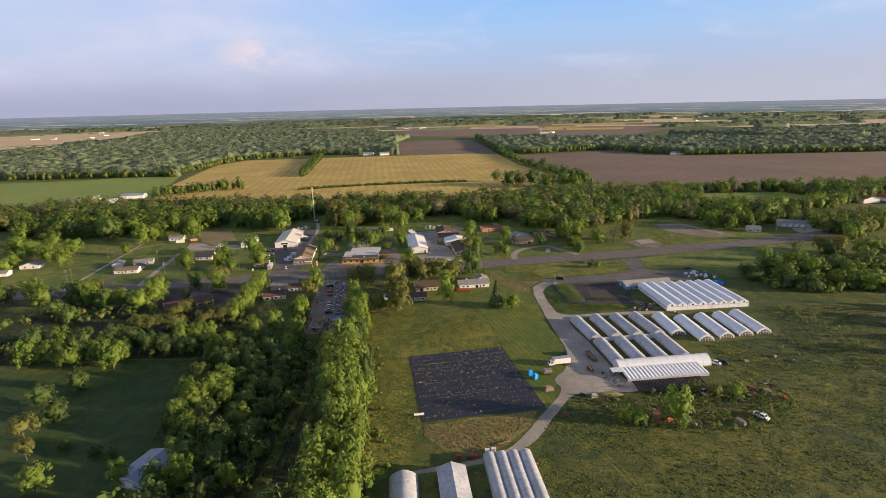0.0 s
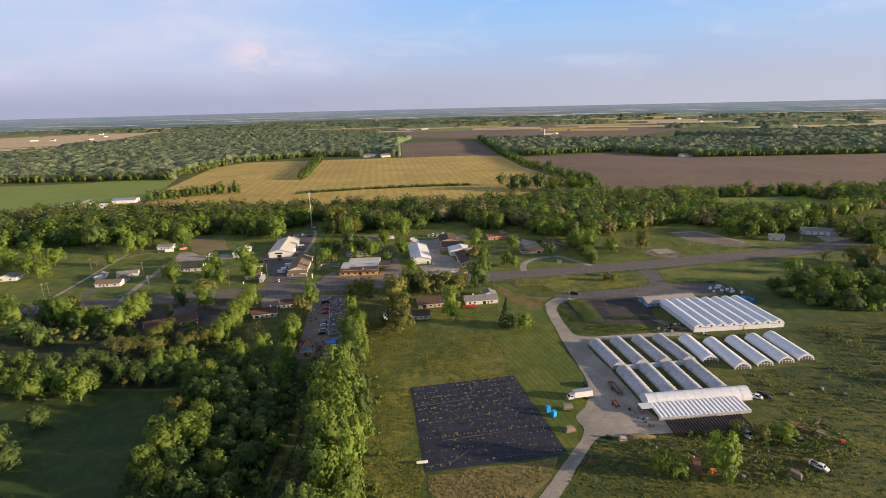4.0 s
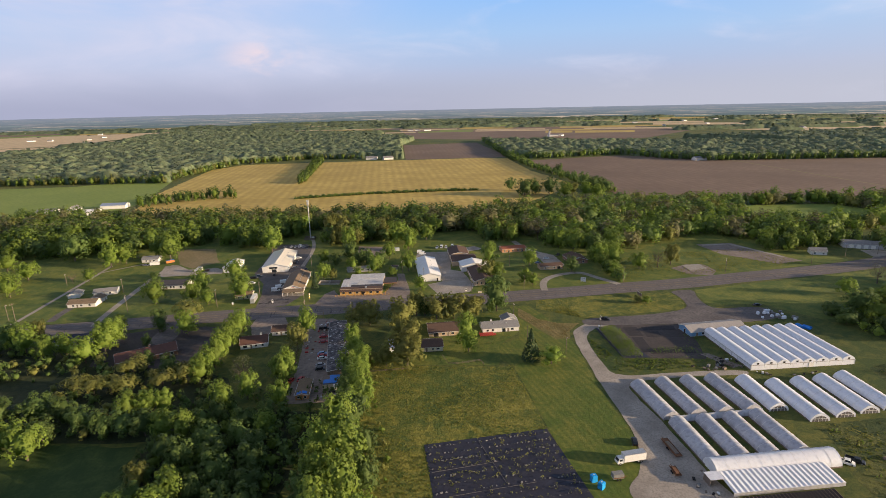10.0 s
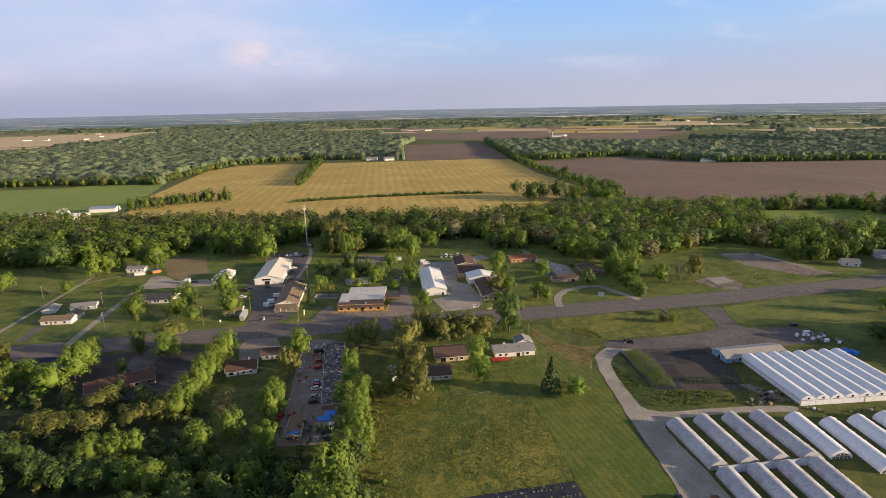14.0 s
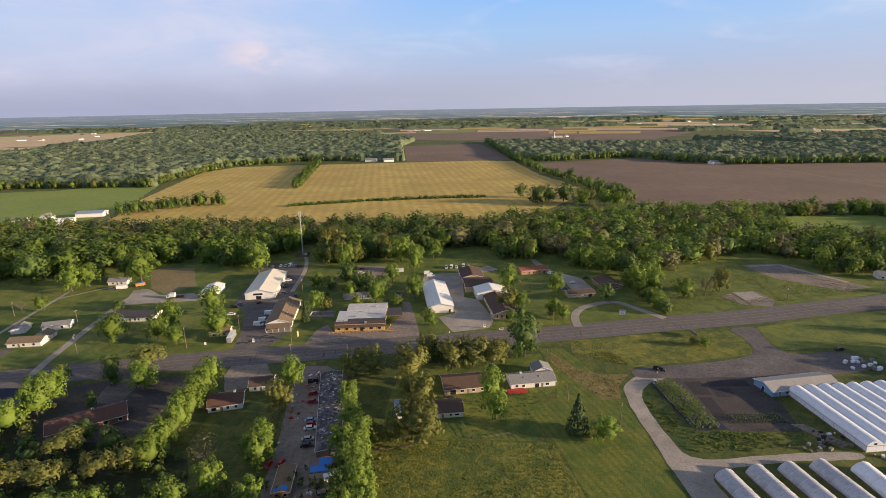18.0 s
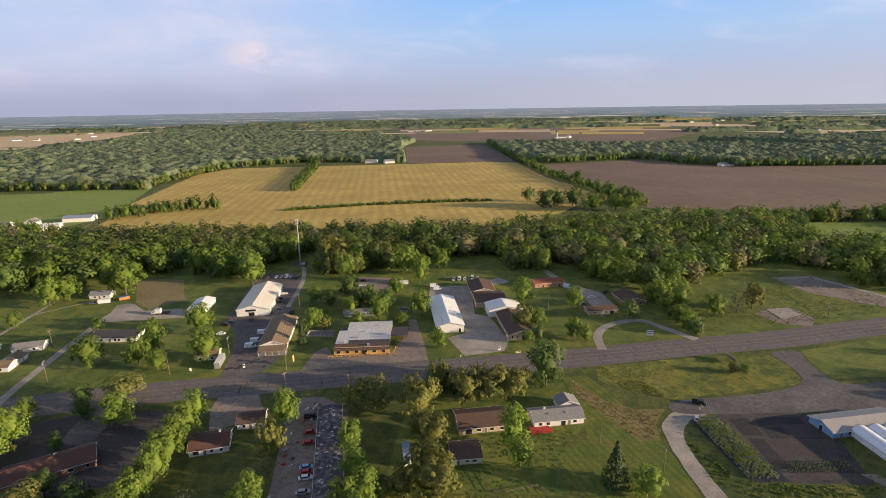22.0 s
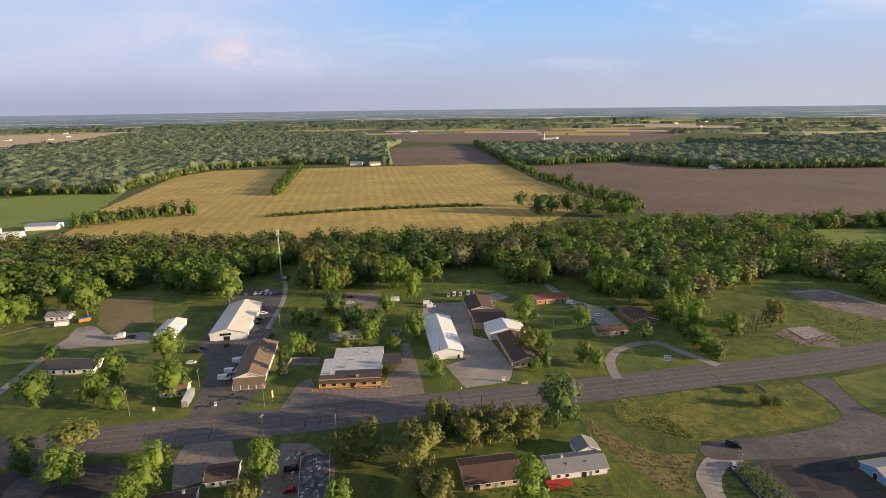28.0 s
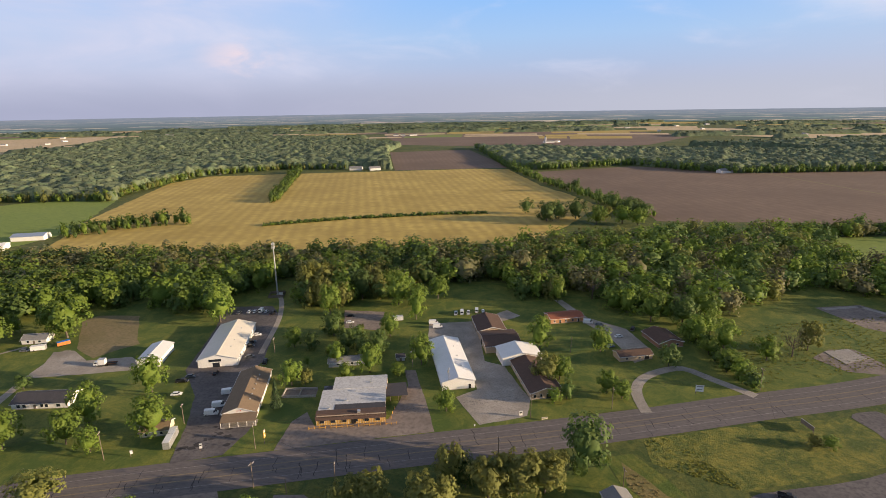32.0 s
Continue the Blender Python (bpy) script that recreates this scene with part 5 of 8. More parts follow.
plant("trees by the western road", [(-332, 425, 16, 15, 0), (-352, 435, 18, 16, 0), (-350, 412, 14, 14, 0), (-372, 446, 20, 17, 0), (-325, 446, 16, 15, 0), (-390, 425, 20, 18, 0), (-360, 470, 18, 17, 0), (-345, 395, 14, 12, 0)])


def grove(group, poly, gap, seed, lo, hi, kinds, keep_out=(), wide=1.0):
    """A stand of single trees in a stretch of ground."""
    rng = random.Random(seed)
    plant(group, [(x, y, rng.uniform(0.62, 0.85) * wide * h, h * 1.2, rng.choice(kinds)) for x, y in scatter(poly, gap, seed, keep_out) for h in (rng.uniform(lo, hi),)])


plant("trees south of the western road", [(-242, 325, 13, 15, 2), (-229, 320, 12.5, 15, 0), (-230, 332, 7.5, 13, 1), (-213, 313, 10.5, 12.5, 0), (-206, 317, 9.5, 11.5, 0), (-191, 309, 11.5, 12.6, 0), (-188, 320, 12, 14.5, 0), (-189, 331, 11.2, 13.7, 0), (-223, 292, 11, 9, 2), (-240, 300, 12, 10, 2),
      (-258, 318, 14, 14, 0), (-272, 330, 15, 15, 0), (-288, 322, 16, 15, 2)], 1.0, 1.0)
plant("trees south of the olive pines", [(-140, 259, 9.1, 10.9, 0), (-133, 261, 8, 10, 0), (-127, 262, 8.4, 10.1, 0), (-153, 249, 9.7, 10.2, 2), (-143, 247, 9.6, 10, 2), (-135, 248, 9.3, 10, 2), (-127, 247, 9.6, 10, 2), (-119, 246, 9.2, 10.2, 0), (-110, 242, 9.8, 12, 0), (-107, 251, 7.5, 8.3, 2),
      (-102, 256, 7.8, 8.5, 2), (-89, 248, 8.6, 9.4, 2), (-81, 246, 8.4, 9.2, 0), (-83, 257, 7, 7.7, 2), (-165, 257, 11, 10.5, 2), (-177, 258, 11, 10.5, 2), (-190, 256, 11, 11, 2), (-203, 257, 11, 11, 0), (-216, 255, 12, 12, 2)], 1.0, 1.0)
plant("bright trees at the dark lawn's end", [(-182, 234, 12, 12.5, 0), (-173, 238, 11.3, 12, 0), (-162, 233, 11.5, 12.5, 0), (-164, 243, 9.3, 10.2, 2), (-194, 238, 12, 12, 0), (-206, 236, 12, 13, 0), (-186, 244, 11, 11, 2)], 1.0, 1.0)
plant("tall trees west of the meadow", [(-52, 241, 12.5, 18, 0), (-47, 249, 10.9, 15.2, 2), (-45, 223, 12.5, 18, 0), (-52, 214, 11, 16, 0), (-51, 201, 10.5, 15, 0), (-43, 206, 12, 17.5, 0), (-44, 189, 12.5, 18, 0), (-36, 196, 9, 13, 0), (-40, 232, 7.7, 11, 2), (-57, 221, 7.4, 9, 2),
      (-55, 228, 10.5, 16, 0), (-36, 180, 10.5, 16.4, 0), (-41, 168, 11.8, 18, 0), (-33, 164, 9.7, 15, 0), (-42, 148, 12.6, 18.5, 0), (-33, 148, 12.5, 19, 0), (-43, 135, 12, 17, 0), (-31, 133, 12.5, 18, 0)], 1.0, 1.06)
plant("tall trees west of the meadow", [(-47, 158, 9, 14, 2), (-48, 178, 9, 14, 2), (-38, 122, 12, 18, 0), (-50, 122, 11, 16, 2), (-38, 213, 9, 13, 2), (-47, 236, 9, 14, 2), (-50, 256, 9, 13, 0), (-56, 208, 8, 12, 2), (-50, 190, 9, 13, 2), (-34, 172, 8, 12, 0)], 1.0, 1.06)
plant("shaded wood west of the tall trees", [(-103, 191, 10.5, 12.5, 0), (-98, 198, 10.5, 13, 0), (-97, 207, 9.9, 11.9, 0), (-113, 217, 6.8, 9, 1), (-106, 183, 8.1, 10.6, 0), (-109, 199, 9, 11.5, 0), (-92, 195, 9.5, 11, 0), (-81, 180, 9.5, 10, 0), (-74, 171, 8.8, 9, 2), (-93, 158, 9.4, 11.3, 2),
      (-88, 147, 9.5, 11.4, 0), (-81, 156, 10, 10, 2), (-73, 147, 7.1, 8, 0), (-72, 187, 9.5, 9, 2), (-74, 204, 9.5, 9.5, 2), (-78, 139, 8.6, 9.5, 2), (-101, 216, 7.3, 8.8, 0), (-103, 227, 9.8, 11, 2), (-98, 236, 9.8, 11, 2)], 1.0, 1.0)
plant("shaded wood west of the tall trees", [(-88, 219, 9.8, 10.5, 2), (-87, 239, 9.6, 10, 2), (-78, 225, 9.5, 10, 2), (-80, 234, 8.5, 9, 2), (-83, 194, 9.5, 10, 2), (-75, 214, 9, 9, 2), (-82, 206, 8.8, 9.7, 2), (-92, 209, 8.5, 10, 2), (-92, 228, 9, 10, 2), (-88, 170, 9.5, 10.5, 2),
      (-97, 173, 8.5, 11, 0), (-82, 166, 8.5, 9, 2), (-94, 182, 9, 10.5, 2), (-92, 134, 10, 12, 2), (-84, 126, 10, 11, 2), (-97, 147, 8, 10, 2), (-112, 231, 8.5, 9.5, 2), (-110, 208, 7, 8.5, 2)], 1.0, 1.0)
# out of view; added so that their shade reaches the lawn
belt("tree_stand", "unseen tall trees south of the lawn, added for shade", [(-30, 116), (-28, 40), (-100, 40), (-100, 116)], 9.0, 58, 15, 20, [LEAF[0], LEAF[2]], 150, size=0.07)
belt("shrub_row", "row of bright shrubs along the plot's edge", [(103, 480), (112, 481), (114.5, 418), (107, 416)], 4.0, 59, 3.5, 8.0, [LEAF[0], LEAF[2], LEAF[0]], 120, size=0.08, wide=1.0)
# never in view; set here to throw patchy shade over the meadow
belt("tree_stand", "unseen trees east of the rank meadow, added for shade", [(276, 160), (276, 282), (302, 288), (302, 160)], 12.0, 65, 11, 17, [LEAF[0], LEAF[2]], 150, size=0.07)
plant("thicket east of the highway lot", [(227, 358, 14.5, 13.3, 2), (228, 344, 14.5, 12.8, 0), (246, 359, 16, 14, 0), (248, 344, 16, 14, 0), (265, 351, 16.5, 14, 2), (270, 340, 14.5, 13, 0), (290, 354, 16, 14, 2), (222, 329, 13, 9.5, 2), (233, 320, 13, 9.5, 2), (252, 326, 14, 10.5, 0), (270, 322, 15, 12, 0),
      (276, 407, 13, 13.5, 3), (309, 404, 13, 13, 1), (300, 411, 11, 11, 1), (294, 393, 11.5, 10.5, 2), (209, 354, 11.5, 7.2, 2), (209, 342, 11.5, 7, 2), (318, 391, 13, 13, 0), (241, 387, 10.5, 9.5, 0)], 1.0, 1.0)
belt("tree_stand", "thicket going on east of the highway lot", [(282, 310), (350, 325), (372, 392), (326, 402), (300, 372), (286, 335)], 10.5, 44, 9, 14, [LEAF[0], LEAF[2], LEAF[0], LEAF[1]], 260, size=0.066, wide=1.1)
belt("undergrowth", "scrub filling the thicket", [(204, 350), (212, 322), (250, 312), (280, 314), (290, 350), (270, 366), (232, 370)], 6.0, 66, 3.5, 7.0, [LEAF[2], LEAF[0]], 60, size=0.11, wide=1.2)
belt("tree_stand", "trees at the highway's bend", [(345, 492), (360, 505), (420, 530), (440, 500), (380, 455), (350, 440), (330, 425), (345, 455)], 11.0, 45, 10.3, 15.6, [LEAF[0], LEAF[1], LEAF[2]], 260, size=0.066, wide=1.05)
belt("tree_stand", "trees round the grey building", [(262, 520), (240, 500), (262, 485), (285, 492), (310, 505), (370, 500), (380, 520), (300, 530)], 9.0, 46, 9.2, 15.6, [LEAF[0], LEAF[0], LEAF[2]], 260, size=0.066, wide=0.9)
belt("tree_stand", "big trees at the western lawns' end", [(-420, 500), (-330, 505), (-300, 522), (-270, 532), (-235, 548), (-232, 595), (-420, 590)], 10.6, 52, 14.9, 20.4, [LEAF[0], LEAF[2], LEAF[0]], 260, size=0.066, wide=1.05)
belt("tree_stand", "trees behind the garage", [(-218, 542), (-172, 522), (-163, 545), (-152, 588), (-228, 594)], 9.8, 53, 13.8, 20.4, [LEAF[0], LEAF[2], LEAF[0]], 260, size=0.066, wide=1.05)
belt("tree_stand", "trees between mast and diner", [(-128, 534), (-95, 535), (-60, 548), (-40, 565), (-60, 585), (-125, 590)], 10.2, 54, 12.6, 19.2, [LEAF[0], LEAF[1], LEAF[1], LEAF[2]], 260, size=0.066, wide=1.05)
belt("tree_stand", "trees north of the brick house", [(64, 548), (84, 512), (105, 512), (145, 505), (160, 520), (100, 545)], 8.9, 55, 11.5, 18.0, [LEAF[0], LEAF[2], LEAF[0], LEAF[3]], 260, size=0.066, wide=1.05)
belt("tree_stand", "trees west of the brick house", [(26, 540), (62, 545), (56, 560), (20, 575)], 8.1, 56, 12.6, 18.0, [LEAF[0], LEAF[2], LEAF[1]], 260, size=0.066, wide=1.05)
grove("shrubs between the gardens", [(-100, 452), (-62, 462), (-62, 500), (-100, 505)], 13.0, 57, 4, 7, [0, 1, 2])

for (kind, i), m in _first.items():
    MODELS[kind][i].matrix_world = m
for kind in MODELS:
    for i, ob in enumerate(MODELS[kind]):
        if (kind, i) not in _first:
            for o in (*ob.children, ob):
                bpy.data.objects.remove(o)

# ---- woods and buildings ----
def window(parent, side, u, z, w, h, bw, bd, name="window", door=False, material=None):
    """A window or door on one side of a body bw wide and bd deep: u is its middle along the wall, z its sill."""
    def place(a, b, lo, hi, z0, z1):
        g = Geo()
        if side == "S":
            g.box(u + a, u + b, -bd / 2 - hi, -bd / 2 - lo, z0, z1)
        elif side == "N":
            g.box(u + a, u + b, bd / 2 + lo, bd / 2 + hi, z0, z1)
        elif side == "E":
            g.box(bw / 2 + lo, bw / 2 + hi, u + a, u + b, z0, z1)
        else:
            g.box(-bw / 2 - hi, -bw / 2 - lo, u + a, u + b, z0, z1)
        return g
    f = part(name, place(-w / 2 - 0.1, w / 2 + 0.1, -0.02, 0.05, z - (0 if door else 0.1), z + h + 0.1), TRIM, parent)
    part("panel" if door else "pane", place(-w / 2, w / 2, 0.03, 0.07, z, z + h), material or (WOOD if door else GLASS), f)
    if not door:
        part("sill", place(-w / 2 - 0.15, w / 2 + 0.15, 0.02, 0.14, z - 0.16, z - 0.06), TRIM, f)
    return f


def house(name, label, category, fl, w, d, rz, eave, top, wall, roof, ridge="y", over=0.45, windows="", doors="", chimney=None, gables=True, base=0.0, vents=0, wainscot=None, group=""):
    """A gabled building. fl: its front left corner on the ground; windows and doors: words of side:middle:sill:width:height (doors: side:middle:width:height[:m], m for a metal roller door)."""
    a = radians(rz)
    cx = fl[0] + math.cos(a) * w / 2 - math.sin(a) * d / 2
    cy = fl[1] + math.sin(a) * w / 2 + math.cos(a) * d / 2
    root = thing(name, label, category, cx, cy, base, rz, group)
    hw, hd = w / 2, d / 2
    span, run = (hw, hd) if ridge == "y" else (hd, hw)
    part("wall", Geo().extrude([(-span, 0), (span, 0), (span, eave), (0, top), (-span, eave)], ridge, -run, run), wall, root)
    part("foundation", Geo().box(-hw - 0.06, hw + 0.06, -hd - 0.06, hd + 0.06, -0.3, 0.22), CONCRETE, root)
    k = (top - eave) / span
    e, th = span + over, 0.16
    lo = eave - k * over
    prof = [(-e, lo + 0.02), (0, top + 0.02), (e, lo + 0.02), (e, lo + 0.02 + th), (0, top + 0.02 + th), (-e, lo + 0.02 + th)]
    part("roof", Geo().extrude(prof, ridge, -run - over, run + over), roof, root)
    cap = [(-0.22, top + th - 0.22 * k + 0.01), (0.22, top + th - 0.22 * k + 0.01), (0.22, top + th - 0.22 * k + 0.07), (0, top + th + 0.08), (-0.22, top + th - 0.22 * k + 0.07)]
    part("ridge_cap", Geo().extrude(cap, ridge, -run - over - 0.02, run + over + 0.02), roof, root)
    for s in (-1, 1):
        g = Geo()
        u0, u1 = sorted((s * e, s * (e + 0.13)))
        if ridge == "y":
            g.box(u0, u1, -run - over, run + over, lo + 0.02, lo + 0.15)
        else:
            g.box(-run - over, run + over, u0, u1, lo + 0.02, lo + 0.15)
        part("gutter", g, TRIM, root)
    if gables:
        for s in (-1, 1):
            q = [(-e, lo - 0.1), (0, top - 0.1), (e, lo - 0.1), (e, lo + th + 0.03), (0, top + th + 0.03), (-e, lo + th + 0.03)]
            a0 = s * (run + over)
            part("bargeboard", Geo().extrude(q, ridge, *sorted((a0, a0 + s * 0.05))), TRIM, root)
    for wd in windows.split():
        side, u, z, ww, hh = wd.split(":")
        window(root, side, float(u), float(z), float(ww), float(hh), w, d)
    for wd in doors.split():
        side, u, ww, hh, *m = wd.split(":")
        window(root, side, float(u), 0.05, float(ww), float(hh), w, d, "door", True, {"m": WHITE_METAL, "d": DARK, "g": GLASS}[m[0]] if m else None)
    if chimney:
        x, y, mt = chimney
        c = part("chimney", Geo().box(x - 0.4, x + 0.4, y - 0.3, y + 0.3, eave, top + 0.9), mt, root)
        part("chimney_cap", Geo().box(x - 0.48, x + 0.48, y - 0.38, y + 0.38, top + 0.9, top + 1.0), CONCRETE, c)
    for i in range(vents):
        u = run * (0.7 - 1.4 * (i + 0.5) / vents)
        v = span * 0.45
        p = (v, u) if ridge == "y" else (-u, -v)
        zz = top - k * v + th
        part("roof_vent", Geo().box(p[0] - 0.25, p[0] + 0.25, p[1] - 0.25, p[1] + 0.25, zz - 0.1, zz + 0.4), STEEL, root)
    return root


house("garage_building", "white metal service garage with a pale gabled roof", "building", (-151.5, 455), 19, 46, 6.5, 4.2, 6.8, WHITE_METAL, CREAM_ROOF, "y",
      windows="S:-1.2:2.9:6:1.3 E:-16:2.2:1.5:1 E:-4:2.2:1.5:1 E:12:2.2:1.5:1", doors="S:-0.8:3.4:2.4:g S:5.6:2.9:2.9:m S:-6.8:3:3:m E:-10:3.4:3.2:m E:2:3.4:3.2:m E:8:3.4:3.2:m", vents=4)
house("shop", "white roadside shop with a tan shingle roof and porch", "building", (-122, 407.4), 13.8, 37, 6.5, 3.1, 5.5, WALL_WHITE, ROOF_TAN, "y",
      windows="S:-4.2:0.9:2:1.4 S:4.6:0.9:2.4:1.4 E:-10:1:1.4:1.2 E:-2:1:1.4:1.2 E:8:1:1.4:1.2", doors="S:0.3:2:2.2:g S:-1.9:1.2:2.2:g", vents=6)
house("barn_storage", "long white metal storage barn with a pale roof", "building", (-30.2, 426.8), 15, 46, 7, 4.2, 6.1, WHITE_METAL, WHITE_METAL, "y",
      windows="", doors="S:5.2:1.1:2.2:d E:-14:3.2:3:m E:0:3.2:3:m E:14:3.2:3:m", vents=3)
house("metal_shed", "white gabled metal shed beside a gravel yard", "shed", (-182.5, 457), 10.5, 20, 5, 4.0, 5.4, WHITE_METAL, WHITE_METAL, "y", doors="S:0:4:3.2:m")
house("office", "brown-roofed tan roadside office with a low front gable", "building", (8.2, 417), 14.6, 34, 7, 3.1, 5.3, WALL_TAN, ROOF_BROWN, "y",
      windows="S:-5.4:0.8:0.8:1.6 S:-2.6:0.8:0.8:1.6 S:5.2:0.8:0.8:1.6 W:-4:1:1.4:1.2 W:6:1:1.4:1.2", doors="S:1.4:3.2:2.3:g", vents=2)
house("workshop", "white metal workshop with a pale low roof", "building", (0.2, 448.8), 20, 13.5, 7, 4.4, 6.6, WHITE_METAL, WHITE_METAL, "y", doors="W:0:3.5:3.4:m")
house("storehouse", "brown-roofed storehouse with a wide low gable", "building", (-6.6, 463.5), 19, 20, 5, 3.8, 5.6, WALL_TAN, ROOF_BROWN, "x", doors="W:2:3:2.8:d")
house("storehouse", "brown-roofed storehouse behind the wider one", "building", (-8.5, 484), 15.5, 22, 5, 3.6, 5.6, WALL_TAN, ROOF_BROWN, "y", doors="W:-3:2.6:2.6:d")
house("brick_outbuilding", "low orange brick building with a rust-red roof", "building", (35.7, 500), 20.5, 10.5, 9, 3.0, 4.3, WALL_ORANGE, ROOF_RED, "x",
      windows="S:-8:0.9:1:1.2 S:-1:0.9:1:1.2 S:3.4:0.9:1:1.2", doors="S:-4.5:1.1:2.1:d S:7:1.1:2.1:d")
house("brick_house", "brick house with a brown gabled roof", "house", (84.6, 464), 14, 17, 8, 2.8, 5.0, WALL_BRICK, ROOF_BROWN, "y", windows="S:-3:0.8:1.4:1.3 S:3.6:0.8:1.4:1.3", doors="S:0.6:1.1:2.1")
house("brick_garage", "long pale brick garage with a brown roof", "garage", (59.2, 450.2), 17.5, 7.5, 8, 2.6, 3.9, WALL_TAN, ROOF_BROWN, "x", windows="S:-5:0.9:1:1 S:2:0.9:1:1", doors="S:5.6:2.4:2.1:d")
house("white_house", "white bungalow with a grey shingle roof", "house", (8.8, 337.2), 20, 9.5, 8, 2.6, 4.6, WALL_WHITE, ROOF_GREY, "x",
      windows="S:-7.5:0.9:1.2:1.1 S:-4.5:0.9:1.2:1.1 S:6.3:0.9:1.4:1.1 E:0:0.9:1.2:1.1", doors="S:1.6:1.8:2:g S:4:1:2.05", chimney=(-4.5, 0.6, WALL_WHITE), vents=2)
house("white_house_wing", "grey-roofed rear wing of the white bungalow", "house", (20.6, 348.9), 8.2, 6.5, 8, 2.6, 4.3, WALL_WHITE, ROOF_GREY, "y")
house("brown_house", "tan house with a dark brown roof under big trees", "house", (-20.5, 333.2), 19.5, 13, 8, 2.6, 4.8, WALL_TAN, ROOF_BROWN, "x",
      windows="S:3:0.9:1.4:1.1 S:7:0.9:1.4:1.1 S:-2:0.9:1.6:1.1", doors="S:0.6:1.1:2.1 S:-6:2.6:2.1:d")
house("brown_garage", "small pale garage with a dark brown roof", "garage", (-23.5, 315.4), 10.5, 10, 6, 2.5, 4.1, WALL_CREAM, ROOF_BROWN, "x", windows="S:2.8:1:1.6:0.8 S:0.2:1:0.9:0.8", doors="S:-3:1:2.05")
house("red_roof_house", "small white house with a dull red-brown roof", "house", (-118.2, 321.3), 13.6, 11, 15, 2.6, 4.6, WALL_WHITE, ROOF_RUST, "x",
      windows="S:-4.4:0.8:2:1.3 S:1:0.9:1:1.1 S:4.2:0.9:1:1.1 E:0:0.9:1:1.1", doors="S:-1.4:1:2.05", chimney=(3.2, 1.8, WALL_WHITE))
house("small_house", "small white house with a dark brown roof", "house", (-107, 338), 10, 9, 10, 2.5, 4.2, WALL_WHITE, ROOF_BROWN, "x", windows="S:-2.4:0.9:1:1.1 S:2.4:0.9:1:1.1", doors="S:0:1:2.05")
house("ranch_house", "long low house with a red-brown roof in deep shade", "house", (-172, 303), 27, 12, 32, 2.7, 5.0, WALL_BRICK, ROOF_RUST, "x", windows="S:-8:0.9:1.6:1.2 S:6:0.9:1.6:1.2 S:11:0.9:1.2:1.2", doors="S:-1:1.1:2.1", chimney=(2, 0.5, WALL_BRICK))
house("dark_roof_house", "grey ranch house with a charcoal roof", "house", (-217.5, 420.5), 24, 11, 1, 2.7, 5.0, WALL_WHITE, ROOF_DARK, "x",
      windows="S:-9:0.8:1.4:1.4 S:-6.5:0.8:1.4:1.4 S:1:0.8:1.2:1.4 S:3:0.8:1.2:1.4 S:8:0.8:1.6:1.4", doors="S:-2:1.1:2.1")
house("cream_cottage", "small cream cottage with a grey-brown roof by the road", "house", (-150, 396.6), 10.5, 8, 10, 2.4, 4.1, WALL_CREAM, ROOF_TAN, "x", windows="S:-3:0.8:1:1.1 S:2.6:0.8:1:1.1", doors="S:0:1:2.05")
house("white_cottage", "white cottage with a tan shingle roof", "house", (-254, 386.5), 17, 9, 6, 2.5, 4.2, WALL_WHITE, ROOF_TAN, "x", windows="S:-5:0.9:1.2:1.1 S:0:0.9:1.2:1.1 S:5:0.9:1.2:1.1", doors="S:-2.5:1:2.05")
house("cottage_wing", "tan-roofed rear wing of the white cottage", "house", (-246, 395.8), 8, 6.5, 6, 2.5, 4.0, WALL_WHITE, ROOF_TAN, "y")
house("grey_cottage", "low white house with a grey roof behind the cottage", "house", (-251, 408), 14, 8, 17, 2.5, 4.0, WALL_WHITE, ROOF_GREY, "x", windows="S:-4:0.9:1.2:1.1 S:3:0.9:1.2:1.1")
house("cottage_garage", "small white garage with a grey roof beside the cottage", "garage", (-266, 404), 7, 9, 17, 2.4, 3.8, WALL_WHITE, ROOF_GREY, "y", doors="S:0:2.6:2.1:m")
house("navy_roof_house", "low house with a dark navy roof south of the road", "house", (-221, 329), 17, 10, 4, 2.6, 4.6, WALL_GREY, ROOF_NAVY, "x", windows="S:-4:0.9:1.4:1.1 S:4:0.9:1.4:1.1", doors="S:0:1:2.05")
house("white_farmhouse", "white house at the end of a gravel lane", "house", (-263, 489), 13, 8, 5, 2.6, 4.6, WALL_WHITE, ROOF_GREY, "x", windows="S:-3:0.9:1.2:1.1 S:3:0.9:1.2:1.1", doors="S:0:1:2.05")
house("white_farmhouse", "white house among trees west of the lawns", "house", (-366, 517), 16, 9, -8, 2.6, 4.6, WALL_WHITE, ROOF_DARK, "x", windows="S:-3:0.9:1.2:1.1 S:3:0.9:1.2:1.1")
house("white_farmhouse", "white gabled house beside the western road", "house", (-340, 404), 14, 9, 10, 2.6, 4.8, WALL_WHITE, ROOF_GREY, "y", windows="S:-3:0.9:1.2:1.1 S:3:0.9:1.2:1.1")
house("white_shed", "white shed beside the western road", "shed", (-344, 385), 8, 7, 10, 2.6, 4.0, WALL_WHITE, ROOF_GREY, "x")
house("blue_shop", "blue-walled garden shop with a weathered grey-tan metal roof", "building", (117.6, 328.4), 32, 11, 9, 2.6, 4.3, WALL_BLUE, ROOF_SHOP, "x", windows="S:-9:0.9:1.4:1.2 S:-4:0.9:1.4:1.2", doors="S:-12.5:1.1:2.1 W:0:1.4:2.1:d")
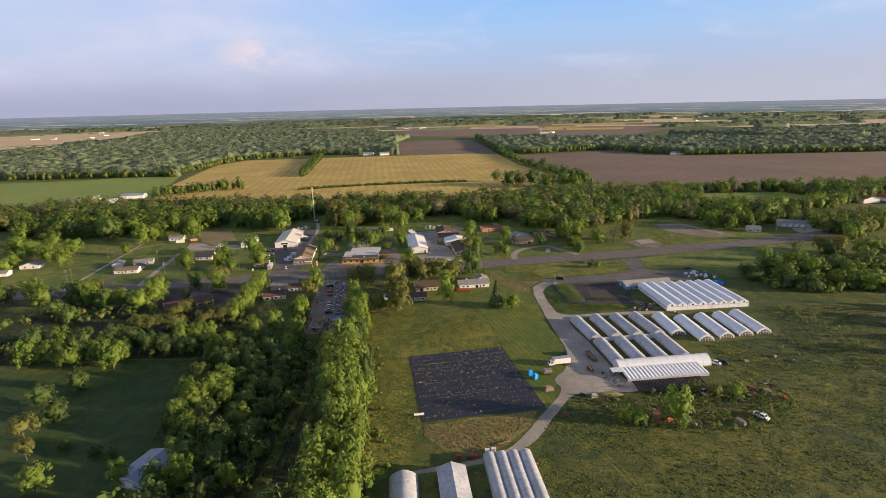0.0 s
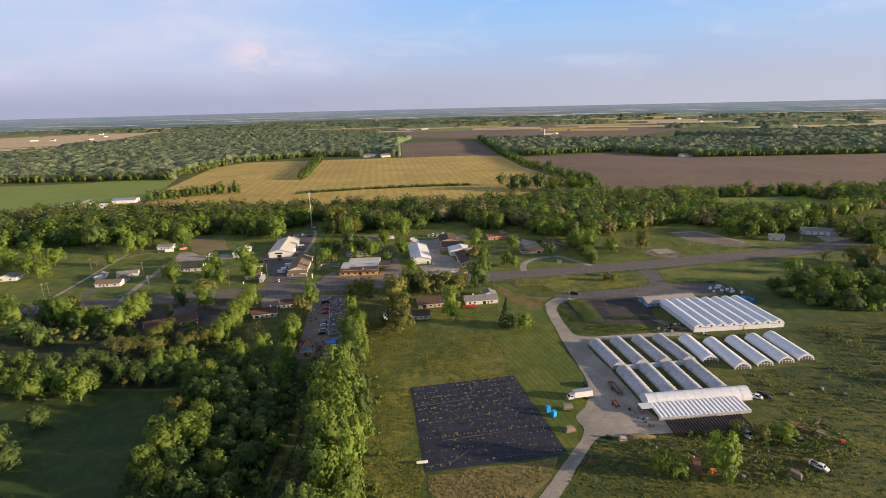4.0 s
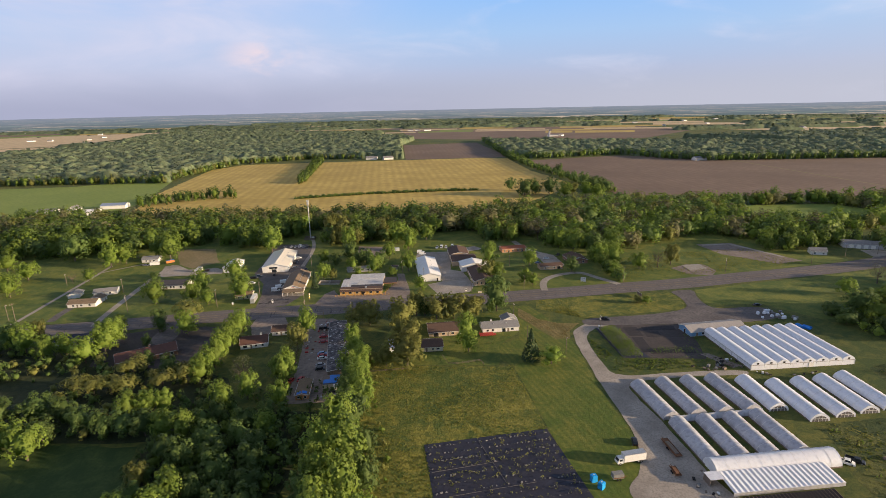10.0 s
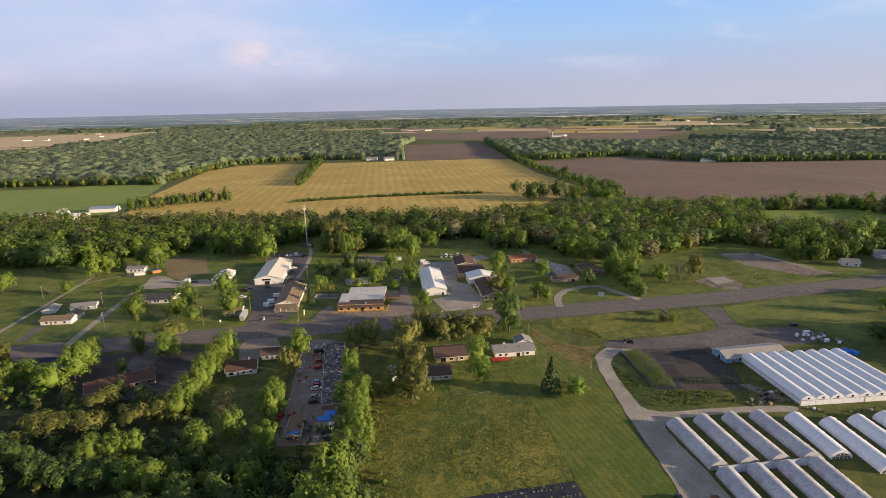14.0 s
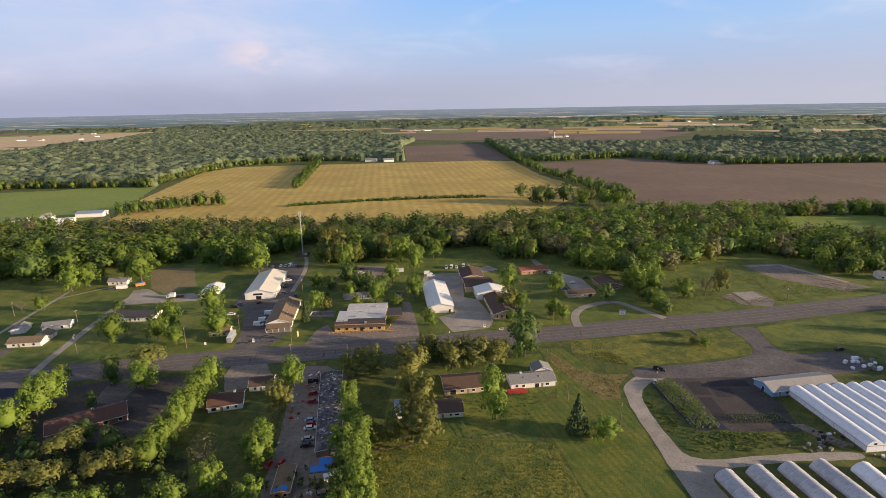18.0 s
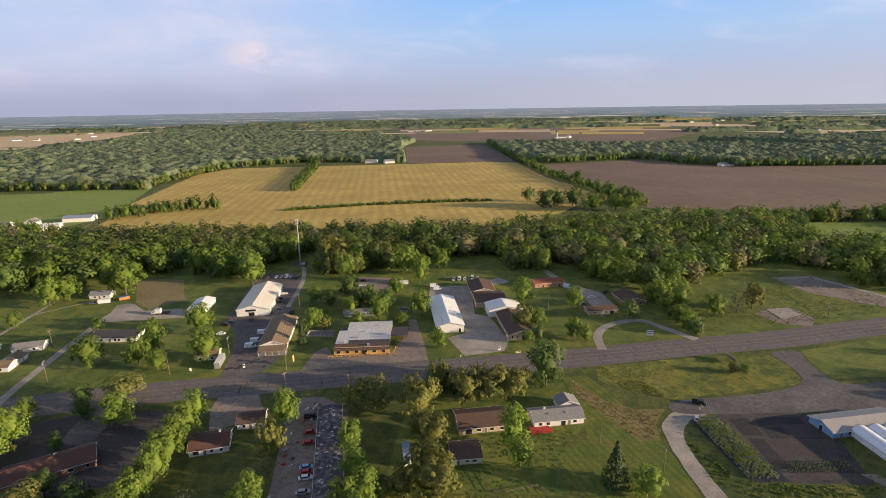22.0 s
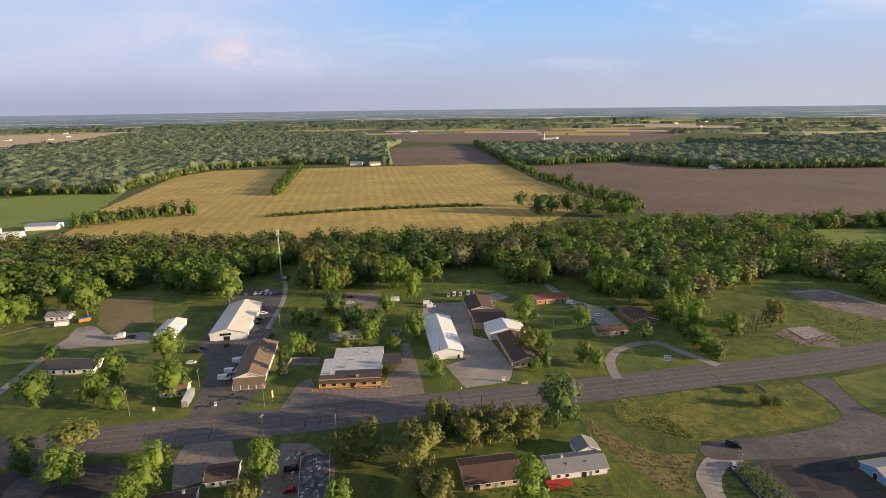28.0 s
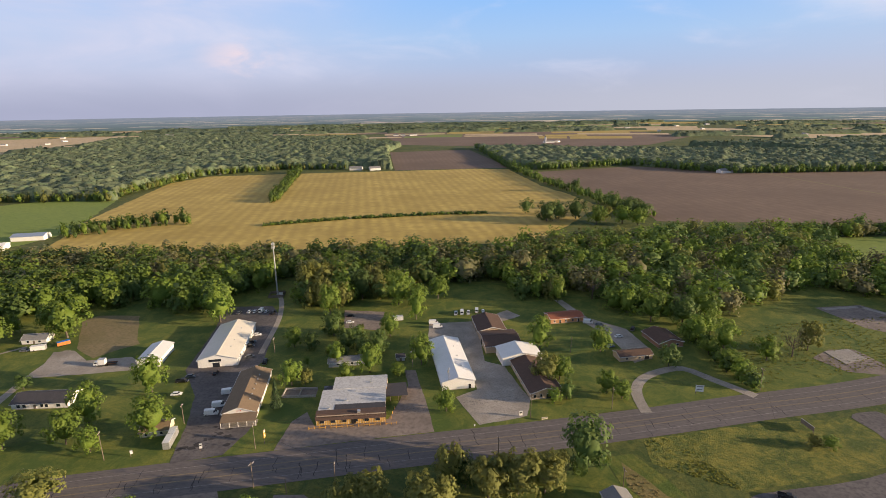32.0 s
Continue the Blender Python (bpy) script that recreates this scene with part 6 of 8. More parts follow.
house("pole_barn", "small barn with a blue-grey metal roof on a lawn", "barn", (-111.5, 149.5), 12.5, 15.5, -18, 3.0, 4.6, WALL_GREY, ROOF_BLUEGREY, "y", doors="S:0:3:2.6:m")
house("grey_barn", "long grey metal building with white doors", "building", (318, 497), 29, 13, -20, 3.6, 5.6, WALL_GREY, ROOF_GREY, "x", doors="S:-9:3:3:m S:-4:3:3:m S:1:3:3:m S:6:3:3:m")
house("white_farmhouse", "white house beside the highway's eastern end", "house", (279, 478), 11, 8, -15, 3.0, 5.2, WALL_WHITE, ROOF_GREY, "x", windows="S:-3:0.9:1.2:1.1 S:3:0.9:1.2:1.1")
house("red_roof_barn", "long white barn with a red metal roof", "barn", (470, 666), 68, 20, -84, 4.5, 7.4, WHITE_METAL, ROOF_RED, "x", doors="S:-18:4:3.6:m S:-8:4:3.6:m S:8:4:3.6:m")
house("red_roof_barn", "white barn with a red metal roof behind the longer one", "barn", (508, 628), 40, 16, -84, 4.0, 6.4, WHITE_METAL, ROOF_RED, "x")
house("white_barn", "white farm barn at the crop field's edge", "barn", (-516, 708), 20, 14, 8, 4.5, 7.0, WALL_WHITE, ROOF_GREY, "x")
house("white_barn", "tall white farm barn with a gabled front", "barn", (-486, 722), 10, 14, 8, 4.5, 8.0, WALL_WHITE, ROOF_GREY, "y")
house("white_barn", "long white metal barn at the crop field's edge", "barn", (-462, 694), 28, 18, 20, 4.5, 6.6, WHITE_METAL, WHITE_METAL, "x")
house("white_barn", "white metal barn behind the long one", "barn", (-458, 742), 30, 16, 10, 4.5, 6.6, WHITE_METAL, ROOF_BLUEGREY, "x")

# ---- plant nursery ----
def hoop(w, h, n=12, power=1.0):
    """The outline of a hoop house: from its left foot over the top to its right."""
    return [(-w / 2 * math.cos(math.pi * i / n), h * (0.8 * math.sin(math.pi * i / n) ** power + 0.2 * (1 - abs(math.cos(math.pi * i / n))))) for i in range(n + 1)]


def sheet(profile, a, b, ribs, sag, seed):
    """Film over hoops along y, sagging a little between them."""
    rng = random.Random(seed)
    ys = np.linspace(a, b, ribs * 2 + 1)
    g = Geo()
    rows = []
    for i, y in enumerate(ys):
        s = 1.0 - (sag if i % 2 else 0.0) * rng.uniform(0.6, 1.4)
        rows.append([(u * s, y, w * s) for u, w in profile])
    n = len(profile)
    g.add([p for r in rows for p in r], [(i * n + j, i * n + j + 1, (i + 1) * n + j + 1, (i + 1) * n + j) for i in range(len(ys) - 1) for j in range(n - 1)])
    return g


END_GREY = mat("open_end_shade", (0.1, 0.09, 0.085), (0.2, 0.18, 0.165), 0.5, 2.0, (0.05, 0.045, 0.042), bump=0.3)


def tunnel(label, x, y, rz, w, h, length, film, ribs=12, seed=1, open_end=True, power=0.8, group="hoop houses"):
    """A hoop house with its foot at the middle of its near end: film, hoops, end walls, base boards."""
    root = thing("hoop_house", label, "greenhouse", x, y, 0, rz, group)
    prof = hoop(w, h, 12, power)
    part("film", sheet(prof, 0, length, ribs, 0.018, seed), film, root, smooth=True)
    hp = hoop(w + 0.08, h + 0.04, 12, power)
    for i in range(0, ribs + 1, 2):
        yy = length * i / ribs
        g = Geo()
        for p, q in zip(hp, hp[1:]):
            g.add([(p[0], yy - 0.05, p[1]), (p[0], yy + 0.05, p[1]), (q[0], yy + 0.05, q[1]), (q[0], yy - 0.05, q[1])], [(0, 1, 2, 3)])
            g.add([(p[0] * 0.985, yy - 0.05, p[1] * 0.985), (p[0], yy - 0.05, p[1]), (q[0], yy - 0.05, q[1]), (q[0] * 0.985, yy - 0.05, q[1] * 0.985)], [(0, 1, 2, 3)])
        part("hoop", g, WHITE_METAL, root)
    for s in (-1, 1):
        u0, u1 = sorted((s * w / 2, s * (w / 2 + 0.12)))
        part("base_board", Geo().box(u0, u1, 0, length, 0, 0.45), WOOD, root)
    for yy in (0.0, length):
        pts = [(u * 0.985, yy, z * 0.985) for u, z in prof]
        part("end_wall", Geo().add(pts, [tuple(range(len(pts)))]), film, root)
        if open_end and yy == 0.0:
            arch = hoop(w * 0.82, h * 0.7, 12, power)
            # open end drawn as a grey sheet, the inside's shade in its colour
            part("doorway", Geo().add([(u, -0.05, z) for u, z in arch], [tuple(range(len(arch)))]), END_GREY, root)
            for u in (-2.2, -0.75, 0.75, 2.2):
                part("end_post", Geo().box(u - 0.06, u + 0.06, -0.14, -0.06, 0, h * 0.62 if abs(u) < 1 else h * 0.5), WHITE_METAL, root)
            part("end_rail", Geo().box(-w * 0.4, w * 0.4, -0.14, -0.06, h * 0.34, h * 0.34 + 0.1), WHITE_METAL, root)
    return root


# gutter-linked range of eight bays
def glass_range(x, y, rz, bays, bay, eave, top, length, film, label):
    root = thing("greenhouse_range", label, "greenhouse", x, y, 0, rz)
    for i in range(bays):
        c = (i + 0.5) * bay
        arch = [(u, eave + z) for u, z in hoop(bay - 0.12, top - eave, 10, 0.85)]
        g = sheet(arch, 0, length, 12, 0.0, i)
        g.v = [(px + c, py, pz + (0.0 if k % 3 else 0.015)) for k, (px, py, pz) in enumerate(g.v)]
        part("bay_film", g, film, root, smooth=True)
        for yy in (-0.02, length + 0.02):
            e = [(u + c, yy, z) for u, z in arch] + [(c + bay / 2, yy, 0), (c - bay / 2, yy, 0)]
            part("bay_end", Geo().add(e, [tuple(range(len(e)))]), film, root)
        part("end_vent", Geo().box(c - 0.5, c + 0.5, -0.1, 0.0, eave + 0.3, eave + 1.1), DARK, root)
        part("end_rail", Geo().box(c - bay / 2 + 0.1, c + bay / 2 - 0.1, -0.12, -0.03, eave - 0.12, eave + 0.02), WOOD, root)
    for i in range(bays + 1):
        part("gutter", Geo().box(i * bay - 0.15, i * bay + 0.15, -0.2, length + 0.2, eave - 0.1, eave + 0.06), STEEL, root)
    for s in (0, bays * bay):
        part("side_wall", Geo().box(s - 0.05, s + 0.05, 0, length, 0.5, eave - 0.1), film, root)
        part("base_board", Geo().box(s - 0.1, s + 0.1, 0, length, 0, 0.5), WOOD, root)
        for j in range(9):
            yy = length * j / 8
            part("post", Geo().box(s - 0.13, s + 0.13, yy - 0.06, yy + 0.06, 0, eave), STEEL, root)
    part("doorway", Geo().box(4.4 * bay, 4.4 * bay + 2.4, -0.16, 0.0, 0, 2.2), WALL_WHITE, root)
    return root


glass_range(128.6, 291.2, 5.2, 8, 6.35, 2.5, 4.5, 39, POLY_WHITE, "white film-covered greenhouse of eight joined arched bays")
for i, (bx, by) in enumerate([(77.0, 253.0), (88.4, 255.2), (99.8, 256.4), (111.2, 257.6)]):
    tunnel("dull white hoop house of the upper row", bx, by, 9.3, 7.4, 3.4, 26.5, POLY_DULL, 12, 10 + i, False)
for i, (bx, by) in enumerate([(80.6, 226.0), (91.4, 227.6), (102.4, 229.0), (113.4, 230.6)]):
    tunnel("dull white hoop house of the lower row", bx, by, 6.3, 7.2, 3.4, 24.6, POLY_DULL, 12, 20 + i, False)
for i, (bx, by, ln) in enumerate([(121.4, 257.8, 24), (132.6, 250.2, 28), (144.4, 252.8, 27), (155.6, 255.2, 26.5), (166.2, 257.4, 26.5)]):
    tunnel("bright white hoop house with an open doorway", bx, by, 3.5, 8.0, 3.6, ln, POLY_WHITE, 12, 30 + i, True)
tunnel("low white passage linking the hoop houses", 113.6, 256.2, 97.0, 2.6, 2.4, 38, POLY_DULL, 14, 40, False)
long_house = tunnel("long white potting house across the row ends", 121.6, 227.8, 96.5, 8.6, 4.4, 44.5, POLY_WHITE, 22, 50, False, 0.7)


SLAT = mat("dark_slats", (0.028, 0.025, 0.025), (0.05, 0.043, 0.04), 0.5, 3.0, (0.018, 0.016, 0.016), bump=0.2)


def lean_to():
    """A pleated white lean-to roof on posts, and the bare slatted frames beyond it."""
    root = thing("lean_to", "white pleated lean-to roof against the potting house", "greenhouse", 78.6, 209.8, 0, 6.5)
    n, w, d = 21, 38.0, 9.2
    for i in range(n):
        a, b = w * i / n, w * (i + 1) / n
        m = (a + b) / 2
        part("roof_pleat", Geo().add([(a, 0, 1.7), (m, 0, 1.88), (b, 0, 1.7), (a, d, 2.5), (m, d, 2.67), (b, d, 2.5)], [(0, 1, 4, 3), (1, 2, 5, 4), (0, 2, 1)]), POLY_WHITE, root)
        if i % 3 == 0:
            part("post", Geo().tube((a, 0.1, 0), (a, 0.1, 1.75), 0.06, 0.06), STEEL, root)
    part("curtain", Geo().box(0, w, -0.03, 0.03, 0.4, 1.7), POLY_DULL, root)
    part("porch_roof", Geo().box(-4.5, 0.3, 5.5, 9.5, 2.6, 2.72), POLY_WHITE, root)
    part("porch_wall", Geo().box(-4.4, -4.2, 5.6, 9.4, 0, 2.6), WOOD, root)
    fr = thing("slatted_frame", "dark slatted shade roof sloping from the potting house", "frame", 80.5, 199.5, 0, 6.5)
    for i in range(25):
        x = 31.0 * i / 25
        part("shade_panel", Geo().add([(x, 0.6, 1.15), (x + 0.9, 0.6, 1.32), (x + 0.9, 8.0, 2.15), (x, 8.0, 1.98), (x, 0.6, 1.2), (x + 0.9, 0.6, 1.37), (x + 0.9, 8.0, 2.2), (x, 8.0, 2.03)],
                                      [(4, 5, 6, 7), (3, 2, 1, 0), (0, 1, 5, 4), (1, 2, 6, 5), (2, 3, 7, 6), (3, 0, 4, 7)]), SLAT, fr)
        part("rafter", Geo().tube((x + 1.05, 0.4, 1.3), (x + 1.05, 8.1, 2.15), 0.07, 0.07, 4), WOOD, fr)
        if i % 3 == 0:
            part("post", Geo().tube((x, 0.7, 0), (x, 0.7, 1.2), 0.06, 0.06, 5), WOOD, fr)


lean_to()
tunnel("grey film-covered house with a rounded roof beside the drive", -12.5, 114, 5.0, 9.6, 3.9, 36, POLY_DULL, 16, 60, False, 0.8, "lower greenhouses")
house("gabled_greenhouse", "pale blue-grey gabled greenhouse", "greenhouse", (-0.8, 117), 9.4, 36, 6, 2.2, 4.0, POLY_DULL, POLY_DULL, "y", over=0.1, gables=False)
glass_range(15.0, 121, 5.5, 4, 4.2, 2.3, 3.8, 38, POLY_DULL, "dull grey film greenhouse of four joined bays")

PIPE_GREY = mat("dusty_pipe", (0.13, 0.125, 0.12), (0.19, 0.18, 0.17), 0.5, 2.0, (0.09, 0.085, 0.085), bump=0.1)
# black weed cloth with rows of pots
cloth = Geo()
NX, NY = 30, 30
c00, c10, c11, c01 = [np.array(p) for p in ((-11.2, 182.7), (39.4, 191.3), (27.2, 248.0), (-19.5, 239.0))]


def on_cloth(u, v):
    return (1 - u) * (1 - v) * c00 + u * (1 - v) * c10 + u * v * c11 + (1 - u) * v * c01


_r = random.Random(4)
cloth.add([(*on_cloth(i / NX, j / NY), 0.07 + (0.06 * _r.random() if 0 < i < NX and 0 < j < NY else 0)) for j in range(NY + 1) for i in range(NX + 1)],
          [(j * (NX + 1) + i, j * (NX + 1) + i + 1, (j + 1) * (NX + 1) + i + 1, (j + 1) * (NX + 1) + i) for j in range(NY) for i in range(NX)])
sheet_ob = tagged(new("weed_cloth", mesh_of("weed_cloth", cloth, MAT_BLACK)), "black weed cloth covering a plant standing ground", "weed cloth", "", "structure")
POT_PALE = mat("pale_pot", (0.17, 0.165, 0.16), (0.3, 0.29, 0.27), 1, 3, bump=0)
tufts = []
pot_mesh = Geo().tube((0, 0, 0), (0, 0, 0.5), 0.34, 0.42, 8)
pot_data = mesh_of("plant_pot", pot_mesh, POT_PALE)
block_data = mesh_of("pot_tray", Geo().box(-0.8, 0.8, -0.45, 0.45, 0, 0.32).box(-0.7, -0.1, -0.35, 0.35, 0.32, 0.45).box(0.1, 0.7, -0.35, 0.35, 0.32, 0.45), POT_PALE)
count = 0
for row in range(14):
    v = 0.04 + 0.92 * row / 13
    for k in range(34):
        u = 0.03 + 0.94 * (k + _r.uniform(-0.15, 0.15)) / 33
        if _r.random() < (0.62 if row in (0, 2, 4, 7, 9, 11, 12, 13) else 0.3):
            px, py = on_cloth(u, v + _r.uniform(-0.006, 0.006))
            big = _r.random() < 0.3 and row > 6
            ob = new("pot_tray" if big else "plant_pot", block_data if big else pot_data)
            ob.matrix_world = pose(px, py, 0.1, 0, 0, _r.uniform(0, 90)) @ Matrix.Diagonal((*[_r.uniform(0.4, 0.62)] * 3, 1))
            tagged(ob, "pale tray of young plants on black cloth" if big else "pale plant pot on black cloth", "pot tray" if big else "plant pot", "pots on the weed cloth")
            count += 1
        if (row in (8, 9, 10, 11) and _r.random() < 0.95) or _r.random() < 0.42:
            px, py = on_cloth(u + _r.uniform(-0.02, 0.02), v + _r.gauss(0.0, 0.011))
            s = _r.uniform(0.7, 1.9)
            tufts.append(leaf_cloud(900 + k, 10, 0.2, lobes=4) * (s, s, s * 0.7) + (px, py, 0.08))
tagged(new("weed_tufts", cards_mesh("weed_tufts", np.concatenate(tufts), LEAF[1])), "green weeds growing through the black cloth", "weeds", "", "stuff")
for k, (u0, v0, u1, v1) in enumerate([(0.42, 0.98, 0.5, 0.55), (0.02, 0.72, 0.5, 0.74), (0.1, 0.5, 0.7, 0.52), (0.15, 0.28, 0.62, 0.3), (0.4, 0.2, 0.2, 0.06)]):
    a, b = on_cloth(u0, v0), on_cloth(u1, v1)
    root = thing("irrigation_pipe", "grey irrigation pipe lying across the black cloth", "pipe", a[0], a[1], 0.2)
    part("pipe", Geo().tube((0, 0, 0), (*(b - a), 0), 0.055, 0.055, 6), PIPE_GREY, root)

CLOTH_DUST = mat("dusty_cloth", (0.06, 0.056, 0.062), (0.1, 0.092, 0.09), 0.3, 1.6, (0.03, 0.03, 0.036), bump=0.2)
seams = Geo()
for row in range(14):
    v = 0.04 + 0.92 * row / 13
    for k in range(40):
        if _r.random() < 0.8:
            w = _r.uniform(0.0012, 0.0035)
            u, e = (k + _r.random() * 0.3) / 40, (k + _r.uniform(0.6, 1.0)) / 40
            o = v + _r.uniform(-0.004, 0.004)
            seams.add([(*on_cloth(a, b), 0.15) for a, b in ((u, o - w), (e, o - w), (e, o + w), (u, o + w))], [(0, 1, 2, 3)])
structure("cloth_seams", seams, CLOTH_DUST, "dusty seams and drip lines along the black cloth", "weed cloth", kind="stuff")

# potted shrubs in blocks north of the hoop houses
paving("bed_shrubs", [(70.6, 343), (84.5, 343.5), (88, 318), (88.5, 305.5), (75, 305.5)], MAT_BLACK, "black ground under the potted shrubs", 0.036)
shrubs, shrub_pots = [], Geo()
for row in range(9):
    for k in range(40):
        if _r.random() < 0.86:
            s = k / 39
            px, py = 72.5 + row * 1.15 + 3.0 * s + _r.uniform(-0.3, 0.3), 341.5 - 34 * s + _r.uniform(-0.3, 0.3)
            h = _r.uniform(1.0, 2.0)
            shrubs.append(leaf_cloud(k, 16, 0.2, lobes=4) * (h * 0.72, h * 0.72, h) + (px, py, 0.25))
            shrub_pots.box(px - 0.26, px + 0.26, py - 0.26, py + 0.26, 0.04, 0.42)
tagged(new("shrub_pots", mesh_of("shrub_pots", shrub_pots, POT_PALE)), "pale pots of the shrubs beside the drive", "plant pots", "", "stuff")
tagged(new("potted_shrubs", cards_mesh("potted_shrubs", np.concatenate(shrubs), LEAF[0])), "rows of potted shrubs standing beside the drive", "potted shrubs", "", "stuff")
shrubs = []
for row in range(4):
    for k in range(16):
        px, py, h = 90.5 + k * 1.45 + _r.uniform(-0.2, 0.2), 310 + row * 1.5 + _r.uniform(-0.2, 0.2), _r.uniform(1.0, 1.9)
        shrubs.append(leaf_cloud(k, 16, 0.17, lobes=4) * (h * 0.55, h * 0.55, h) + (px, py, 0.05))
for k in range(150):
    px, py, h = _r.uniform(68, 122), _r.uniform(294, 306), _r.uniform(0.5, 1.4)
    if py > 294 + 0.25 * (px - 66):
        shrubs.append(leaf_cloud(k, 12, 0.2, lobes=4) * (h, h, h * 0.7) + (px, py, 0.0))
for k in range(170):
    px, py, h = _r.uniform(112, 126), _r.uniform(296, 332), _r.uniform(0.4, 1.0)
    shrubs.append(leaf_cloud(k, 10, 0.2, lobes=4) * (h, h, h) + (px, py, 0.0))
tagged(new("potted_conifers", cards_mesh("potted_conifers", np.concatenate(shrubs), LEAF[2])), "blocks of small dark shrubs and weeds between the beds", "potted shrubs", "", "stuff")

# ---- vehicles ----
PAINTS = {name: mat("paint_" + name, c, tuple(min(1, 1.08 * v) for v in c), 0.6, 3, tuple(0.85 * v for v in c), rough=0.28, bump=0.0, spec=0.5)
          for name, c in {"white": (0.72, 0.72, 0.7), "silver": (0.42, 0.43, 0.45), "black": (0.02, 0.02, 0.023), "red": (0.4, 0.025, 0.025), "blue": (0.05, 0.1, 0.24), "grey": (0.14, 0.145, 0.15), "tan": (0.33, 0.27, 0.19), "green": (0.05, 0.13, 0.08), "skyblue": (0.25, 0.4, 0.6)}.items()}
LAMP_CLEAR = mat("lamp_clear", (0.6, 0.6, 0.58), (0.7, 0.7, 0.68), 1, 1, rough=0.1, bump=0)
LAMP_RED = mat("lamp_red", (0.3, 0.01, 0.01), (0.36, 0.02, 0.02), 1, 1, rough=0.15, bump=0)
TARP_BLUE = mat("blue_tarp", (0.02, 0.16, 0.55), (0.03, 0.22, 0.66), 0.8, 3, (0.015, 0.12, 0.42), rough=0.5, bump=0.4)
BIN_BLUE = mat("blue_plastic", (0.02, 0.3, 0.7), (0.03, 0.36, 0.78), 0.8, 3, rough=0.4, bump=0.1)
ORANGE = mat("orange_paint", (0.55, 0.18, 0.04), (0.62, 0.22, 0.06), 0.6, 3, rough=0.5, bump=0.1)
RED_WOOD = mat("red_painted_wood", (0.42, 0.05, 0.035), (0.5, 0.07, 0.05), 0.6, 4, rough=0.6, bump=0.2)
SHAPES = {"car": (4.7, 1.8, 0.85, 1.45, -1.5, 1.0), "suv": (4.8, 1.9, 1.05, 1.78, -2.2, 0.8), "pickup": (5.6, 2.0, 1.05, 1.85, -0.3, 1.35), "van": (5.6, 2.05, 1.15, 2.45, -2.7, 1.6)}
_cars = {}


def vehicle(kind, paint, x, y, rz, z=0.07, note="parked"):
    """A car whose nose points along its own x: hull, cabin, panes, bumpers, lamps, wheels with rims."""
    m = pose(x, y, z, 0, 0, rz)
    label = f"{paint} {dict(car='saloon car', suv='estate car', pickup='pickup truck', van='delivery van')[kind]}, {note}"
    if (kind, paint) in _cars:
        return tagged(copy_thing(_cars[kind, paint], m), label)
    ln, w, belt, top, back, front = SHAPES[kind]
    root = thing(dict(car="car", suv="estate_car", pickup="pickup_truck", van="van")[kind], label, "van" if kind == "van" else "pickup" if kind == "pickup" else "car", group="parked vehicles")
    body = PAINTS[paint]
    h, hw = ln / 2, w / 2
    hull = [(-h, 0.38), (-h + 0.1, 0.25), (h - 0.15, 0.25), (h, 0.45), (h - 0.08, belt * 0.82), (front + 0.55, belt), (back - 0.3, belt), (-h + 0.05, belt * 0.95)]
    part("hull", Geo().extrude(hull, "y", -hw, hw), body, root)
    a, b = (back - 0.35, front + 0.55) if kind != "van" else (back - 0.05, front + 0.75)
    t0, t1 = (back + 0.25, front - 0.2) if kind in ("car", "suv") else (back + 0.05, front - 0.1)
    i = 0.2 if kind != "van" else 0.1
    part("cabin", Geo().add([(a, -hw + 0.04, belt), (b, -hw + 0.04, belt), (b, hw - 0.04, belt), (a, hw - 0.04, belt), (t0, -hw + i, top), (t1, -hw + i, top), (t1, hw - i, top), (t0, hw - i, top)],
                            [(4, 5, 6, 7), (0, 1, 5, 4), (1, 2, 6, 5), (2, 3, 7, 6), (3, 0, 4, 7)]), body, root)

    def pane(name, p, q, lo, hi, side):
        """A pane on the cabin's side or end, a little proud."""
        f = lambda u, s: (p + (q - p) * u, s)
        k = lambda s: hw - 0.04 - (i - 0.04) * s + 0.012
        zz = lambda s: belt + (top - belt) * s
        return part(name, Geo().add([(p, side * k(lo), zz(lo)), (q, side * k(lo), zz(lo)), (q - 0.25, side * k(hi), zz(hi)), (p + 0.25, side * k(hi), zz(hi))], [(0, 1, 2, 3)]), GLASS, root)
    s0 = front - 0.6 if kind == "van" else a + 0.35
    for side in (-1, 1):
        pane("side_window", s0, b - 0.35, 0.12, 0.86, side)
    lean = lambda lo, hi, e0, e1, out: part("windscreen" if out > 0 else "rear_window", Geo().add(
        [(e0 + (e1 - e0) * s + 0.012 * out, sd * (hw - 0.14 - (i - 0.04) * s), belt + (top - belt) * s) for s, sd in ((lo, -1), (lo, 1), (hi, 1), (hi, -1))], [(0, 1, 2, 3)]), GLASS, root)
    lean(0.1, 0.9, b, t1, 1)
    lean(0.2, 0.85, a, t0, -1)
    if kind == "pickup":
        part("bed_floor", Geo().box(-h + 0.12, back - 0.4, -hw + 0.14, hw - 0.14, belt - 0.02, belt + 0.01), DARK, root)
        for sd in (-1, 1):
            u0, u1 = sorted((sd * hw, sd * (hw - 0.12)))
            part("bed_side", Geo().box(-h + 0.03, back - 0.3, u0, u1, belt - 0.02, belt + 0.28), body, root)
        part("tailgate", Geo().box(-h, -h + 0.1, -hw, hw, belt - 0.15, belt + 0.28), body, root)
    part("bumper", Geo().box(h - 0.12, h + 0.07, -hw + 0.05, hw - 0.05, 0.32, 0.52), STEEL if kind == "pickup" else body, root)
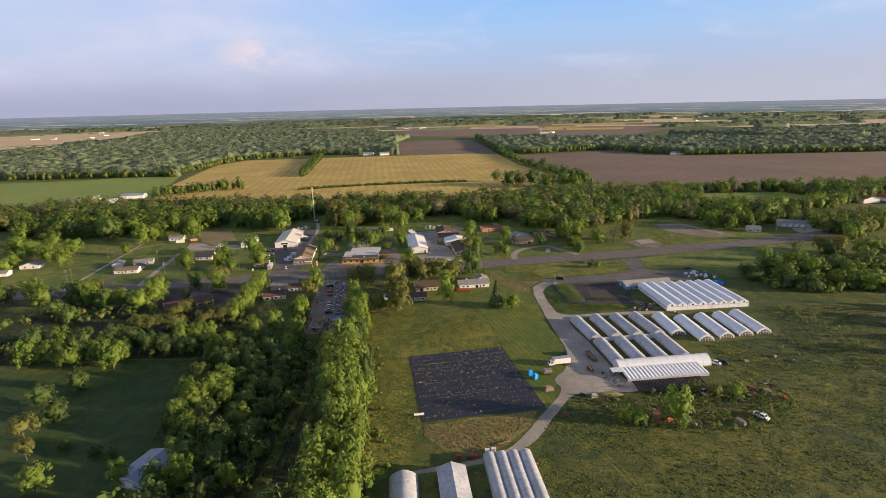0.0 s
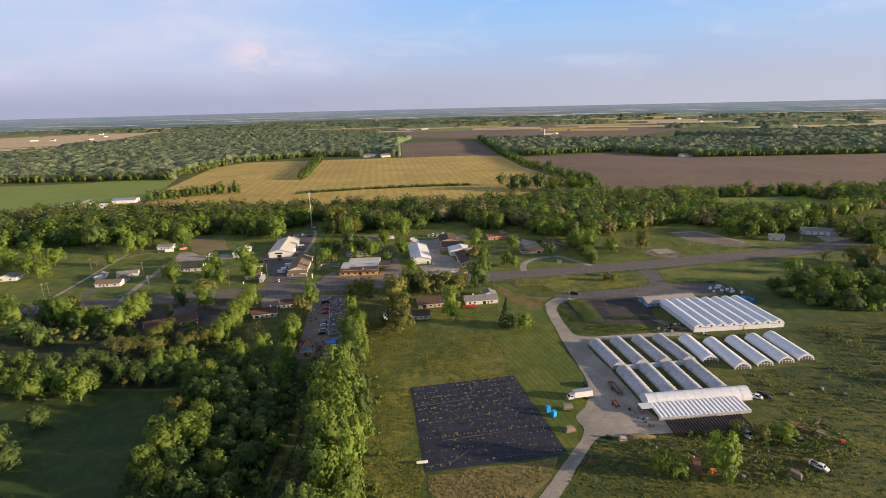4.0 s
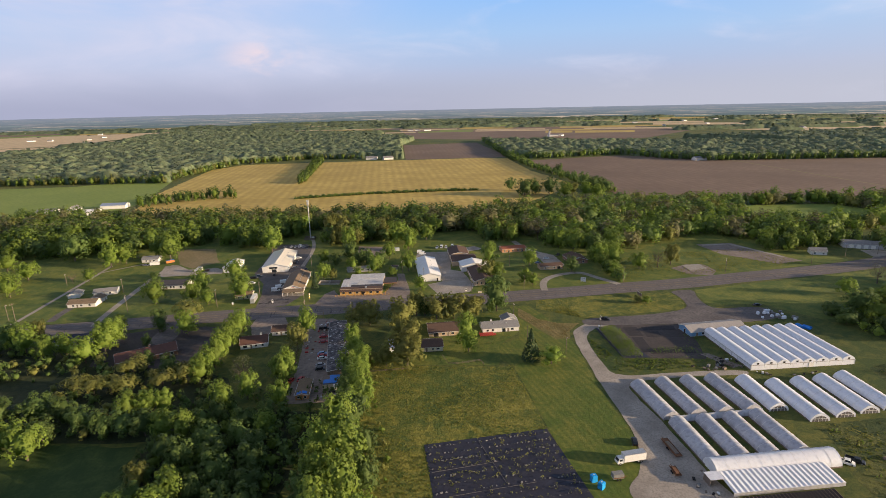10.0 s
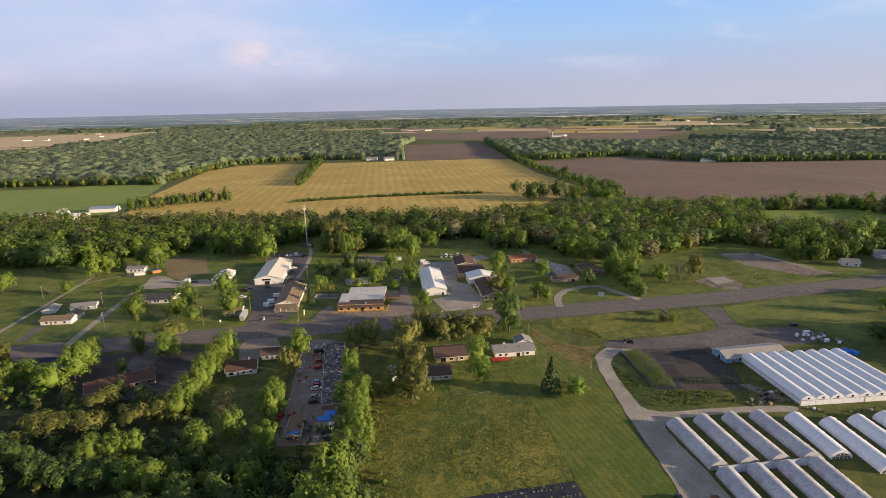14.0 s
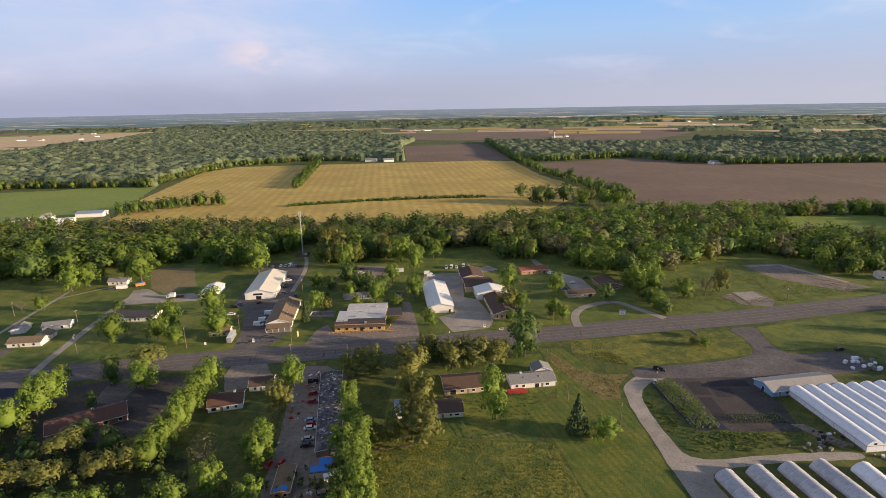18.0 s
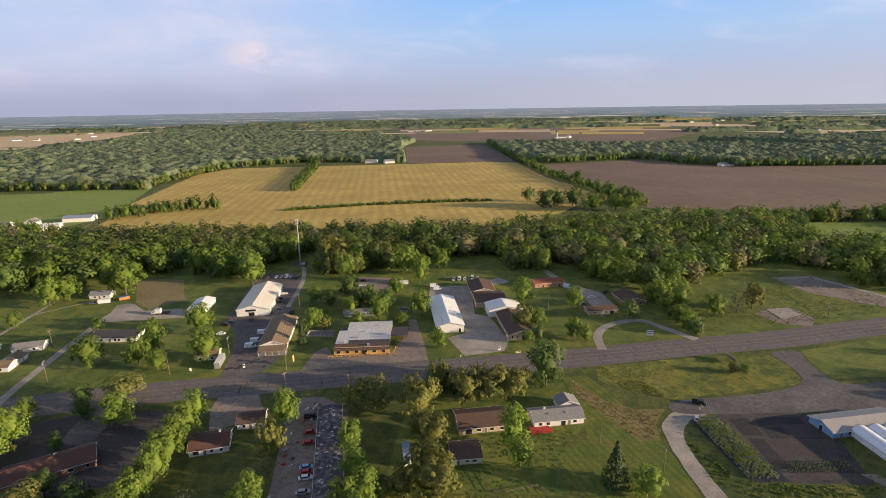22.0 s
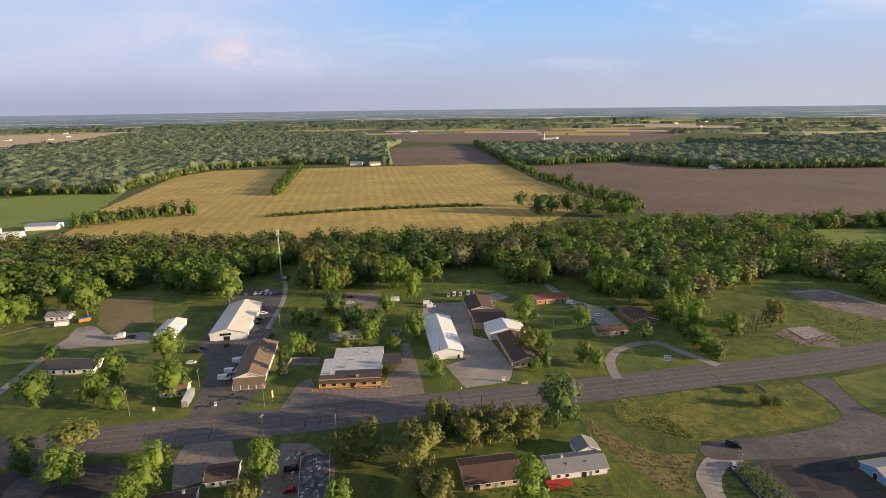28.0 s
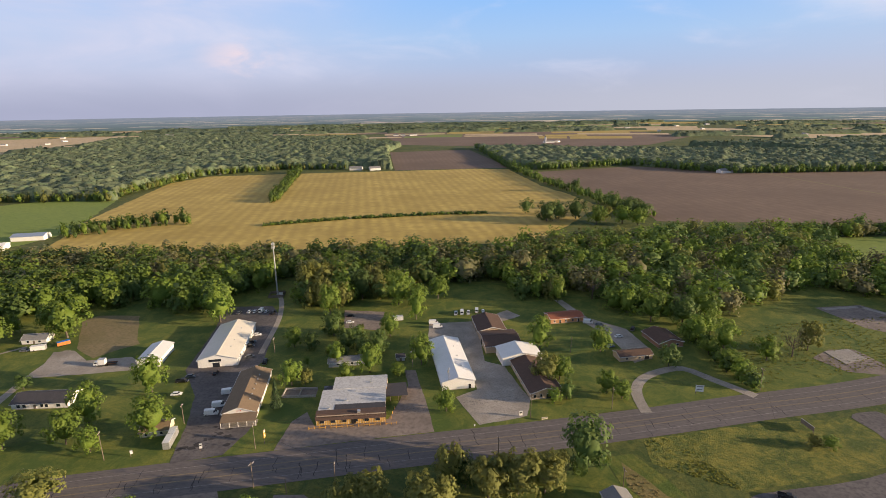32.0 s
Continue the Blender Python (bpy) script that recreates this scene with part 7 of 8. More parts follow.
    part("bumper", Geo().box(-h - 0.07, -h + 0.12, -hw + 0.05, hw - 0.05, 0.32, 0.52), STEEL if kind == "pickup" else body, root)
    for sd in (-1, 1):
        part("headlight", Geo().box(h - 0.1, h + 0.03, sd * (hw - 0.3) - 0.18, sd * (hw - 0.3) + 0.18, 0.55, 0.7), LAMP_CLEAR, root)
        part("tail_light", Geo().box(-h - 0.03, -h + 0.05, sd * (hw - 0.15) - 0.1, sd * (hw - 0.15) + 0.1, 0.6, 0.85), LAMP_RED, root)
        for wx in (-h + 0.95, h - 0.95):
            tyre = part("wheel", Geo().tube((wx, sd * (hw - 0.2), 0.33), (wx, sd * (hw + 0.02), 0.33), 0.33, 0.33, 12), TYRE, root)
            part("rim", Geo().tube((wx, sd * (hw + 0.01), 0.33), (wx, sd * (hw + 0.035), 0.33), 0.2, 0.18, 10), STEEL, tyre)
    _cars[kind, paint] = root
    root.matrix_world = m
    return root


for k, p, x, y, a, note in [("car", "white", -134.4, 493.9, 10, "beside the garage"), ("car", "black", -134.2, 484.5, 5, "beside the garage"), ("pickup", "black", -134.2, 479.5, 2, "beside the garage"), ("car", "grey", -129.6, 466, 20, "beside the garage"),
                            ("pickup", "black", -119.6, 459.5, 95, "behind the shop"), ("car", "black", -140.5, 449, 95, "before the garage"), ("car", "grey", -156.6, 529, 80, "in a row behind the garage"), ("car", "white", -150.5, 530.5, 82, "in a row behind the garage"),
                            ("car", "white", -146.8, 530.5, 82, "in a row behind the garage"), ("van", "white", -143, 531, 82, "in a row behind the garage"), ("car", "silver", -139.6, 530, 82, "in a row behind the garage"), ("pickup", "black", -134.8, 527, 80, "in a row behind the garage"),
                            ("pickup", "black", -153.5, 441.4, 5, "on the garage's lot"), ("car", "grey", -151.4, 446, 5, "on the garage's lot"), ("car", "white", -150.7, 429.4, 8, "on the garage's lot")]:
    vehicle(k, p, x, y, a, 0.075, note)
for k, p, x, y, a, note in [("van", "white", -127.5, 429.5, 12, "beside the shop"), ("van", "white", -127.5, 418.6, 10, "beside the shop"), ("van", "white", -128.3, 412.4, 8, "beside the shop"), ("van", "white", -33.4, 504.8, 5, "on the gravel yard"), ("van", "white", -31, 498.8, 5, "on the gravel yard"),
                            ("pickup", "white", -19.4, 519, 85, "in a row at the yard's end"), ("van", "white", -15.6, 520, 85, "in a row at the yard's end"), ("pickup", "white", -11.6, 519.5, 85, "in a row at the yard's end"), ("van", "white", -6.2, 522, 85, "in a row at the yard's end"), ("car", "white", -2.2, 522, 85, "in a row at the yard's end"),
                            ("van", "white", 57.6, 500, -12, "by the brick house"), ("car", "grey", 63.2, 496.5, -12, "by the brick house"), ("car", "white", 68.8, 479.4, 10, "by the brick house"), ("car", "blue", 60, 467.3, 10, "on the grass"), ("pickup", "black", 80.2, 489, 60, "by the brick house")]:
    vehicle(k, p, x, y, a, 0.08, note)
for k, p, x, y, a, note in [("car", "skyblue", -74.2, 314.8, 12, "beside the long shed"), ("car", "red", -73.4, 312.2, 12, "beside the long shed"), ("car", "white", -73.1, 309.4, 12, "beside the long shed"), ("car", "red", -78, 335.4, 10, "beside the long shed"), ("car", "red", -76.8, 328.8, 10, "beside the long shed"),
                            ("car", "silver", -72.2, 302.4, 12, "beside the long shed"), ("car", "black", -71.6, 298.4, 12, "beside the long shed"), ("pickup", "black", -80.2, 346.2, 12, "beside the long shed"), ("car", "red", -78.2, 288.6, 80, "behind the trailer"), ("car", "black", -60.6, 276.4, 15, "at the scrap yard's end"), ("suv", "grey", -59.4, 272.4, 15, "at the scrap yard's end"),
                            ("car", "red", -82.2, 287.4, 80, "behind the trailer")]:
    vehicle(k, p, x, y, a, 0.06, note)
for k, p, x, y, a, note in [("pickup", "white", 124.4, 225.6, -35, "beside the potting house"), ("pickup", "black", 128.2, 226.2, -35, "beside the potting house"), ("suv", "black", 57.4, 238.4, 80, "on the drive"), ("pickup", "black", 79.6, 353, -25, "on the asphalt lot"), ("car", "silver", 73.4, 341.6, 70, "by the nursery gate"),
                            ("van", "white", 106.6, 200.4, -75, "among weeds"), ("pickup", "white", 120.9, 181.6, -55, "among weeds"), ("car", "black", 176.2, 371, 10, "at the lot's edge"), ("car", "white", -83.6, 508.8, 5, "under trees"), ("car", "black", -84.8, 519, 5, "under trees"), ("car", "grey", -254.8, 480, 5, "before the white house")]:
    vehicle(k, p, x, y, a, 0.08, note)


def box_truck(x, y, rz, label, cab_paint="white", box_len=8.2):
    root = thing("box_truck", label, "truck", x, y, 0.07, rz)
    w = 1.25
    part("cargo_box", Geo().box(-box_len, 0, -w, w, 1.0, 3.7), WHITE_METAL, root)
    part("roof_rail", Geo().box(-box_len - 0.03, 0.03, -w - 0.03, w + 0.03, 3.62, 3.76), STEEL, root)
    part("chassis", Geo().box(-box_len, 2.0, -0.5, 0.5, 0.6, 1.0), DARK, root)
    part("cab", Geo().extrude([(0.15, 0.6), (2.3, 0.6), (2.45, 1.3), (2.2, 1.5), (1.8, 2.5), (0.15, 2.6)], "y", -1.1, 1.1), PAINTS[cab_paint], root)
    part("windscreen", Geo().add([(2.2, -0.95, 1.55), (2.2, 0.95, 1.55), (1.84, 0.9, 2.42), (1.84, -0.9, 2.42)], [(0, 1, 2, 3)]), GLASS, root)
    for sd in (-1, 1):
        part("side_window", Geo().box(0.6, 1.75, sd * 1.105 - 0.01, sd * 1.105 + 0.01, 1.6, 2.35), GLASS, root)
        for wx in (1.35, -box_len + 1.6, -box_len + 2.7):
            t = part("wheel", Geo().tube((wx, sd * 0.8, 0.48), (wx, sd * 1.15, 0.48), 0.48, 0.48, 12), TYRE, root)
            part("rim", Geo().tube((wx, sd * 1.14, 0.48), (wx, sd * 1.17, 0.48), 0.27, 0.25, 10), STEEL, t)
    return root


box_truck(49.4, 227.2, 192, "white box truck standing on the gravel drive")
tractor = box_truck(-203.5, 460.6, 185, "white lorry tractor on the gravel yard", "white", 3.2)


def trailer(x, y, rz, ln, w, label, deck=WOOD, load=None, name="flat_trailer"):
    root = thing(name, label, "trailer", x, y, 0.07, rz)
    part("deck", Geo().box(-ln / 2, ln / 2, -w / 2, w / 2, 0.7, 0.85), deck, root)
    part("drawbar", Geo().box(ln / 2, ln / 2 + 1.3, -0.08, 0.08, 0.55, 0.68), RUST, root)
    for sd in (-1, 1):
        part("rail", Geo().box(-ln / 2, ln / 2, sd * w / 2 - 0.04, sd * w / 2 + 0.04, 0.85, 1.15), RUST, root)
        for wx in (-0.5, 0.45):
            part("wheel", Geo().tube((wx, sd * (w / 2 + 0.03), 0.36), (wx, sd * (w / 2 + 0.28), 0.36), 0.36, 0.36, 10), TYRE, root)
    for u0, u1, v0, v1, hh, mt in load or ():
        part("load", Geo().box(u0, u1, v0, v1, 0.86, 0.86 + hh), mt, root)
    return root


trailer(69.1, 234.5, 97, 10.5, 2.3, "long empty flat trailer on the nursery drive", RUST, [(-4, 3, -0.7, 0.7, 0.35, WOOD)])
trailer(65.3, 221.8, 92, 5.0, 1.9, "rusty hay cart on the nursery drive", RUST, [(-2, 1.8, -0.6, 0.6, 0.5, RUST)])
trailer(45.3, 219.3, 8, 3.8, 2.1, "caged utility trailer on the grass", STEEL, [(-1.7, 1.7, -0.9, 0.9, 1.4, DARK), (-1.8, 1.8, -1.0, 1.0, 1.5, POT_PALE)])
trailer(-200, 461.5, 186, 9, 2.4, "low flat trailer behind the lorry tractor", DARK)


def container(x, y, rz, ln, w, h, wall, roof, label, name="storage_trailer"):
    """A box trailer or container: walls, ribbed sides, roof, doors, wheels."""
    root = thing(name, label, "trailer", x, y, 0.06, rz)
    part("wall", Geo().box(-ln / 2, ln / 2, -w / 2, w / 2, 0.5, h), wall, root)
    part("roof", Geo().box(-ln / 2 - 0.05, ln / 2 + 0.05, -w / 2 - 0.05, w / 2 + 0.05, h, h + 0.08), roof, root)
    for i in range(int(ln / 1.2)):
        u = -ln / 2 + 0.6 + 1.2 * i
        part("rib", Geo().box(u - 0.05, u + 0.05, -w / 2 - 0.04, w / 2 + 0.04, 0.5, h - 0.02), wall, root)
    part("door", Geo().box(ln / 2, ln / 2 + 0.05, -w / 2 + 0.1, w / 2 - 0.1, 0.6, h - 0.1), STEEL, root)
    for sd in (-1, 1):
        part("wheel", Geo().tube((-ln / 2 + 1.6, sd * (w / 2 - 0.3), 0.45), (-ln / 2 + 1.6, sd * w / 2, 0.45), 0.45, 0.45, 10), TYRE, root)
        part("skid", Geo().box(ln / 2 - 1.4, ln / 2 - 1.2, sd * (w / 2 - 0.3) - 0.1, sd * (w / 2 - 0.3) + 0.1, 0, 0.5), STEEL, root)
    return root


container(-39.6, 320.2, 98, 11, 2.6, 2.8, WHITE_METAL, ROOF_BLUEGREY, "pale box trailer on the back lawn")
container(-136.4, 393.4, 98, 11, 2.5, 3.4, STEEL, WHITE_METAL, "grey box trailer beside the cottage")
container(-55, 511, 8, 6.5, 2.4, 2.9, WHITE_METAL, WHITE_METAL, "white camper trailer under trees", "camper_trailer")
container(-248, 481, 15, 7, 2.5, 2.8, WHITE_METAL, WHITE_METAL, "white camper trailer before the white house", "camper_trailer")
container(80, 181.4, 70, 7, 2.4, 2.4, RUST, RUST, "rusty steel container in the weeds", "steel_container")
container(-238.5, 487, 40, 6, 2.4, 2.4, ORANGE, TARP_BLUE, "orange container by the bare plot", "steel_container")

# ---- diner ----
diner = thing("diner", "flat-roofed diner with a golden boarded front and brown eaves", "building", -68.6, 413.2, 0, 3.2)
part("wall", Geo().box(-13.8, 13.8, -10.4, 10.4, 0, 3.9), WALL_TAN, diner)
part("rear_wall", Geo().box(-9.5, 14.2, 10.4, 21.5, 0, 4.1), WALL_TAN, diner)
part("side_block", Geo().box(-13.8, -9.5, 10.4, 15.5, 0, 3.2), WALL_TAN, diner)
part("front_cladding", Geo().box(-13.95, 13.95, -10.65, -10.35, 0.1, 2.7), WALL_GOLD, diner, "golden vertical board cladding")
part("roof", Geo().box(-13.9, 13.9, -6.2, 10.5, 3.9, 4.12), ROOF_FLAT, diner, "pale stained roof membrane")
part("rear_roof", Geo().box(-9.6, 14.3, 10.5, 21.6, 4.1, 4.3), ROOF_FLAT, diner, "pale stained roof membrane")
part("side_roof", Geo().box(-13.9, -9.6, 10.5, 15.6, 3.2, 3.36), ROOF_TARPATCH, diner)
part("roof_patch", Geo().box(-7.2, 13.9, -9.4, -2.2, 4.13, 4.2), ROOF_DARK, diner, "dark strip along the front of the flat roof")
part("eaves_roof", Geo().extrude([(-11.6, 2.65), (-9.2, 4.25), (-6.2, 4.25), (-6.2, 3.9), (-10.4, 3.8), (-10.4, 2.65)], "x", -14.3, 14.3), ROOF_BROWN, diner, "brown shingled front eaves")
for i in range(6):
    u = -11.6 + 4.5 * i
    f = part("window", Geo().box(u - 1.0, u + 1.0, -10.75, -10.62, 0.9, 2.3), WALL_CREAM, diner)
    part("pane", Geo().box(u - 0.85, u + 0.85, -10.8, -10.74, 1.0, 2.2), GLASS, f)
part("door", Geo().box(0.2, 1.9, -10.8, -10.6, 0.1, 2.2), DARK, diner)
for i in range(29):
    part("board", Geo().box(-13.9 + 0.98 * i, -13.75 + 0.98 * i, -10.7, -10.62, 0.1, 2.65), WALL_CREAM, diner)
for x, y, s in ((-3.0, 0.5, 0.5), (3.2, -9.0, 0.6), (-9.6, -5.2, 0.4), (0.5, 8.0, 0.35), (7.0, 15.0, 0.4)):
    v = part("roof_vent", Geo().box(x - s, x + s, y - s, y + s, 4.1, 4.1 + 1.6 * s), STEEL, diner)
part("vent_pipe", Geo().tube((-9.0, -4.0, 4.1), (-9.0, -4.0, 5.6), 0.12, 0.12), STEEL, diner)
annex = thing("diner_annex", "dark-roofed open annex beside the diner", "building", -51.8, 424, 0, 6)
part("wall", Geo().box(-5.4, 5.4, 0.6, 4.6, 0, 2.6), WALL_BRICK, annex)
part("roof", Geo().extrude([(-5.0, 2.5), (4.9, 3.3), (4.9, 3.46), (-5.0, 2.66)], "x", -5.8, 5.8), ROOF_DARK, annex)
for u in (-5.4, -1.8, 1.8, 5.4):
    part("post", Geo().box(u - 0.1, u + 0.1, -4.8, -4.6, 0, 2.6), WOOD, annex)
fence = thing("post_fence", "yellow posts with rails before the diner", "fence", -84.5, 399.2, 0, 3.6)
for i in range(17):
    part("post", Geo().box(2.2 * i - 0.12, 2.2 * i + 0.12, -0.12, 0.12, 0, 1.25), WALL_GOLD, fence)
    if i < 16 and i % 5 != 3:
        part("rail", Geo().box(2.2 * i, 2.2 * i + 2.2, -0.05, 0.05, 0.55, 0.72), WALL_GOLD, fence)
for x, y in ((-52, 405.5), (-51.6, 409), (-51, 412.5)):
    b = thing("bollard", "yellow bollard on the diner's lot", "bollard", x, y, 0.06)
    part("post", Geo().tube((0, 0, 0), (0, 0, 1.2), 0.16, 0.16, 8), WALL_GOLD, b)
wall_low = thing("low_wall", "low crumbling walls of a small yard by the diner", "wall", -94.5, 427.8, 0, 0)
for x0, x1, y0, y1 in ((-7.4, 7.2, 3.2, 3.6), (-7.0, 7.6, -3.6, -3.2), (-7.4, -7.0, -3.6, 3.6), (0.0, 0.3, -3.2, 3.2)):
    part("wall", Geo().box(x0, x1, y0, y1, 0, 1.1), CONCRETE, wall_low)
part("slab", Geo().box(-7.2, 7.4, -3.4, 3.4, 0, 0.08), LOT, wall_low)
house("cabin", "low grey cabin behind the diner", "house", (-86, 452), 19, 6.5, 8, 2.4, 3.6, WALL_GREY, ROOF_GREY, "x", windows="S:-5:0.9:1.2:1 S:2:0.9:1.2:1 S:6:0.9:1.2:1", doors="S:-1.5:1:2.05")
house("garden_shed", "small grey shed behind the diner", "shed", (-52.5, 457), 4, 4, 8, 2.2, 3.1, WALL_GREY, ROOF_DARK, "x", doors="S:0:1.2:1.9")
# shop porch
porch = thing("shop_porch", "tan-shingled porch roof on white posts before the shop", "porch", -113.9, 404.6, 0, 6.5)
part("roof", Geo().extrude([(-2.4, 2.5), (2.9, 3.3), (2.9, 3.45), (-2.4, 2.65)], "x", -7.1, 7.1), ROOF_TAN, porch)
for u in (-6.8, -3.4, 0, 3.4, 6.8):
    part("post", Geo().box(u - 0.1, u + 0.1, -2.2, -2.0, 0, 2.55), TRIM, porch)
part("floor", Geo().box(-7, 7, -2.4, 2.6, 0, 0.15), CONCRETE, porch)
for u in (-1.6, -0.9, -0.2):
    part("letter_bar", Geo().box(u, u + 0.5, 3.6, 3.75, 3.75, 4.05), RED_WOOD, porch, "red lettering bar on the gable")

# ---- scrap yard ----
house("long_shed", "long low shed with a dark patched roof", "shed", (-66.4, 291.4), 9.2, 59, 10.8, 2.8, 3.3, WOOD, ROOF_TARPATCH, "y", over=0.25)
trash = thing("lean_shed", "patchwork shed at the long shed's end with blue tarps", "shed", -62.6, 284.6, 0, 8)
part("wall", Geo().box(-4.2, 4.2, -3.6, 3.8, 0, 2.4), WALL_CREAM, trash)
part("roof", Geo().box(-4.5, 4.5, -3.9, 4.1, 2.4, 2.55), WOOD, trash)
for x0, x1, y0, y1, dz in ((-1.2, 3.4, -0.2, 3.6, 0.0), (-3.8, 2.2, -3.6, -0.4, 0.05)):
    part("tarp", Geo().add([(x0, y0, 2.62 + dz), (x1, y0, 2.7 + dz), (x1, y1, 2.62 + dz), (x0, y1, 2.72 + dz), (x0 - 0.1, y0 - 0.1, 2.1), (x1 + 0.1, y0 - 0.1, 2.2)], [(0, 1, 2, 3), (4, 5, 1, 0)]), TARP_BLUE, trash, "creased bright blue tarpaulin")
part("plywood_panel", Geo().box(4.22, 6.4, 1.4, 3.4, 0, 2.2), WALL_GOLD, trash)
house("mobile_home", "orange-fronted mobile home with a brown roof", "house", (-75.8, 271), 5.6, 13.5, 6, 2.4, 3.1, WALL_ORANGE, ROOF_TAN, "y", over=0.25, windows="S:-1.4:1:1:0.9 S:1.4:1:1:0.9", doors="E:0:1:2")
tarp = thing("tarp_sheet", "dark blue tarpaulin over the mobile home's end", "tarpaulin", -72.8, 272.6, 0, 6)
part("sheet", Geo().add([(-2.6, -1.2, 2.72), (0, -1.2, 3.36), (0, 0.9, 3.38), (-2.6, 0.9, 2.74), (1.8, -1.2, 2.95), (1.8, 0.9, 2.97)], [(0, 1, 2, 3), (1, 4, 5, 2)]), TARP_BLUE, tarp)
container(-59.2, 279.6, 20, 3.6, 2.2, 2.3, WHITE_METAL, WHITE_METAL, "small white camper by the blue tarps", "camper_trailer")
_r = random.Random(31)
for i in range(46):
    x, y = _r.choice([(_r.uniform(-86, -79), _r.uniform(300, 355)), (_r.uniform(-81, -78), _r.uniform(338, 358)), (_r.uniform(-66, -57), _r.uniform(268, 278))])
    s = _r.uniform(0.3, 1.0)
    j = thing("scrap_item", "rusty scrap lying on the littered drive", "scrap", x, y, 0.05, _r.uniform(0, 180), "scrap on the drive")
    part("plate", Geo().box(-s, s, -s * 0.5, s * 0.5, 0, _r.uniform(0.15, 0.6)), _r.choice([RUST, STEEL, WOOD, PAINTS["white"], PAINTS["red"]]), j)
    part("lump", Geo().tube((-s * 0.4, 0, 0.1), (s * 0.3, s * 0.4, _r.uniform(0.5, 0.9)), 0.18, 0.1, 6), RUST, j)
for i in range(90):
    # junk on the long shed's roof
    u, v = _r.uniform(-4.2, 4.2), _r.uniform(2, 57)
    a = radians(10.8)
    x, y = -66.4 + 4.6 * math.cos(a) + u * math.cos(a) - v * math.sin(a), 291.4 + 4.6 * math.sin(a) + u * math.sin(a) + v * math.cos(a)
    j = thing("roof_patch", "pale patch sheet on the long shed's roof", "patch", x, y, 3.46 - abs(u) * 0.109, 10.8 + _r.uniform(-20, 20), "patches on the long shed")
    part("sheet", Geo().box(-_r.uniform(0.2, 0.9), _r.uniform(0.2, 0.9), -_r.uniform(0.1, 0.5), _r.uniform(0.1, 0.5), 0, 0.06), _r.choice([ROOF_FLAT, CONCRETE, STEEL, ROOF_DARK]), j)

# ---- poles, mast, signs, yard things ----
def utility_pole(x, y, h, rz, label="weathered wooden utility pole with a crossarm", transformer=False, arm=True):
    root = thing("utility_pole", label, "utility pole", x, y, 0, rz, "utility poles")
    part("pole", Geo().tube((0, 0, -0.3), (0, 0, h), 0.17, 0.11, 8), WOOD, root)
    if arm:
        part("crossarm", Geo().box(-1.2, 1.2, -0.18, -0.06, h - 0.75, h - 0.6), WOOD, root)
        for u in (-1.1, -0.5, 0.5, 1.1):
            part("insulator", Geo().tube((u, -0.12, h - 0.6), (u, -0.12, h - 0.38), 0.07, 0.05, 6), WHITE_METAL, root)
    if transformer:
        part("transformer", Geo().tube((0, 0.42, h - 2.3), (0, 0.42, h - 1.3), 0.28, 0.28, 10), STEEL, root)
        part("bracket", Geo().box(-0.08, 0.08, 0.1, 0.3, h - 2.0, h - 1.6), STEEL, root)
    return root


NORTH_POLES = [(-274.5, 364.7, 11), (-208.9, 375.8, 12), (-156.4, 383.4, 12), (-102.1, 387.5, 11), (5.6, 403.1, 11), (41.0, 408.2, 10), (111.3, 419.4, 11), (190, 436, 11), (262, 452, 11), (330, 476, 11)]
for i, (x, y, h) in enumerate(NORTH_POLES):
    utility_pole(x, y, h, 100 if i % 2 else 99, transformer=i % 3 == 1)
for x, y, h, tr in [(-137, 406.1, 9, False), (-27.1, 427.6, 11, True), (-44.4, 450.5, 10, True), (37.4, 461.6, 9, False), (-11, 377.6, 9, False), (-68.2, 365.7, 9, False), (48.1, 310.6, 9, False), (72.7, 338, 9, True), (31.6, 328.3, 8, False),
                    (-235.2, 415.5, 10, False), (-286.1, 432.2, 9, False), (-235.6, 396.5, 9, False), (-272.4, 367, 11, False), (-275.1, 504.9, 9, False), (-117.6, 470, 9, False), (-96, 366, 10, False), (-84, 362.5, 6, False), (28, 358.6, 9, False), (-50, 300, 7, False), (300, 470, 10, False)]:
    utility_pole(x, y, h, random.Random(int(x * 7)).uniform(60, 120), transformer=tr, arm=h > 8)


def wire(a, b, sag, label="thin sagging power line"):
    root = thing("power_line", label, "cable", *a)
    d = Vector(b) - Vector(a)
    pts = [d * (i / 10) - Vector((0, 0, sag * 4 * (i / 10) * (1 - i / 10))) for i in range(11)]
    side = Vector((-d.y, d.x, 0)).normalized() * 0.024
    up = Vector((0, 0, 0.024))
    g = Geo().add([p + o for p in pts for o in (side, up, -side, -up)], [(4 * i + j, 4 * i + (j + 1) % 4, 4 * i + 4 + (j + 1) % 4, 4 * i + 4 + j) for i in range(10) for j in range(4)])
    part("cable", g, DARK, root)


for (x0, y0, h0), (x1, y1, h1) in zip(NORTH_POLES, NORTH_POLES[1:]):
    for u in (-1.1, 1.1):
        wire((x0 - 0.16 * u, y0 + u, h0 - 0.4), (x1 - 0.16 * u, y1 + u, h1 - 0.4), 1.2)
wire((72.7, 338, 8.4), (111.3, 419.4, 9.5), 1.2)
wire((48.1, 310.6, 8.2), (72.7, 338, 8.2), 0.8)
wire((-68.2, 365.7, 8.5), (-102.1, 387.5, 9), 0.7)

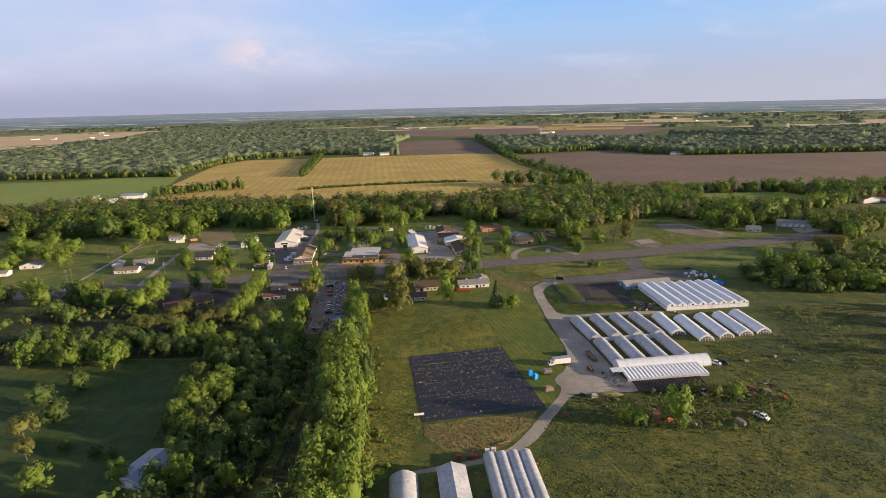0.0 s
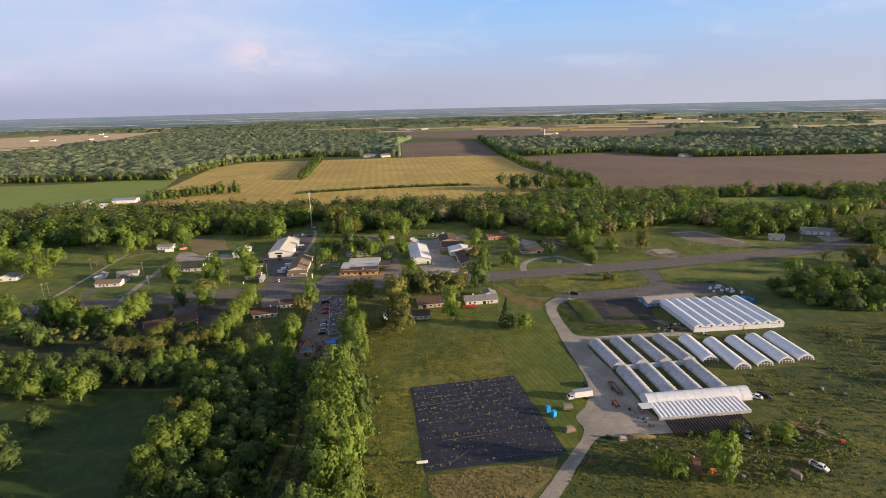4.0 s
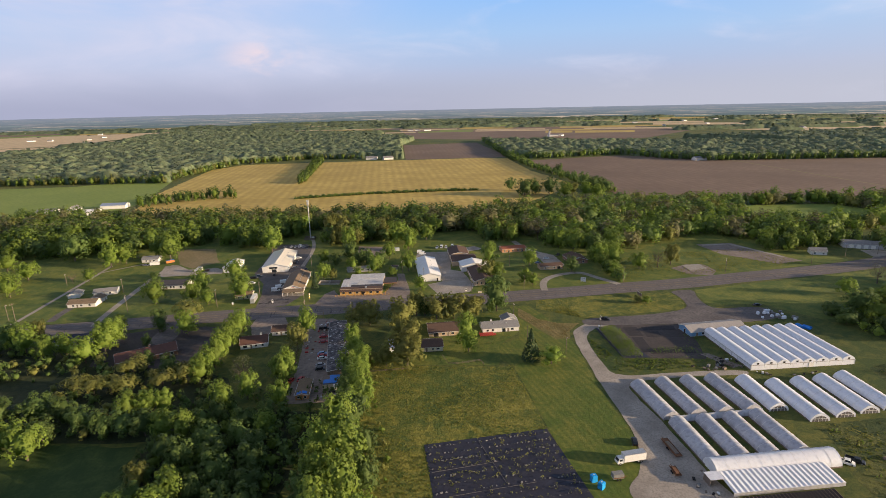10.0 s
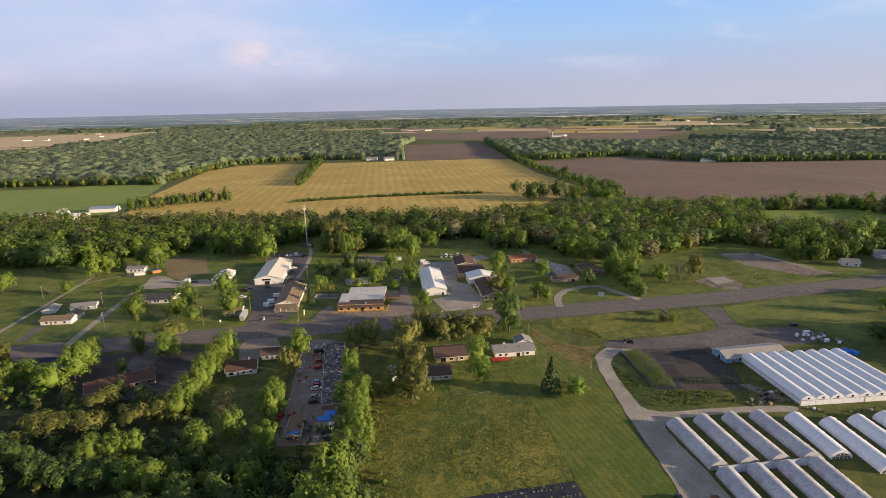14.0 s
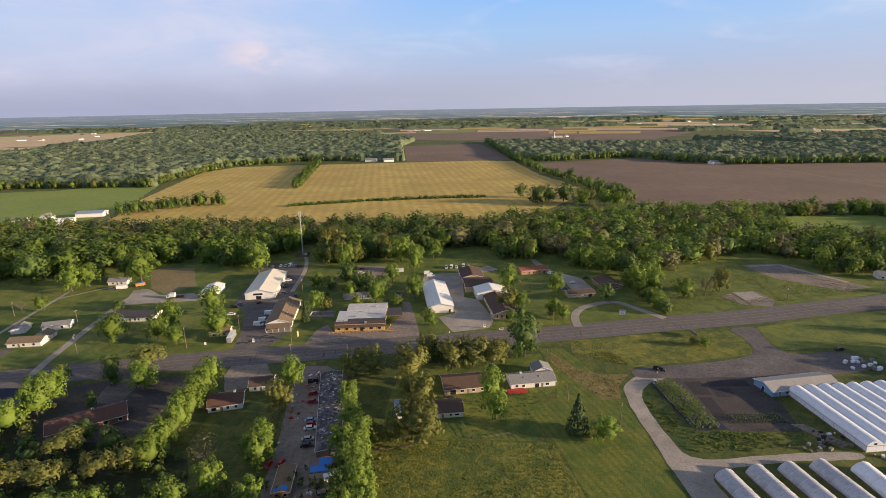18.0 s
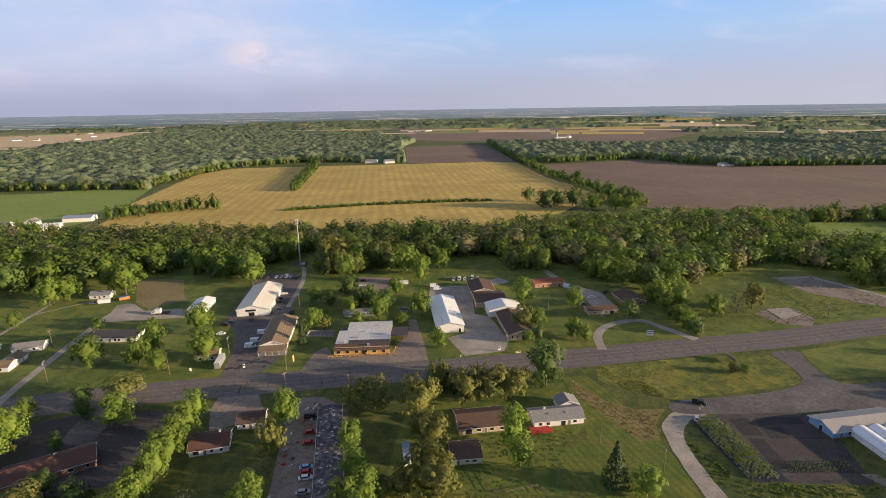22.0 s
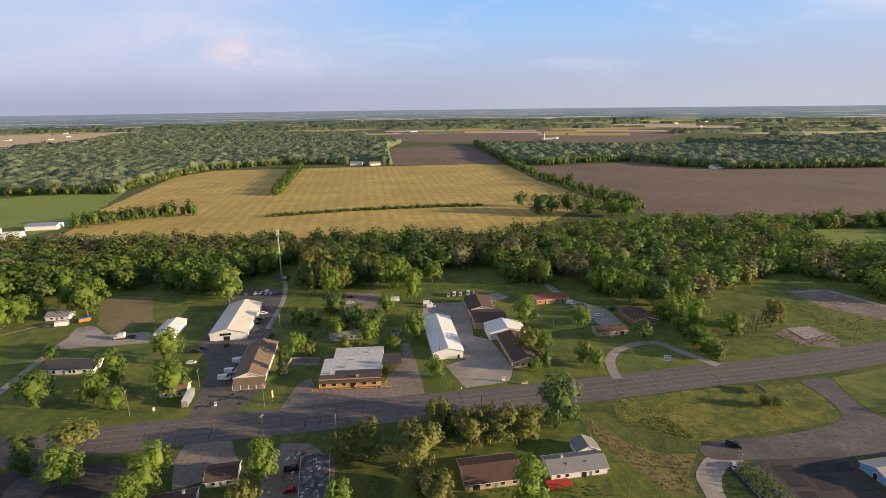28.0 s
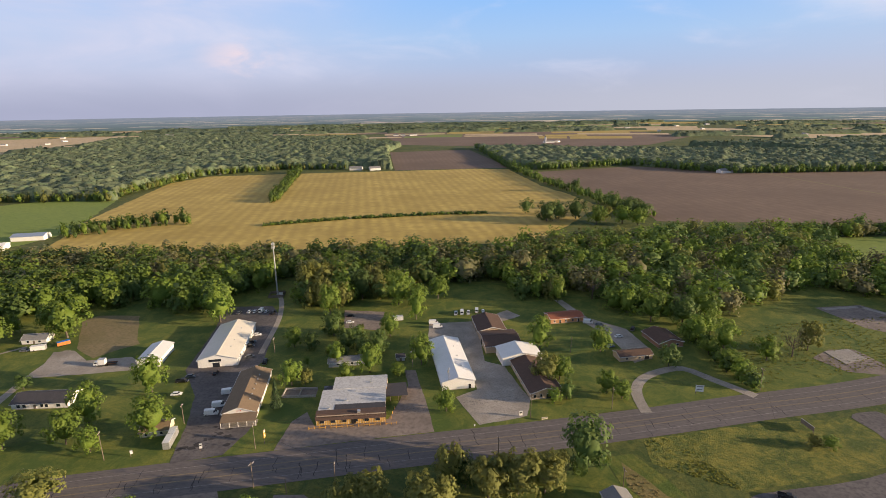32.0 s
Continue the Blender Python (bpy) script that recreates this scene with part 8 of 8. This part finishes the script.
mast = thing("radio_mast", "tall pale steel monopole mast with antennas in a fenced compound", "mast", -141.3, 562.5)
part("pole", Geo().tube((0, 0, 0), (0, 0, 37.5), 0.62, 0.34, 14), STEEL, mast)
part("footing", Geo().box(-1.2, 1.2, -1.2, 1.2, 0, 0.3), CONCRETE, mast)
for zz in (36.6, 34.2):
    ring_part = part("antenna_ring", Geo().tube((0, 0, zz - 0.1), (0, 0, zz + 0.1), 0.9, 0.9, 12), STEEL, mast)
    for i in range(6):
        a = i * math.pi / 3
        part("antenna", Geo().box(math.cos(a) * 1.0 - 0.12, math.cos(a) * 1.0 + 0.12, math.sin(a) * 1.0 - 0.12, math.sin(a) * 1.0 + 0.12, zz - 0.9, zz + 0.9), WHITE_METAL, ring_part)
comp = thing("compound_fence", "wooden screen fence round the mast", "fence", -141.5, 561.5, 0, 5)
for x0, x1, y0, y1 in ((-5, 5, -4.6, -4.5), (-5, 5, 4.5, 4.6), (-5, -4.9, -4.5, 4.5), (4.9, 5, -4.5, 4.5)):
    part("screen", Geo().box(x0, x1, y0, y1, 0, 1.9), WOOD, comp)
for u in (-5, -2.5, 0, 2.5, 5):
    for v in (-4.55, 4.55):
        part("post", Geo().box(u - 0.07, u + 0.07, v - 0.07, v + 0.07, 0, 2.0), WOOD, comp)
cab = thing("equipment_cabinet", "pale equipment cabinet in the mast's compound", "cabinet", -138.5, 560.5, 0, 5)
part("body", Geo().box(-1.2, 1.2, -0.8, 0.8, 0.1, 2.3), WHITE_METAL, cab)
part("roof", Geo().box(-1.3, 1.3, -0.9, 0.9, 2.3, 2.42), STEEL, cab)


def board_sign(x, y, rz, w, z0, z1, label, face=TRIM, bars=0, posts=2, bar_mat=None):
    root = thing("sign_board", label, "sign", x, y, 0, rz)
    part("panel", Geo().box(-w / 2, w / 2, -0.08, 0.08, z0, z1), face, root)
    part("frame", Geo().box(-w / 2 - 0.06, w / 2 + 0.06, -0.1, 0.1, z1, z1 + 0.08), STEEL, root)
    for i in range(posts):
        u = -w / 2 + 0.15 + (w - 0.3) * i / max(1, posts - 1)
        part("post", Geo().box(u - 0.08, u + 0.08, -0.07, 0.07, 0, z0 + 0.05), WOOD, root)
    for i in range(bars):
        zz = z1 - (z1 - z0) * (i + 0.6) / (bars + 0.2)
        part("bar", Geo().box(-w * 0.38, w * (0.38 - 0.1 * (i % 2)), -0.1, -0.085, zz, zz + (z1 - z0) * 0.32 / bars), bar_mat or DARK, root)
    return root


board_sign(83.2, 418, -12, 3.4, 1.3, 4.3, "white two-part roadside sign on posts in the oval lawn", TRIM, 2, bar_mat=ROOF_GREY)
board_sign(112, 390, 96, 6.4, 1.0, 2.8, "long weathered sign board on the meadow", WOOD, 1, 3, TRIM)
board_sign(-122.3, 387.2, 15, 1.0, 1.2, 3.2, "small white sign in a planted bed", TRIM, 1, 1)
board_sign(-99.6, 391.5, 80, 1.5, 2.2, 5.4, "tall yellow and white roadside sign", WALL_GOLD, 2, 1, TRIM)
board_sign(-147, 385, 20, 0.9, 1.2, 2.6, "small white sign on the verge", TRIM, 0, 1)
board_sign(11, 401.3, 10, 2.6, 0.4, 1.3, "low pale sign near the office", WALL_CREAM, 1, 2)
board_sign(1.8, 404.6, 10, 1.4, 0.4, 2.4, "white posts and sign at the yard's mouth", TRIM, 1, 2)
board_sign(-18, 397.8, 10, 0.5, 0.5, 1.3, "small white marker post by the road", TRIM, 0, 1)

deck = thing("garden_deck", "red-stained wooden deck behind the white bungalow", "deck", 10.9, 335.4, 0, 8)
part("platform", Geo().box(-4.2, 3.6, -2.0, 2.0, 0.35, 0.5), RED_WOOD, deck)
for u in np.linspace(-4.1, 3.5, 8):
    part("baluster", Geo().box(u - 0.06, u + 0.06, -2.0, -1.88, 0, 1.4), RED_WOOD, deck)
part("handrail", Geo().box(-4.2, 3.6, -2.03, -1.87, 1.35, 1.45), RED_WOOD, deck)
part("handrail", Geo().box(-4.25, -4.12, -2.0, 2.0, 1.35, 1.45), RED_WOOD, deck)
part("steps", Geo().box(3.6, 4.8, -1.0, 1.0, 0.0, 0.25), RED_WOOD, deck)


def rail_fence(pts, label, h=1.1):
    root = thing("rail_fence", label, "fence", *pts[0])
    o = Vector((*pts[0], 0))
    for a, b in zip(pts, pts[1:]):
        d = Vector((b[0] - a[0], b[1] - a[1], 0))
        n = max(1, int(d.length / 2.5))
        s = Vector((*a, 0)) - o
        for i in range(n + 1):
            p = s + d * (i / n)
            part("post", Geo().box(p.x - 0.07, p.x + 0.07, p.y - 0.07, p.y + 0.07, 0, h + 0.1), WOOD, root)
        for zz in (0.45 * h, 0.9 * h):
            part("rail", Geo().tube(s + Vector((0, 0, zz)), s + d + Vector((0, 0, zz)), 0.06, 0.06, 4), WOOD, root)


rail_fence([(-13.4, 311), (-10.4, 302), (-6.6, 301.5)], "weathered garden rail fence")
rail_fence([(-6.6, 301.5), (5.4, 304.6), (6.6, 300.5)], "weathered garden rail fence by the mown grass")
rail_fence([(-48, 295), (-29.5, 297.8)], "row of short fence posts along the meadow", 0.8)

for x, y, a in ((37.2, 218.4, 15), (38.8, 215, 40)):
    b = thing("water_tank", "bright blue plastic tank on the grass", "tank", x, y, 0.03, a)
    part("body", Geo().box(-0.95, 0.95, -0.85, 0.85, 0, 2.2), BIN_BLUE, b)
    part("lid", Geo().box(-0.85, 0.85, -0.75, 0.75, 2.2, 2.4), BIN_BLUE, b)
    part("cap", Geo().tube((0, 0, 2.4), (0, 0, 2.52), 0.25, 0.25, 8), TRIM, b)

_r = random.Random(17)
for i in range(18):
    x, y = _r.uniform(168, 187), _r.uniform(346, 361)
    b = thing("wrapped_pallet", "white wrapped pallet stacked outdoors", "pallet", x, y, 0.07, _r.uniform(0, 90), "pallets behind the greenhouse")
    hh = _r.uniform(0.7, 1.7)
    part("load", Geo().box(-0.85, 0.85, -0.65, 0.65, 0.15, hh), POLY_WHITE if i % 3 else POT_PALE, b)
    part("pallet_base", Geo().box(-0.9, 0.9, -0.7, 0.7, 0, 0.14), WOOD, b)
for x, y, a in ((181, 338.5, 5), (184, 337, 30)):
    b = thing("tarped_stack", "stack under a blue tarpaulin", "stack", x, y, 0, a)
    part("tarp", Geo().extrude([(-1.5, 0), (-1.4, 1.2), (0, 1.7), (1.4, 1.2), (1.5, 0)], "y", -2, 2), TARP_BLUE, b)
for i in range(60):
    x, y = _r.choice([(_r.uniform(128, 176), _r.uniform(285.5, 290)), (_r.uniform(116, 127), _r.uniform(294, 304)), (_r.uniform(70, 76), _r.uniform(206, 226)), (_r.uniform(100, 120), _r.uniform(292, 297))])
    b = thing("nursery_crate", "crate with empty pots beside the beds", "crate", x, y, 0.05, _r.uniform(0, 90), "crates round the beds")
    s = _r.uniform(0.35, 0.9)
    part("box", Geo().box(-s, s, -s * 0.6, s * 0.6, 0, s * _r.uniform(0.5, 1.2)), _r.choice([POT_PALE, WOOD, DARK, POT_PALE, PAINTS["white"]]), b)
    part("rim", Geo().box(-s - 0.05, s + 0.05, -s * 0.6 - 0.05, s * 0.6 + 0.05, 0.05, 0.12), WOOD, b)

BED_BROWN = mat("bed_brown", (0.058, 0.048, 0.044), (0.088, 0.072, 0.064), 0.12, 0.8, (0.045, 0.038, 0.036), bump=0.3)
BED_BLACK = mat("bed_black", (0.032, 0.029, 0.031), (0.055, 0.048, 0.048), 0.15, 0.9, (0.02, 0.018, 0.02), bump=0.3)
for k, (x0, x1, y0, y1, mt, label) in enumerate([(86.5, 92, 312, 329, BED_BLACK, "black ground cloth of an empty plant bed"), (92.8, 112.6, 315.5, 327.5, BED_BROWN, "dusty brown ground cloth over an empty bed"),
                                                 (95, 103, 329, 336, BED_BLACK, "black ground cloth of an empty plant bed"), (104, 114.5, 328.6, 337, BED_BROWN, "dusty brown ground cloth over an empty bed"),
                                                 (86, 93.5, 331, 342, BED_BLACK, "torn black ground cloth"), (96, 114, 338, 342.6, BED_BLACK, "black ground cloth with dead pots"), (90, 112.4, 309.8, 314.6, BED_BLACK, "black bed cloth under potted plants")]):
    b = thing("ground_cloth", label, "ground cloth", 0, 0, 0, 0, "cloths of the plant beds")
    part("cloth", patch([(x0, y0), (x1, y0 + 0.3), (x1 + 0.4, y1), (x0 + 0.3, y1 - 0.2)], 0.052 + 0.003 * k, 0.15, 70 + k, 2.0), mt, b)
    part("edge_board", Geo().box(x0, x1, y0 - 0.12, y0, 0.0, 0.12), BED_BLACK, b)

# scrap lying in the weeds and on the yard's edge
for i in range(75):
    x, y = _r.choice([(_r.uniform(62, 84), _r.uniform(188, 200)), (_r.uniform(84, 120), _r.uniform(176, 199)), (_r.uniform(114, 142), _r.uniform(186, 214)), (_r.uniform(-10, 30), _r.uniform(153, 163))])
    if y < 166 and y > 148 + 0.4 * x:
        y = 150 + 0.3 * x
    b = thing("scrap_piece", *_r.choice([("weathered board lying in the weeds", "board"), ("pale discarded tub among weeds", "tub"), ("rusty scrap metal in the grass", "scrap")]), x, y, 0.02, _r.uniform(0, 180), "scrap round the yard")
    s = _r.uniform(0.3, 0.9)
    lean = _r.uniform(0.1, 0.6) * s
    part("panel", Geo().add([(-s, -s * 0.4, 0), (s, -s * 0.5, 0), (s, s * 0.4, lean), (-s, s * 0.5, lean * 0.7), (-s, -s * 0.4, 0.14), (s, -s * 0.5, 0.12), (s, s * 0.4, lean + 0.15), (-s, s * 0.5, lean * 0.7 + 0.12)],
                            [(4, 5, 6, 7), (3, 2, 1, 0), (0, 1, 5, 4), (1, 2, 6, 5), (2, 3, 7, 6), (3, 0, 4, 7)]), _r.choice([WOOD, POT_PALE, RUST, DARK, WOOD, PAINTS["white"]]), b)
    part("batten", Geo().box(-s * 0.9, s * 0.9, -0.08, 0.08, 0.0, 0.3 * s + 0.12), WOOD, b)

# junk among the weeds south-east of the potting house
for x, y, a, s, mt, label in [(85, 180.8, 30, 1.3, ORANGE, "orange tank in the weeds"), (92.6, 182, 10, 1.2, POT_PALE, "pale drum crate in the weeds"), (93.6, 177.6, 50, 1.1, POT_PALE, "pair of pale barrels in weeds"), (128.6, 202, -30, 2.4, RUST, "heap of rusty beams"), (133.4, 199.4, -30, 2.0, WOOD, "heap of old timber"),
                              (138.4, 195, 20, 1.3, RED_WOOD, "red machine part in the weeds"), (125, 197.6, 0, 0.9, POT_PALE, "pale tub in the weeds"), (110.8, 178, -50, 2.2, WOOD, "long wooden trough in the weeds"), (113, 217.5, 0, 1.2, POT_PALE, "heap of white sacks in weeds"), (140, 227.4, 15, 1.2, WOOD, "wooden trestle under white cloth"),
                              (155.7, 231.3, 40, 1.2, WOOD, "bare wooden trestle standing in weeds"), (162, 226.4, 70, 1.2, WOOD, "bare wooden trestle standing in weeds"), (46, 186, 15, 1.6, RUST, "rusty harrow on the grass"), (43, 205.2, 20, 2.2, WOOD, "pile of old posts beside the cloth"), (56.2, 200.4, 0, 1.2, DARK, "dark bin at the drive's corner"), (61, 199, 10, 1.6, CONCRETE, "rubble heap by the drive")]:
    b = thing("yard_junk", label, "yard junk", x, y, 0.03, a)
    part("body", Geo().add([(-s, -s * 0.5, 0), (s, -s * 0.6, 0), (s * 0.9, s * 0.6, 0), (-s * 0.9, s * 0.5, 0), (-s * 0.7, -s * 0.35, s * 0.8), (s * 0.7, -s * 0.4, s * 0.6), (s * 0.6, s * 0.35, s * 0.7), (-s * 0.65, s * 0.3, s * 0.9)],
                           [(4, 5, 6, 7), (0, 1, 5, 4), (1, 2, 6, 5), (2, 3, 7, 6), (3, 0, 4, 7)]), mt, b)
    for k in range(3):
        part("bar", Geo().tube((-s, s * (0.3 * k - 0.3), 0.1), (s * 1.1, s * (0.35 * k - 0.4), s * 0.5), 0.08, 0.06, 5), mt if k else WOOD, b)
for x, y, c in ((13.1, 163.2, TRIM), (15.4, 163.8, TRIM), (8.5, 160.4, RED_WOOD), (6.2, 160.2, RUST), (3.0, 160.4, RED_WOOD)):
    b = thing("hive_box", "white box on the cut grass" if c is TRIM else "red garden machine by the track", "box", x, y, 0.04, _r.uniform(-15, 15))
    part("body", Geo().box(-0.7, 0.7, -0.6, 0.6, 0.1, 1.3), c, b)
    part("lid", Geo().box(-0.8, 0.8, -0.7, 0.7, 1.3, 1.42), c, b)
for x, y, a in ((20.4, 168.6, 20), (18.6, 167.6, 15)):
    b = thing("yellow_implement", "yellow farm implement on the cut grass", "implement", x, y, 0.04, a)
    part("frame", Geo().box(-1.4, 1.4, -0.15, 0.15, 0.5, 0.7).box(-1.4, -1.2, -0.8, 0.8, 0.3, 0.5).box(1.2, 1.4, -0.8, 0.8, 0.3, 0.5), PAINT_Y, b)
    for u in (-1.2, 0, 1.2):
        part("tine", Geo().tube((u, 0, 0.6), (u, -0.6, 0), 0.06, 0.04, 5), RUST, b)
mulch = thing("mulch_heap", "brown mulch heap by the drive", "heap", 68, 200.4)
part("heap", Geo().add([(6 * math.cos(a), 1.8 * math.sin(a), 0) for a in np.arange(12) * math.pi / 6] + [(3 * math.cos(a) - 1, 0.8 * math.sin(a), 1.1) for a in np.arange(12) * math.pi / 6],
                       [(i, (i + 1) % 12, 12 + (i + 1) % 12, 12 + i) for i in range(12)] + [tuple(range(12, 24))]), DIRT, mulch)
tank = thing("propane_tank", "white propane tank beside a greenhouse", "tank", -12.2, 187.2, 0.1, 8)
part("body", Geo().tube((-2, 0, 0.7), (2, 0, 0.7), 0.5, 0.5, 12), WHITE_METAL, tank)
for u in (-1.2, 1.2):
    part("leg", Geo().box(u - 0.15, u + 0.15, -0.4, 0.4, 0, 0.35), CONCRETE, tank)

# far farms: white houses and a silo
far_model = house("far_farmhouse", "far white farmhouse among fields", "house", (-206, 2830), 26, 14, 3, 4.5, 8.0, WALL_WHITE, ROOF_GREY, "x")
_r = random.Random(9)
spots = [(-160, 2850, 10), (-110, 2845, 30), (395, 2140, 5), (430, 2160, 60), (-470, 1318, 10), (-455, 1340, 80), (-150, 1345, 20), (-190, 1352, 0), (520, 1195, 15), (640, 3060, 0), (700, 3100, 50)]
spots += [(_r.uniform(-2900, -900), _r.uniform(2500, 4200), _r.uniform(0, 90)) for _ in range(22)] + [(_r.uniform(900, 3200), _r.uniform(2300, 3900), _r.uniform(0, 90)) for _ in range(18)]
for x, y, a in spots:
    if math.hypot(x, y - 100) < 4600:
        copy_thing(far_model, pose(x, y, 0, 0, 0, a) @ Matrix.Diagonal((_r.uniform(0.7, 1.5), 1, 1, 1)))
silo = thing("silo", "dark tall farm silo beside a white barn", "silo", 372, 2090)
part("shaft", Geo().tube((0, 0, 0), (0, 0, 24), 3.4, 3.4, 16), WALL_GREY, silo)
part("cap", Geo().tube((0, 0, 24), (0, 0, 27), 3.4, 0.8, 16), ROOF_DARK, silo)

# ---- the far distance ----
def backdrop():
    """A low ring at the end of the ground: woods and fields too far to be told apart."""
    g = Geo()
    n = 360
    rng = random.Random(3)
    tops = [90 + rng.uniform(-0.8, 0.8) for _ in range(n)]
    for i in range(n):
        a, b = (radians(180 * k / n) for k in (i, i + 1))
        p, q = [(CENTRE[0] + 4740 * math.cos(k), CENTRE[1] + 4740 * math.sin(k)) for k in (a, b)]
        g.add([(*p, -1), (*q, -1), (*q, tops[(i + 1) % n]), (*p, tops[i])], [(0, 1, 2, 3)])
    m = bpy.data.materials.new("hazy_distance")
    m.use_nodes = True
    nd, l = m.node_tree.nodes, m.node_tree.links
    nd.clear()
    out, em = nd.new("ShaderNodeOutputMaterial"), nd.new("ShaderNodeEmission")
    co, sp = nd.new("ShaderNodeTexCoord"), nd.new("ShaderNodeSeparateXYZ")
    l.new(co.outputs["Object"], sp.inputs[0])

    def maths(kind, a, b):
        node = nd.new("ShaderNodeMath")
        node.operation = kind
        for k, value in enumerate((a, b)):
            if isinstance(value, float):
                node.inputs[k].default_value = value
            else:
                l.new(value, node.inputs[k])
        return node.outputs[0]

    # the ring stands for flat country that runs on to the horizon: farther off with height
    reach = maths("DIVIDE", 120.0, maths("MAXIMUM", maths("SUBTRACT", 118.0, sp.outputs["Z"]), 14.0))
    flat = nd.new("ShaderNodeCombineXYZ")
    l.new(maths("MULTIPLY", sp.outputs["X"], reach), flat.inputs[0])
    l.new(maths("MULTIPLY", sp.outputs["Y"], reach), flat.inputs[1])
    mp, vo, ns = nd.new("ShaderNodeMapping"), nd.new("ShaderNodeTexVoronoi"), nd.new("ShaderNodeTexNoise")
    mp.inputs["Scale"].default_value = (0.0021, 0.0036, 1)
    l.new(flat.outputs[0], mp.inputs[0])
    vo.voronoi_dimensions, vo.inputs["Scale"].default_value = "2D", 1.0
    l.new(mp.outputs[0], vo.inputs["Vector"])
    ns.inputs["Scale"].default_value, ns.inputs["Detail"].default_value, ns.inputs["Roughness"].default_value = 2.4, 7.0, 0.65
    l.new(mp.outputs[0], ns.inputs["Vector"])
    sc = nd.new("ShaderNodeSeparateColor")
    l.new(vo.outputs["Color"], sc.inputs[0])
    rp = nd.new("ShaderNodeValToRGB")
    rp.color_ramp.interpolation = "CONSTANT"
    e = rp.color_ramp.elements
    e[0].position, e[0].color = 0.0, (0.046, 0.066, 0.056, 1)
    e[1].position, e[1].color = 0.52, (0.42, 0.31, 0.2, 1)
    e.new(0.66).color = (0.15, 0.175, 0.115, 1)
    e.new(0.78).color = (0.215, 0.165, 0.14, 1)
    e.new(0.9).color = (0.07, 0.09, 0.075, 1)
    l.new(sc.outputs[0], rp.inputs[0])
    trees, mr, mt, mx = nd.new("ShaderNodeMapRange"), nd.new("ShaderNodeMapRange"), nd.new("ShaderNodeMix"), nd.new("ShaderNodeMix")
    trees.inputs["From Min"].default_value, trees.inputs["From Max"].default_value = 0.47, 0.53
    l.new(ns.outputs["Fac"], trees.inputs[0])
    mt.data_type, mt.inputs["B"].default_value = "RGBA", (0.046, 0.066, 0.056, 1)
    l.new(trees.outputs[0], mt.inputs["Factor"])
    l.new(rp.outputs[0], mt.inputs["A"])
    # haze painted into the ring's glow, stronger towards the top
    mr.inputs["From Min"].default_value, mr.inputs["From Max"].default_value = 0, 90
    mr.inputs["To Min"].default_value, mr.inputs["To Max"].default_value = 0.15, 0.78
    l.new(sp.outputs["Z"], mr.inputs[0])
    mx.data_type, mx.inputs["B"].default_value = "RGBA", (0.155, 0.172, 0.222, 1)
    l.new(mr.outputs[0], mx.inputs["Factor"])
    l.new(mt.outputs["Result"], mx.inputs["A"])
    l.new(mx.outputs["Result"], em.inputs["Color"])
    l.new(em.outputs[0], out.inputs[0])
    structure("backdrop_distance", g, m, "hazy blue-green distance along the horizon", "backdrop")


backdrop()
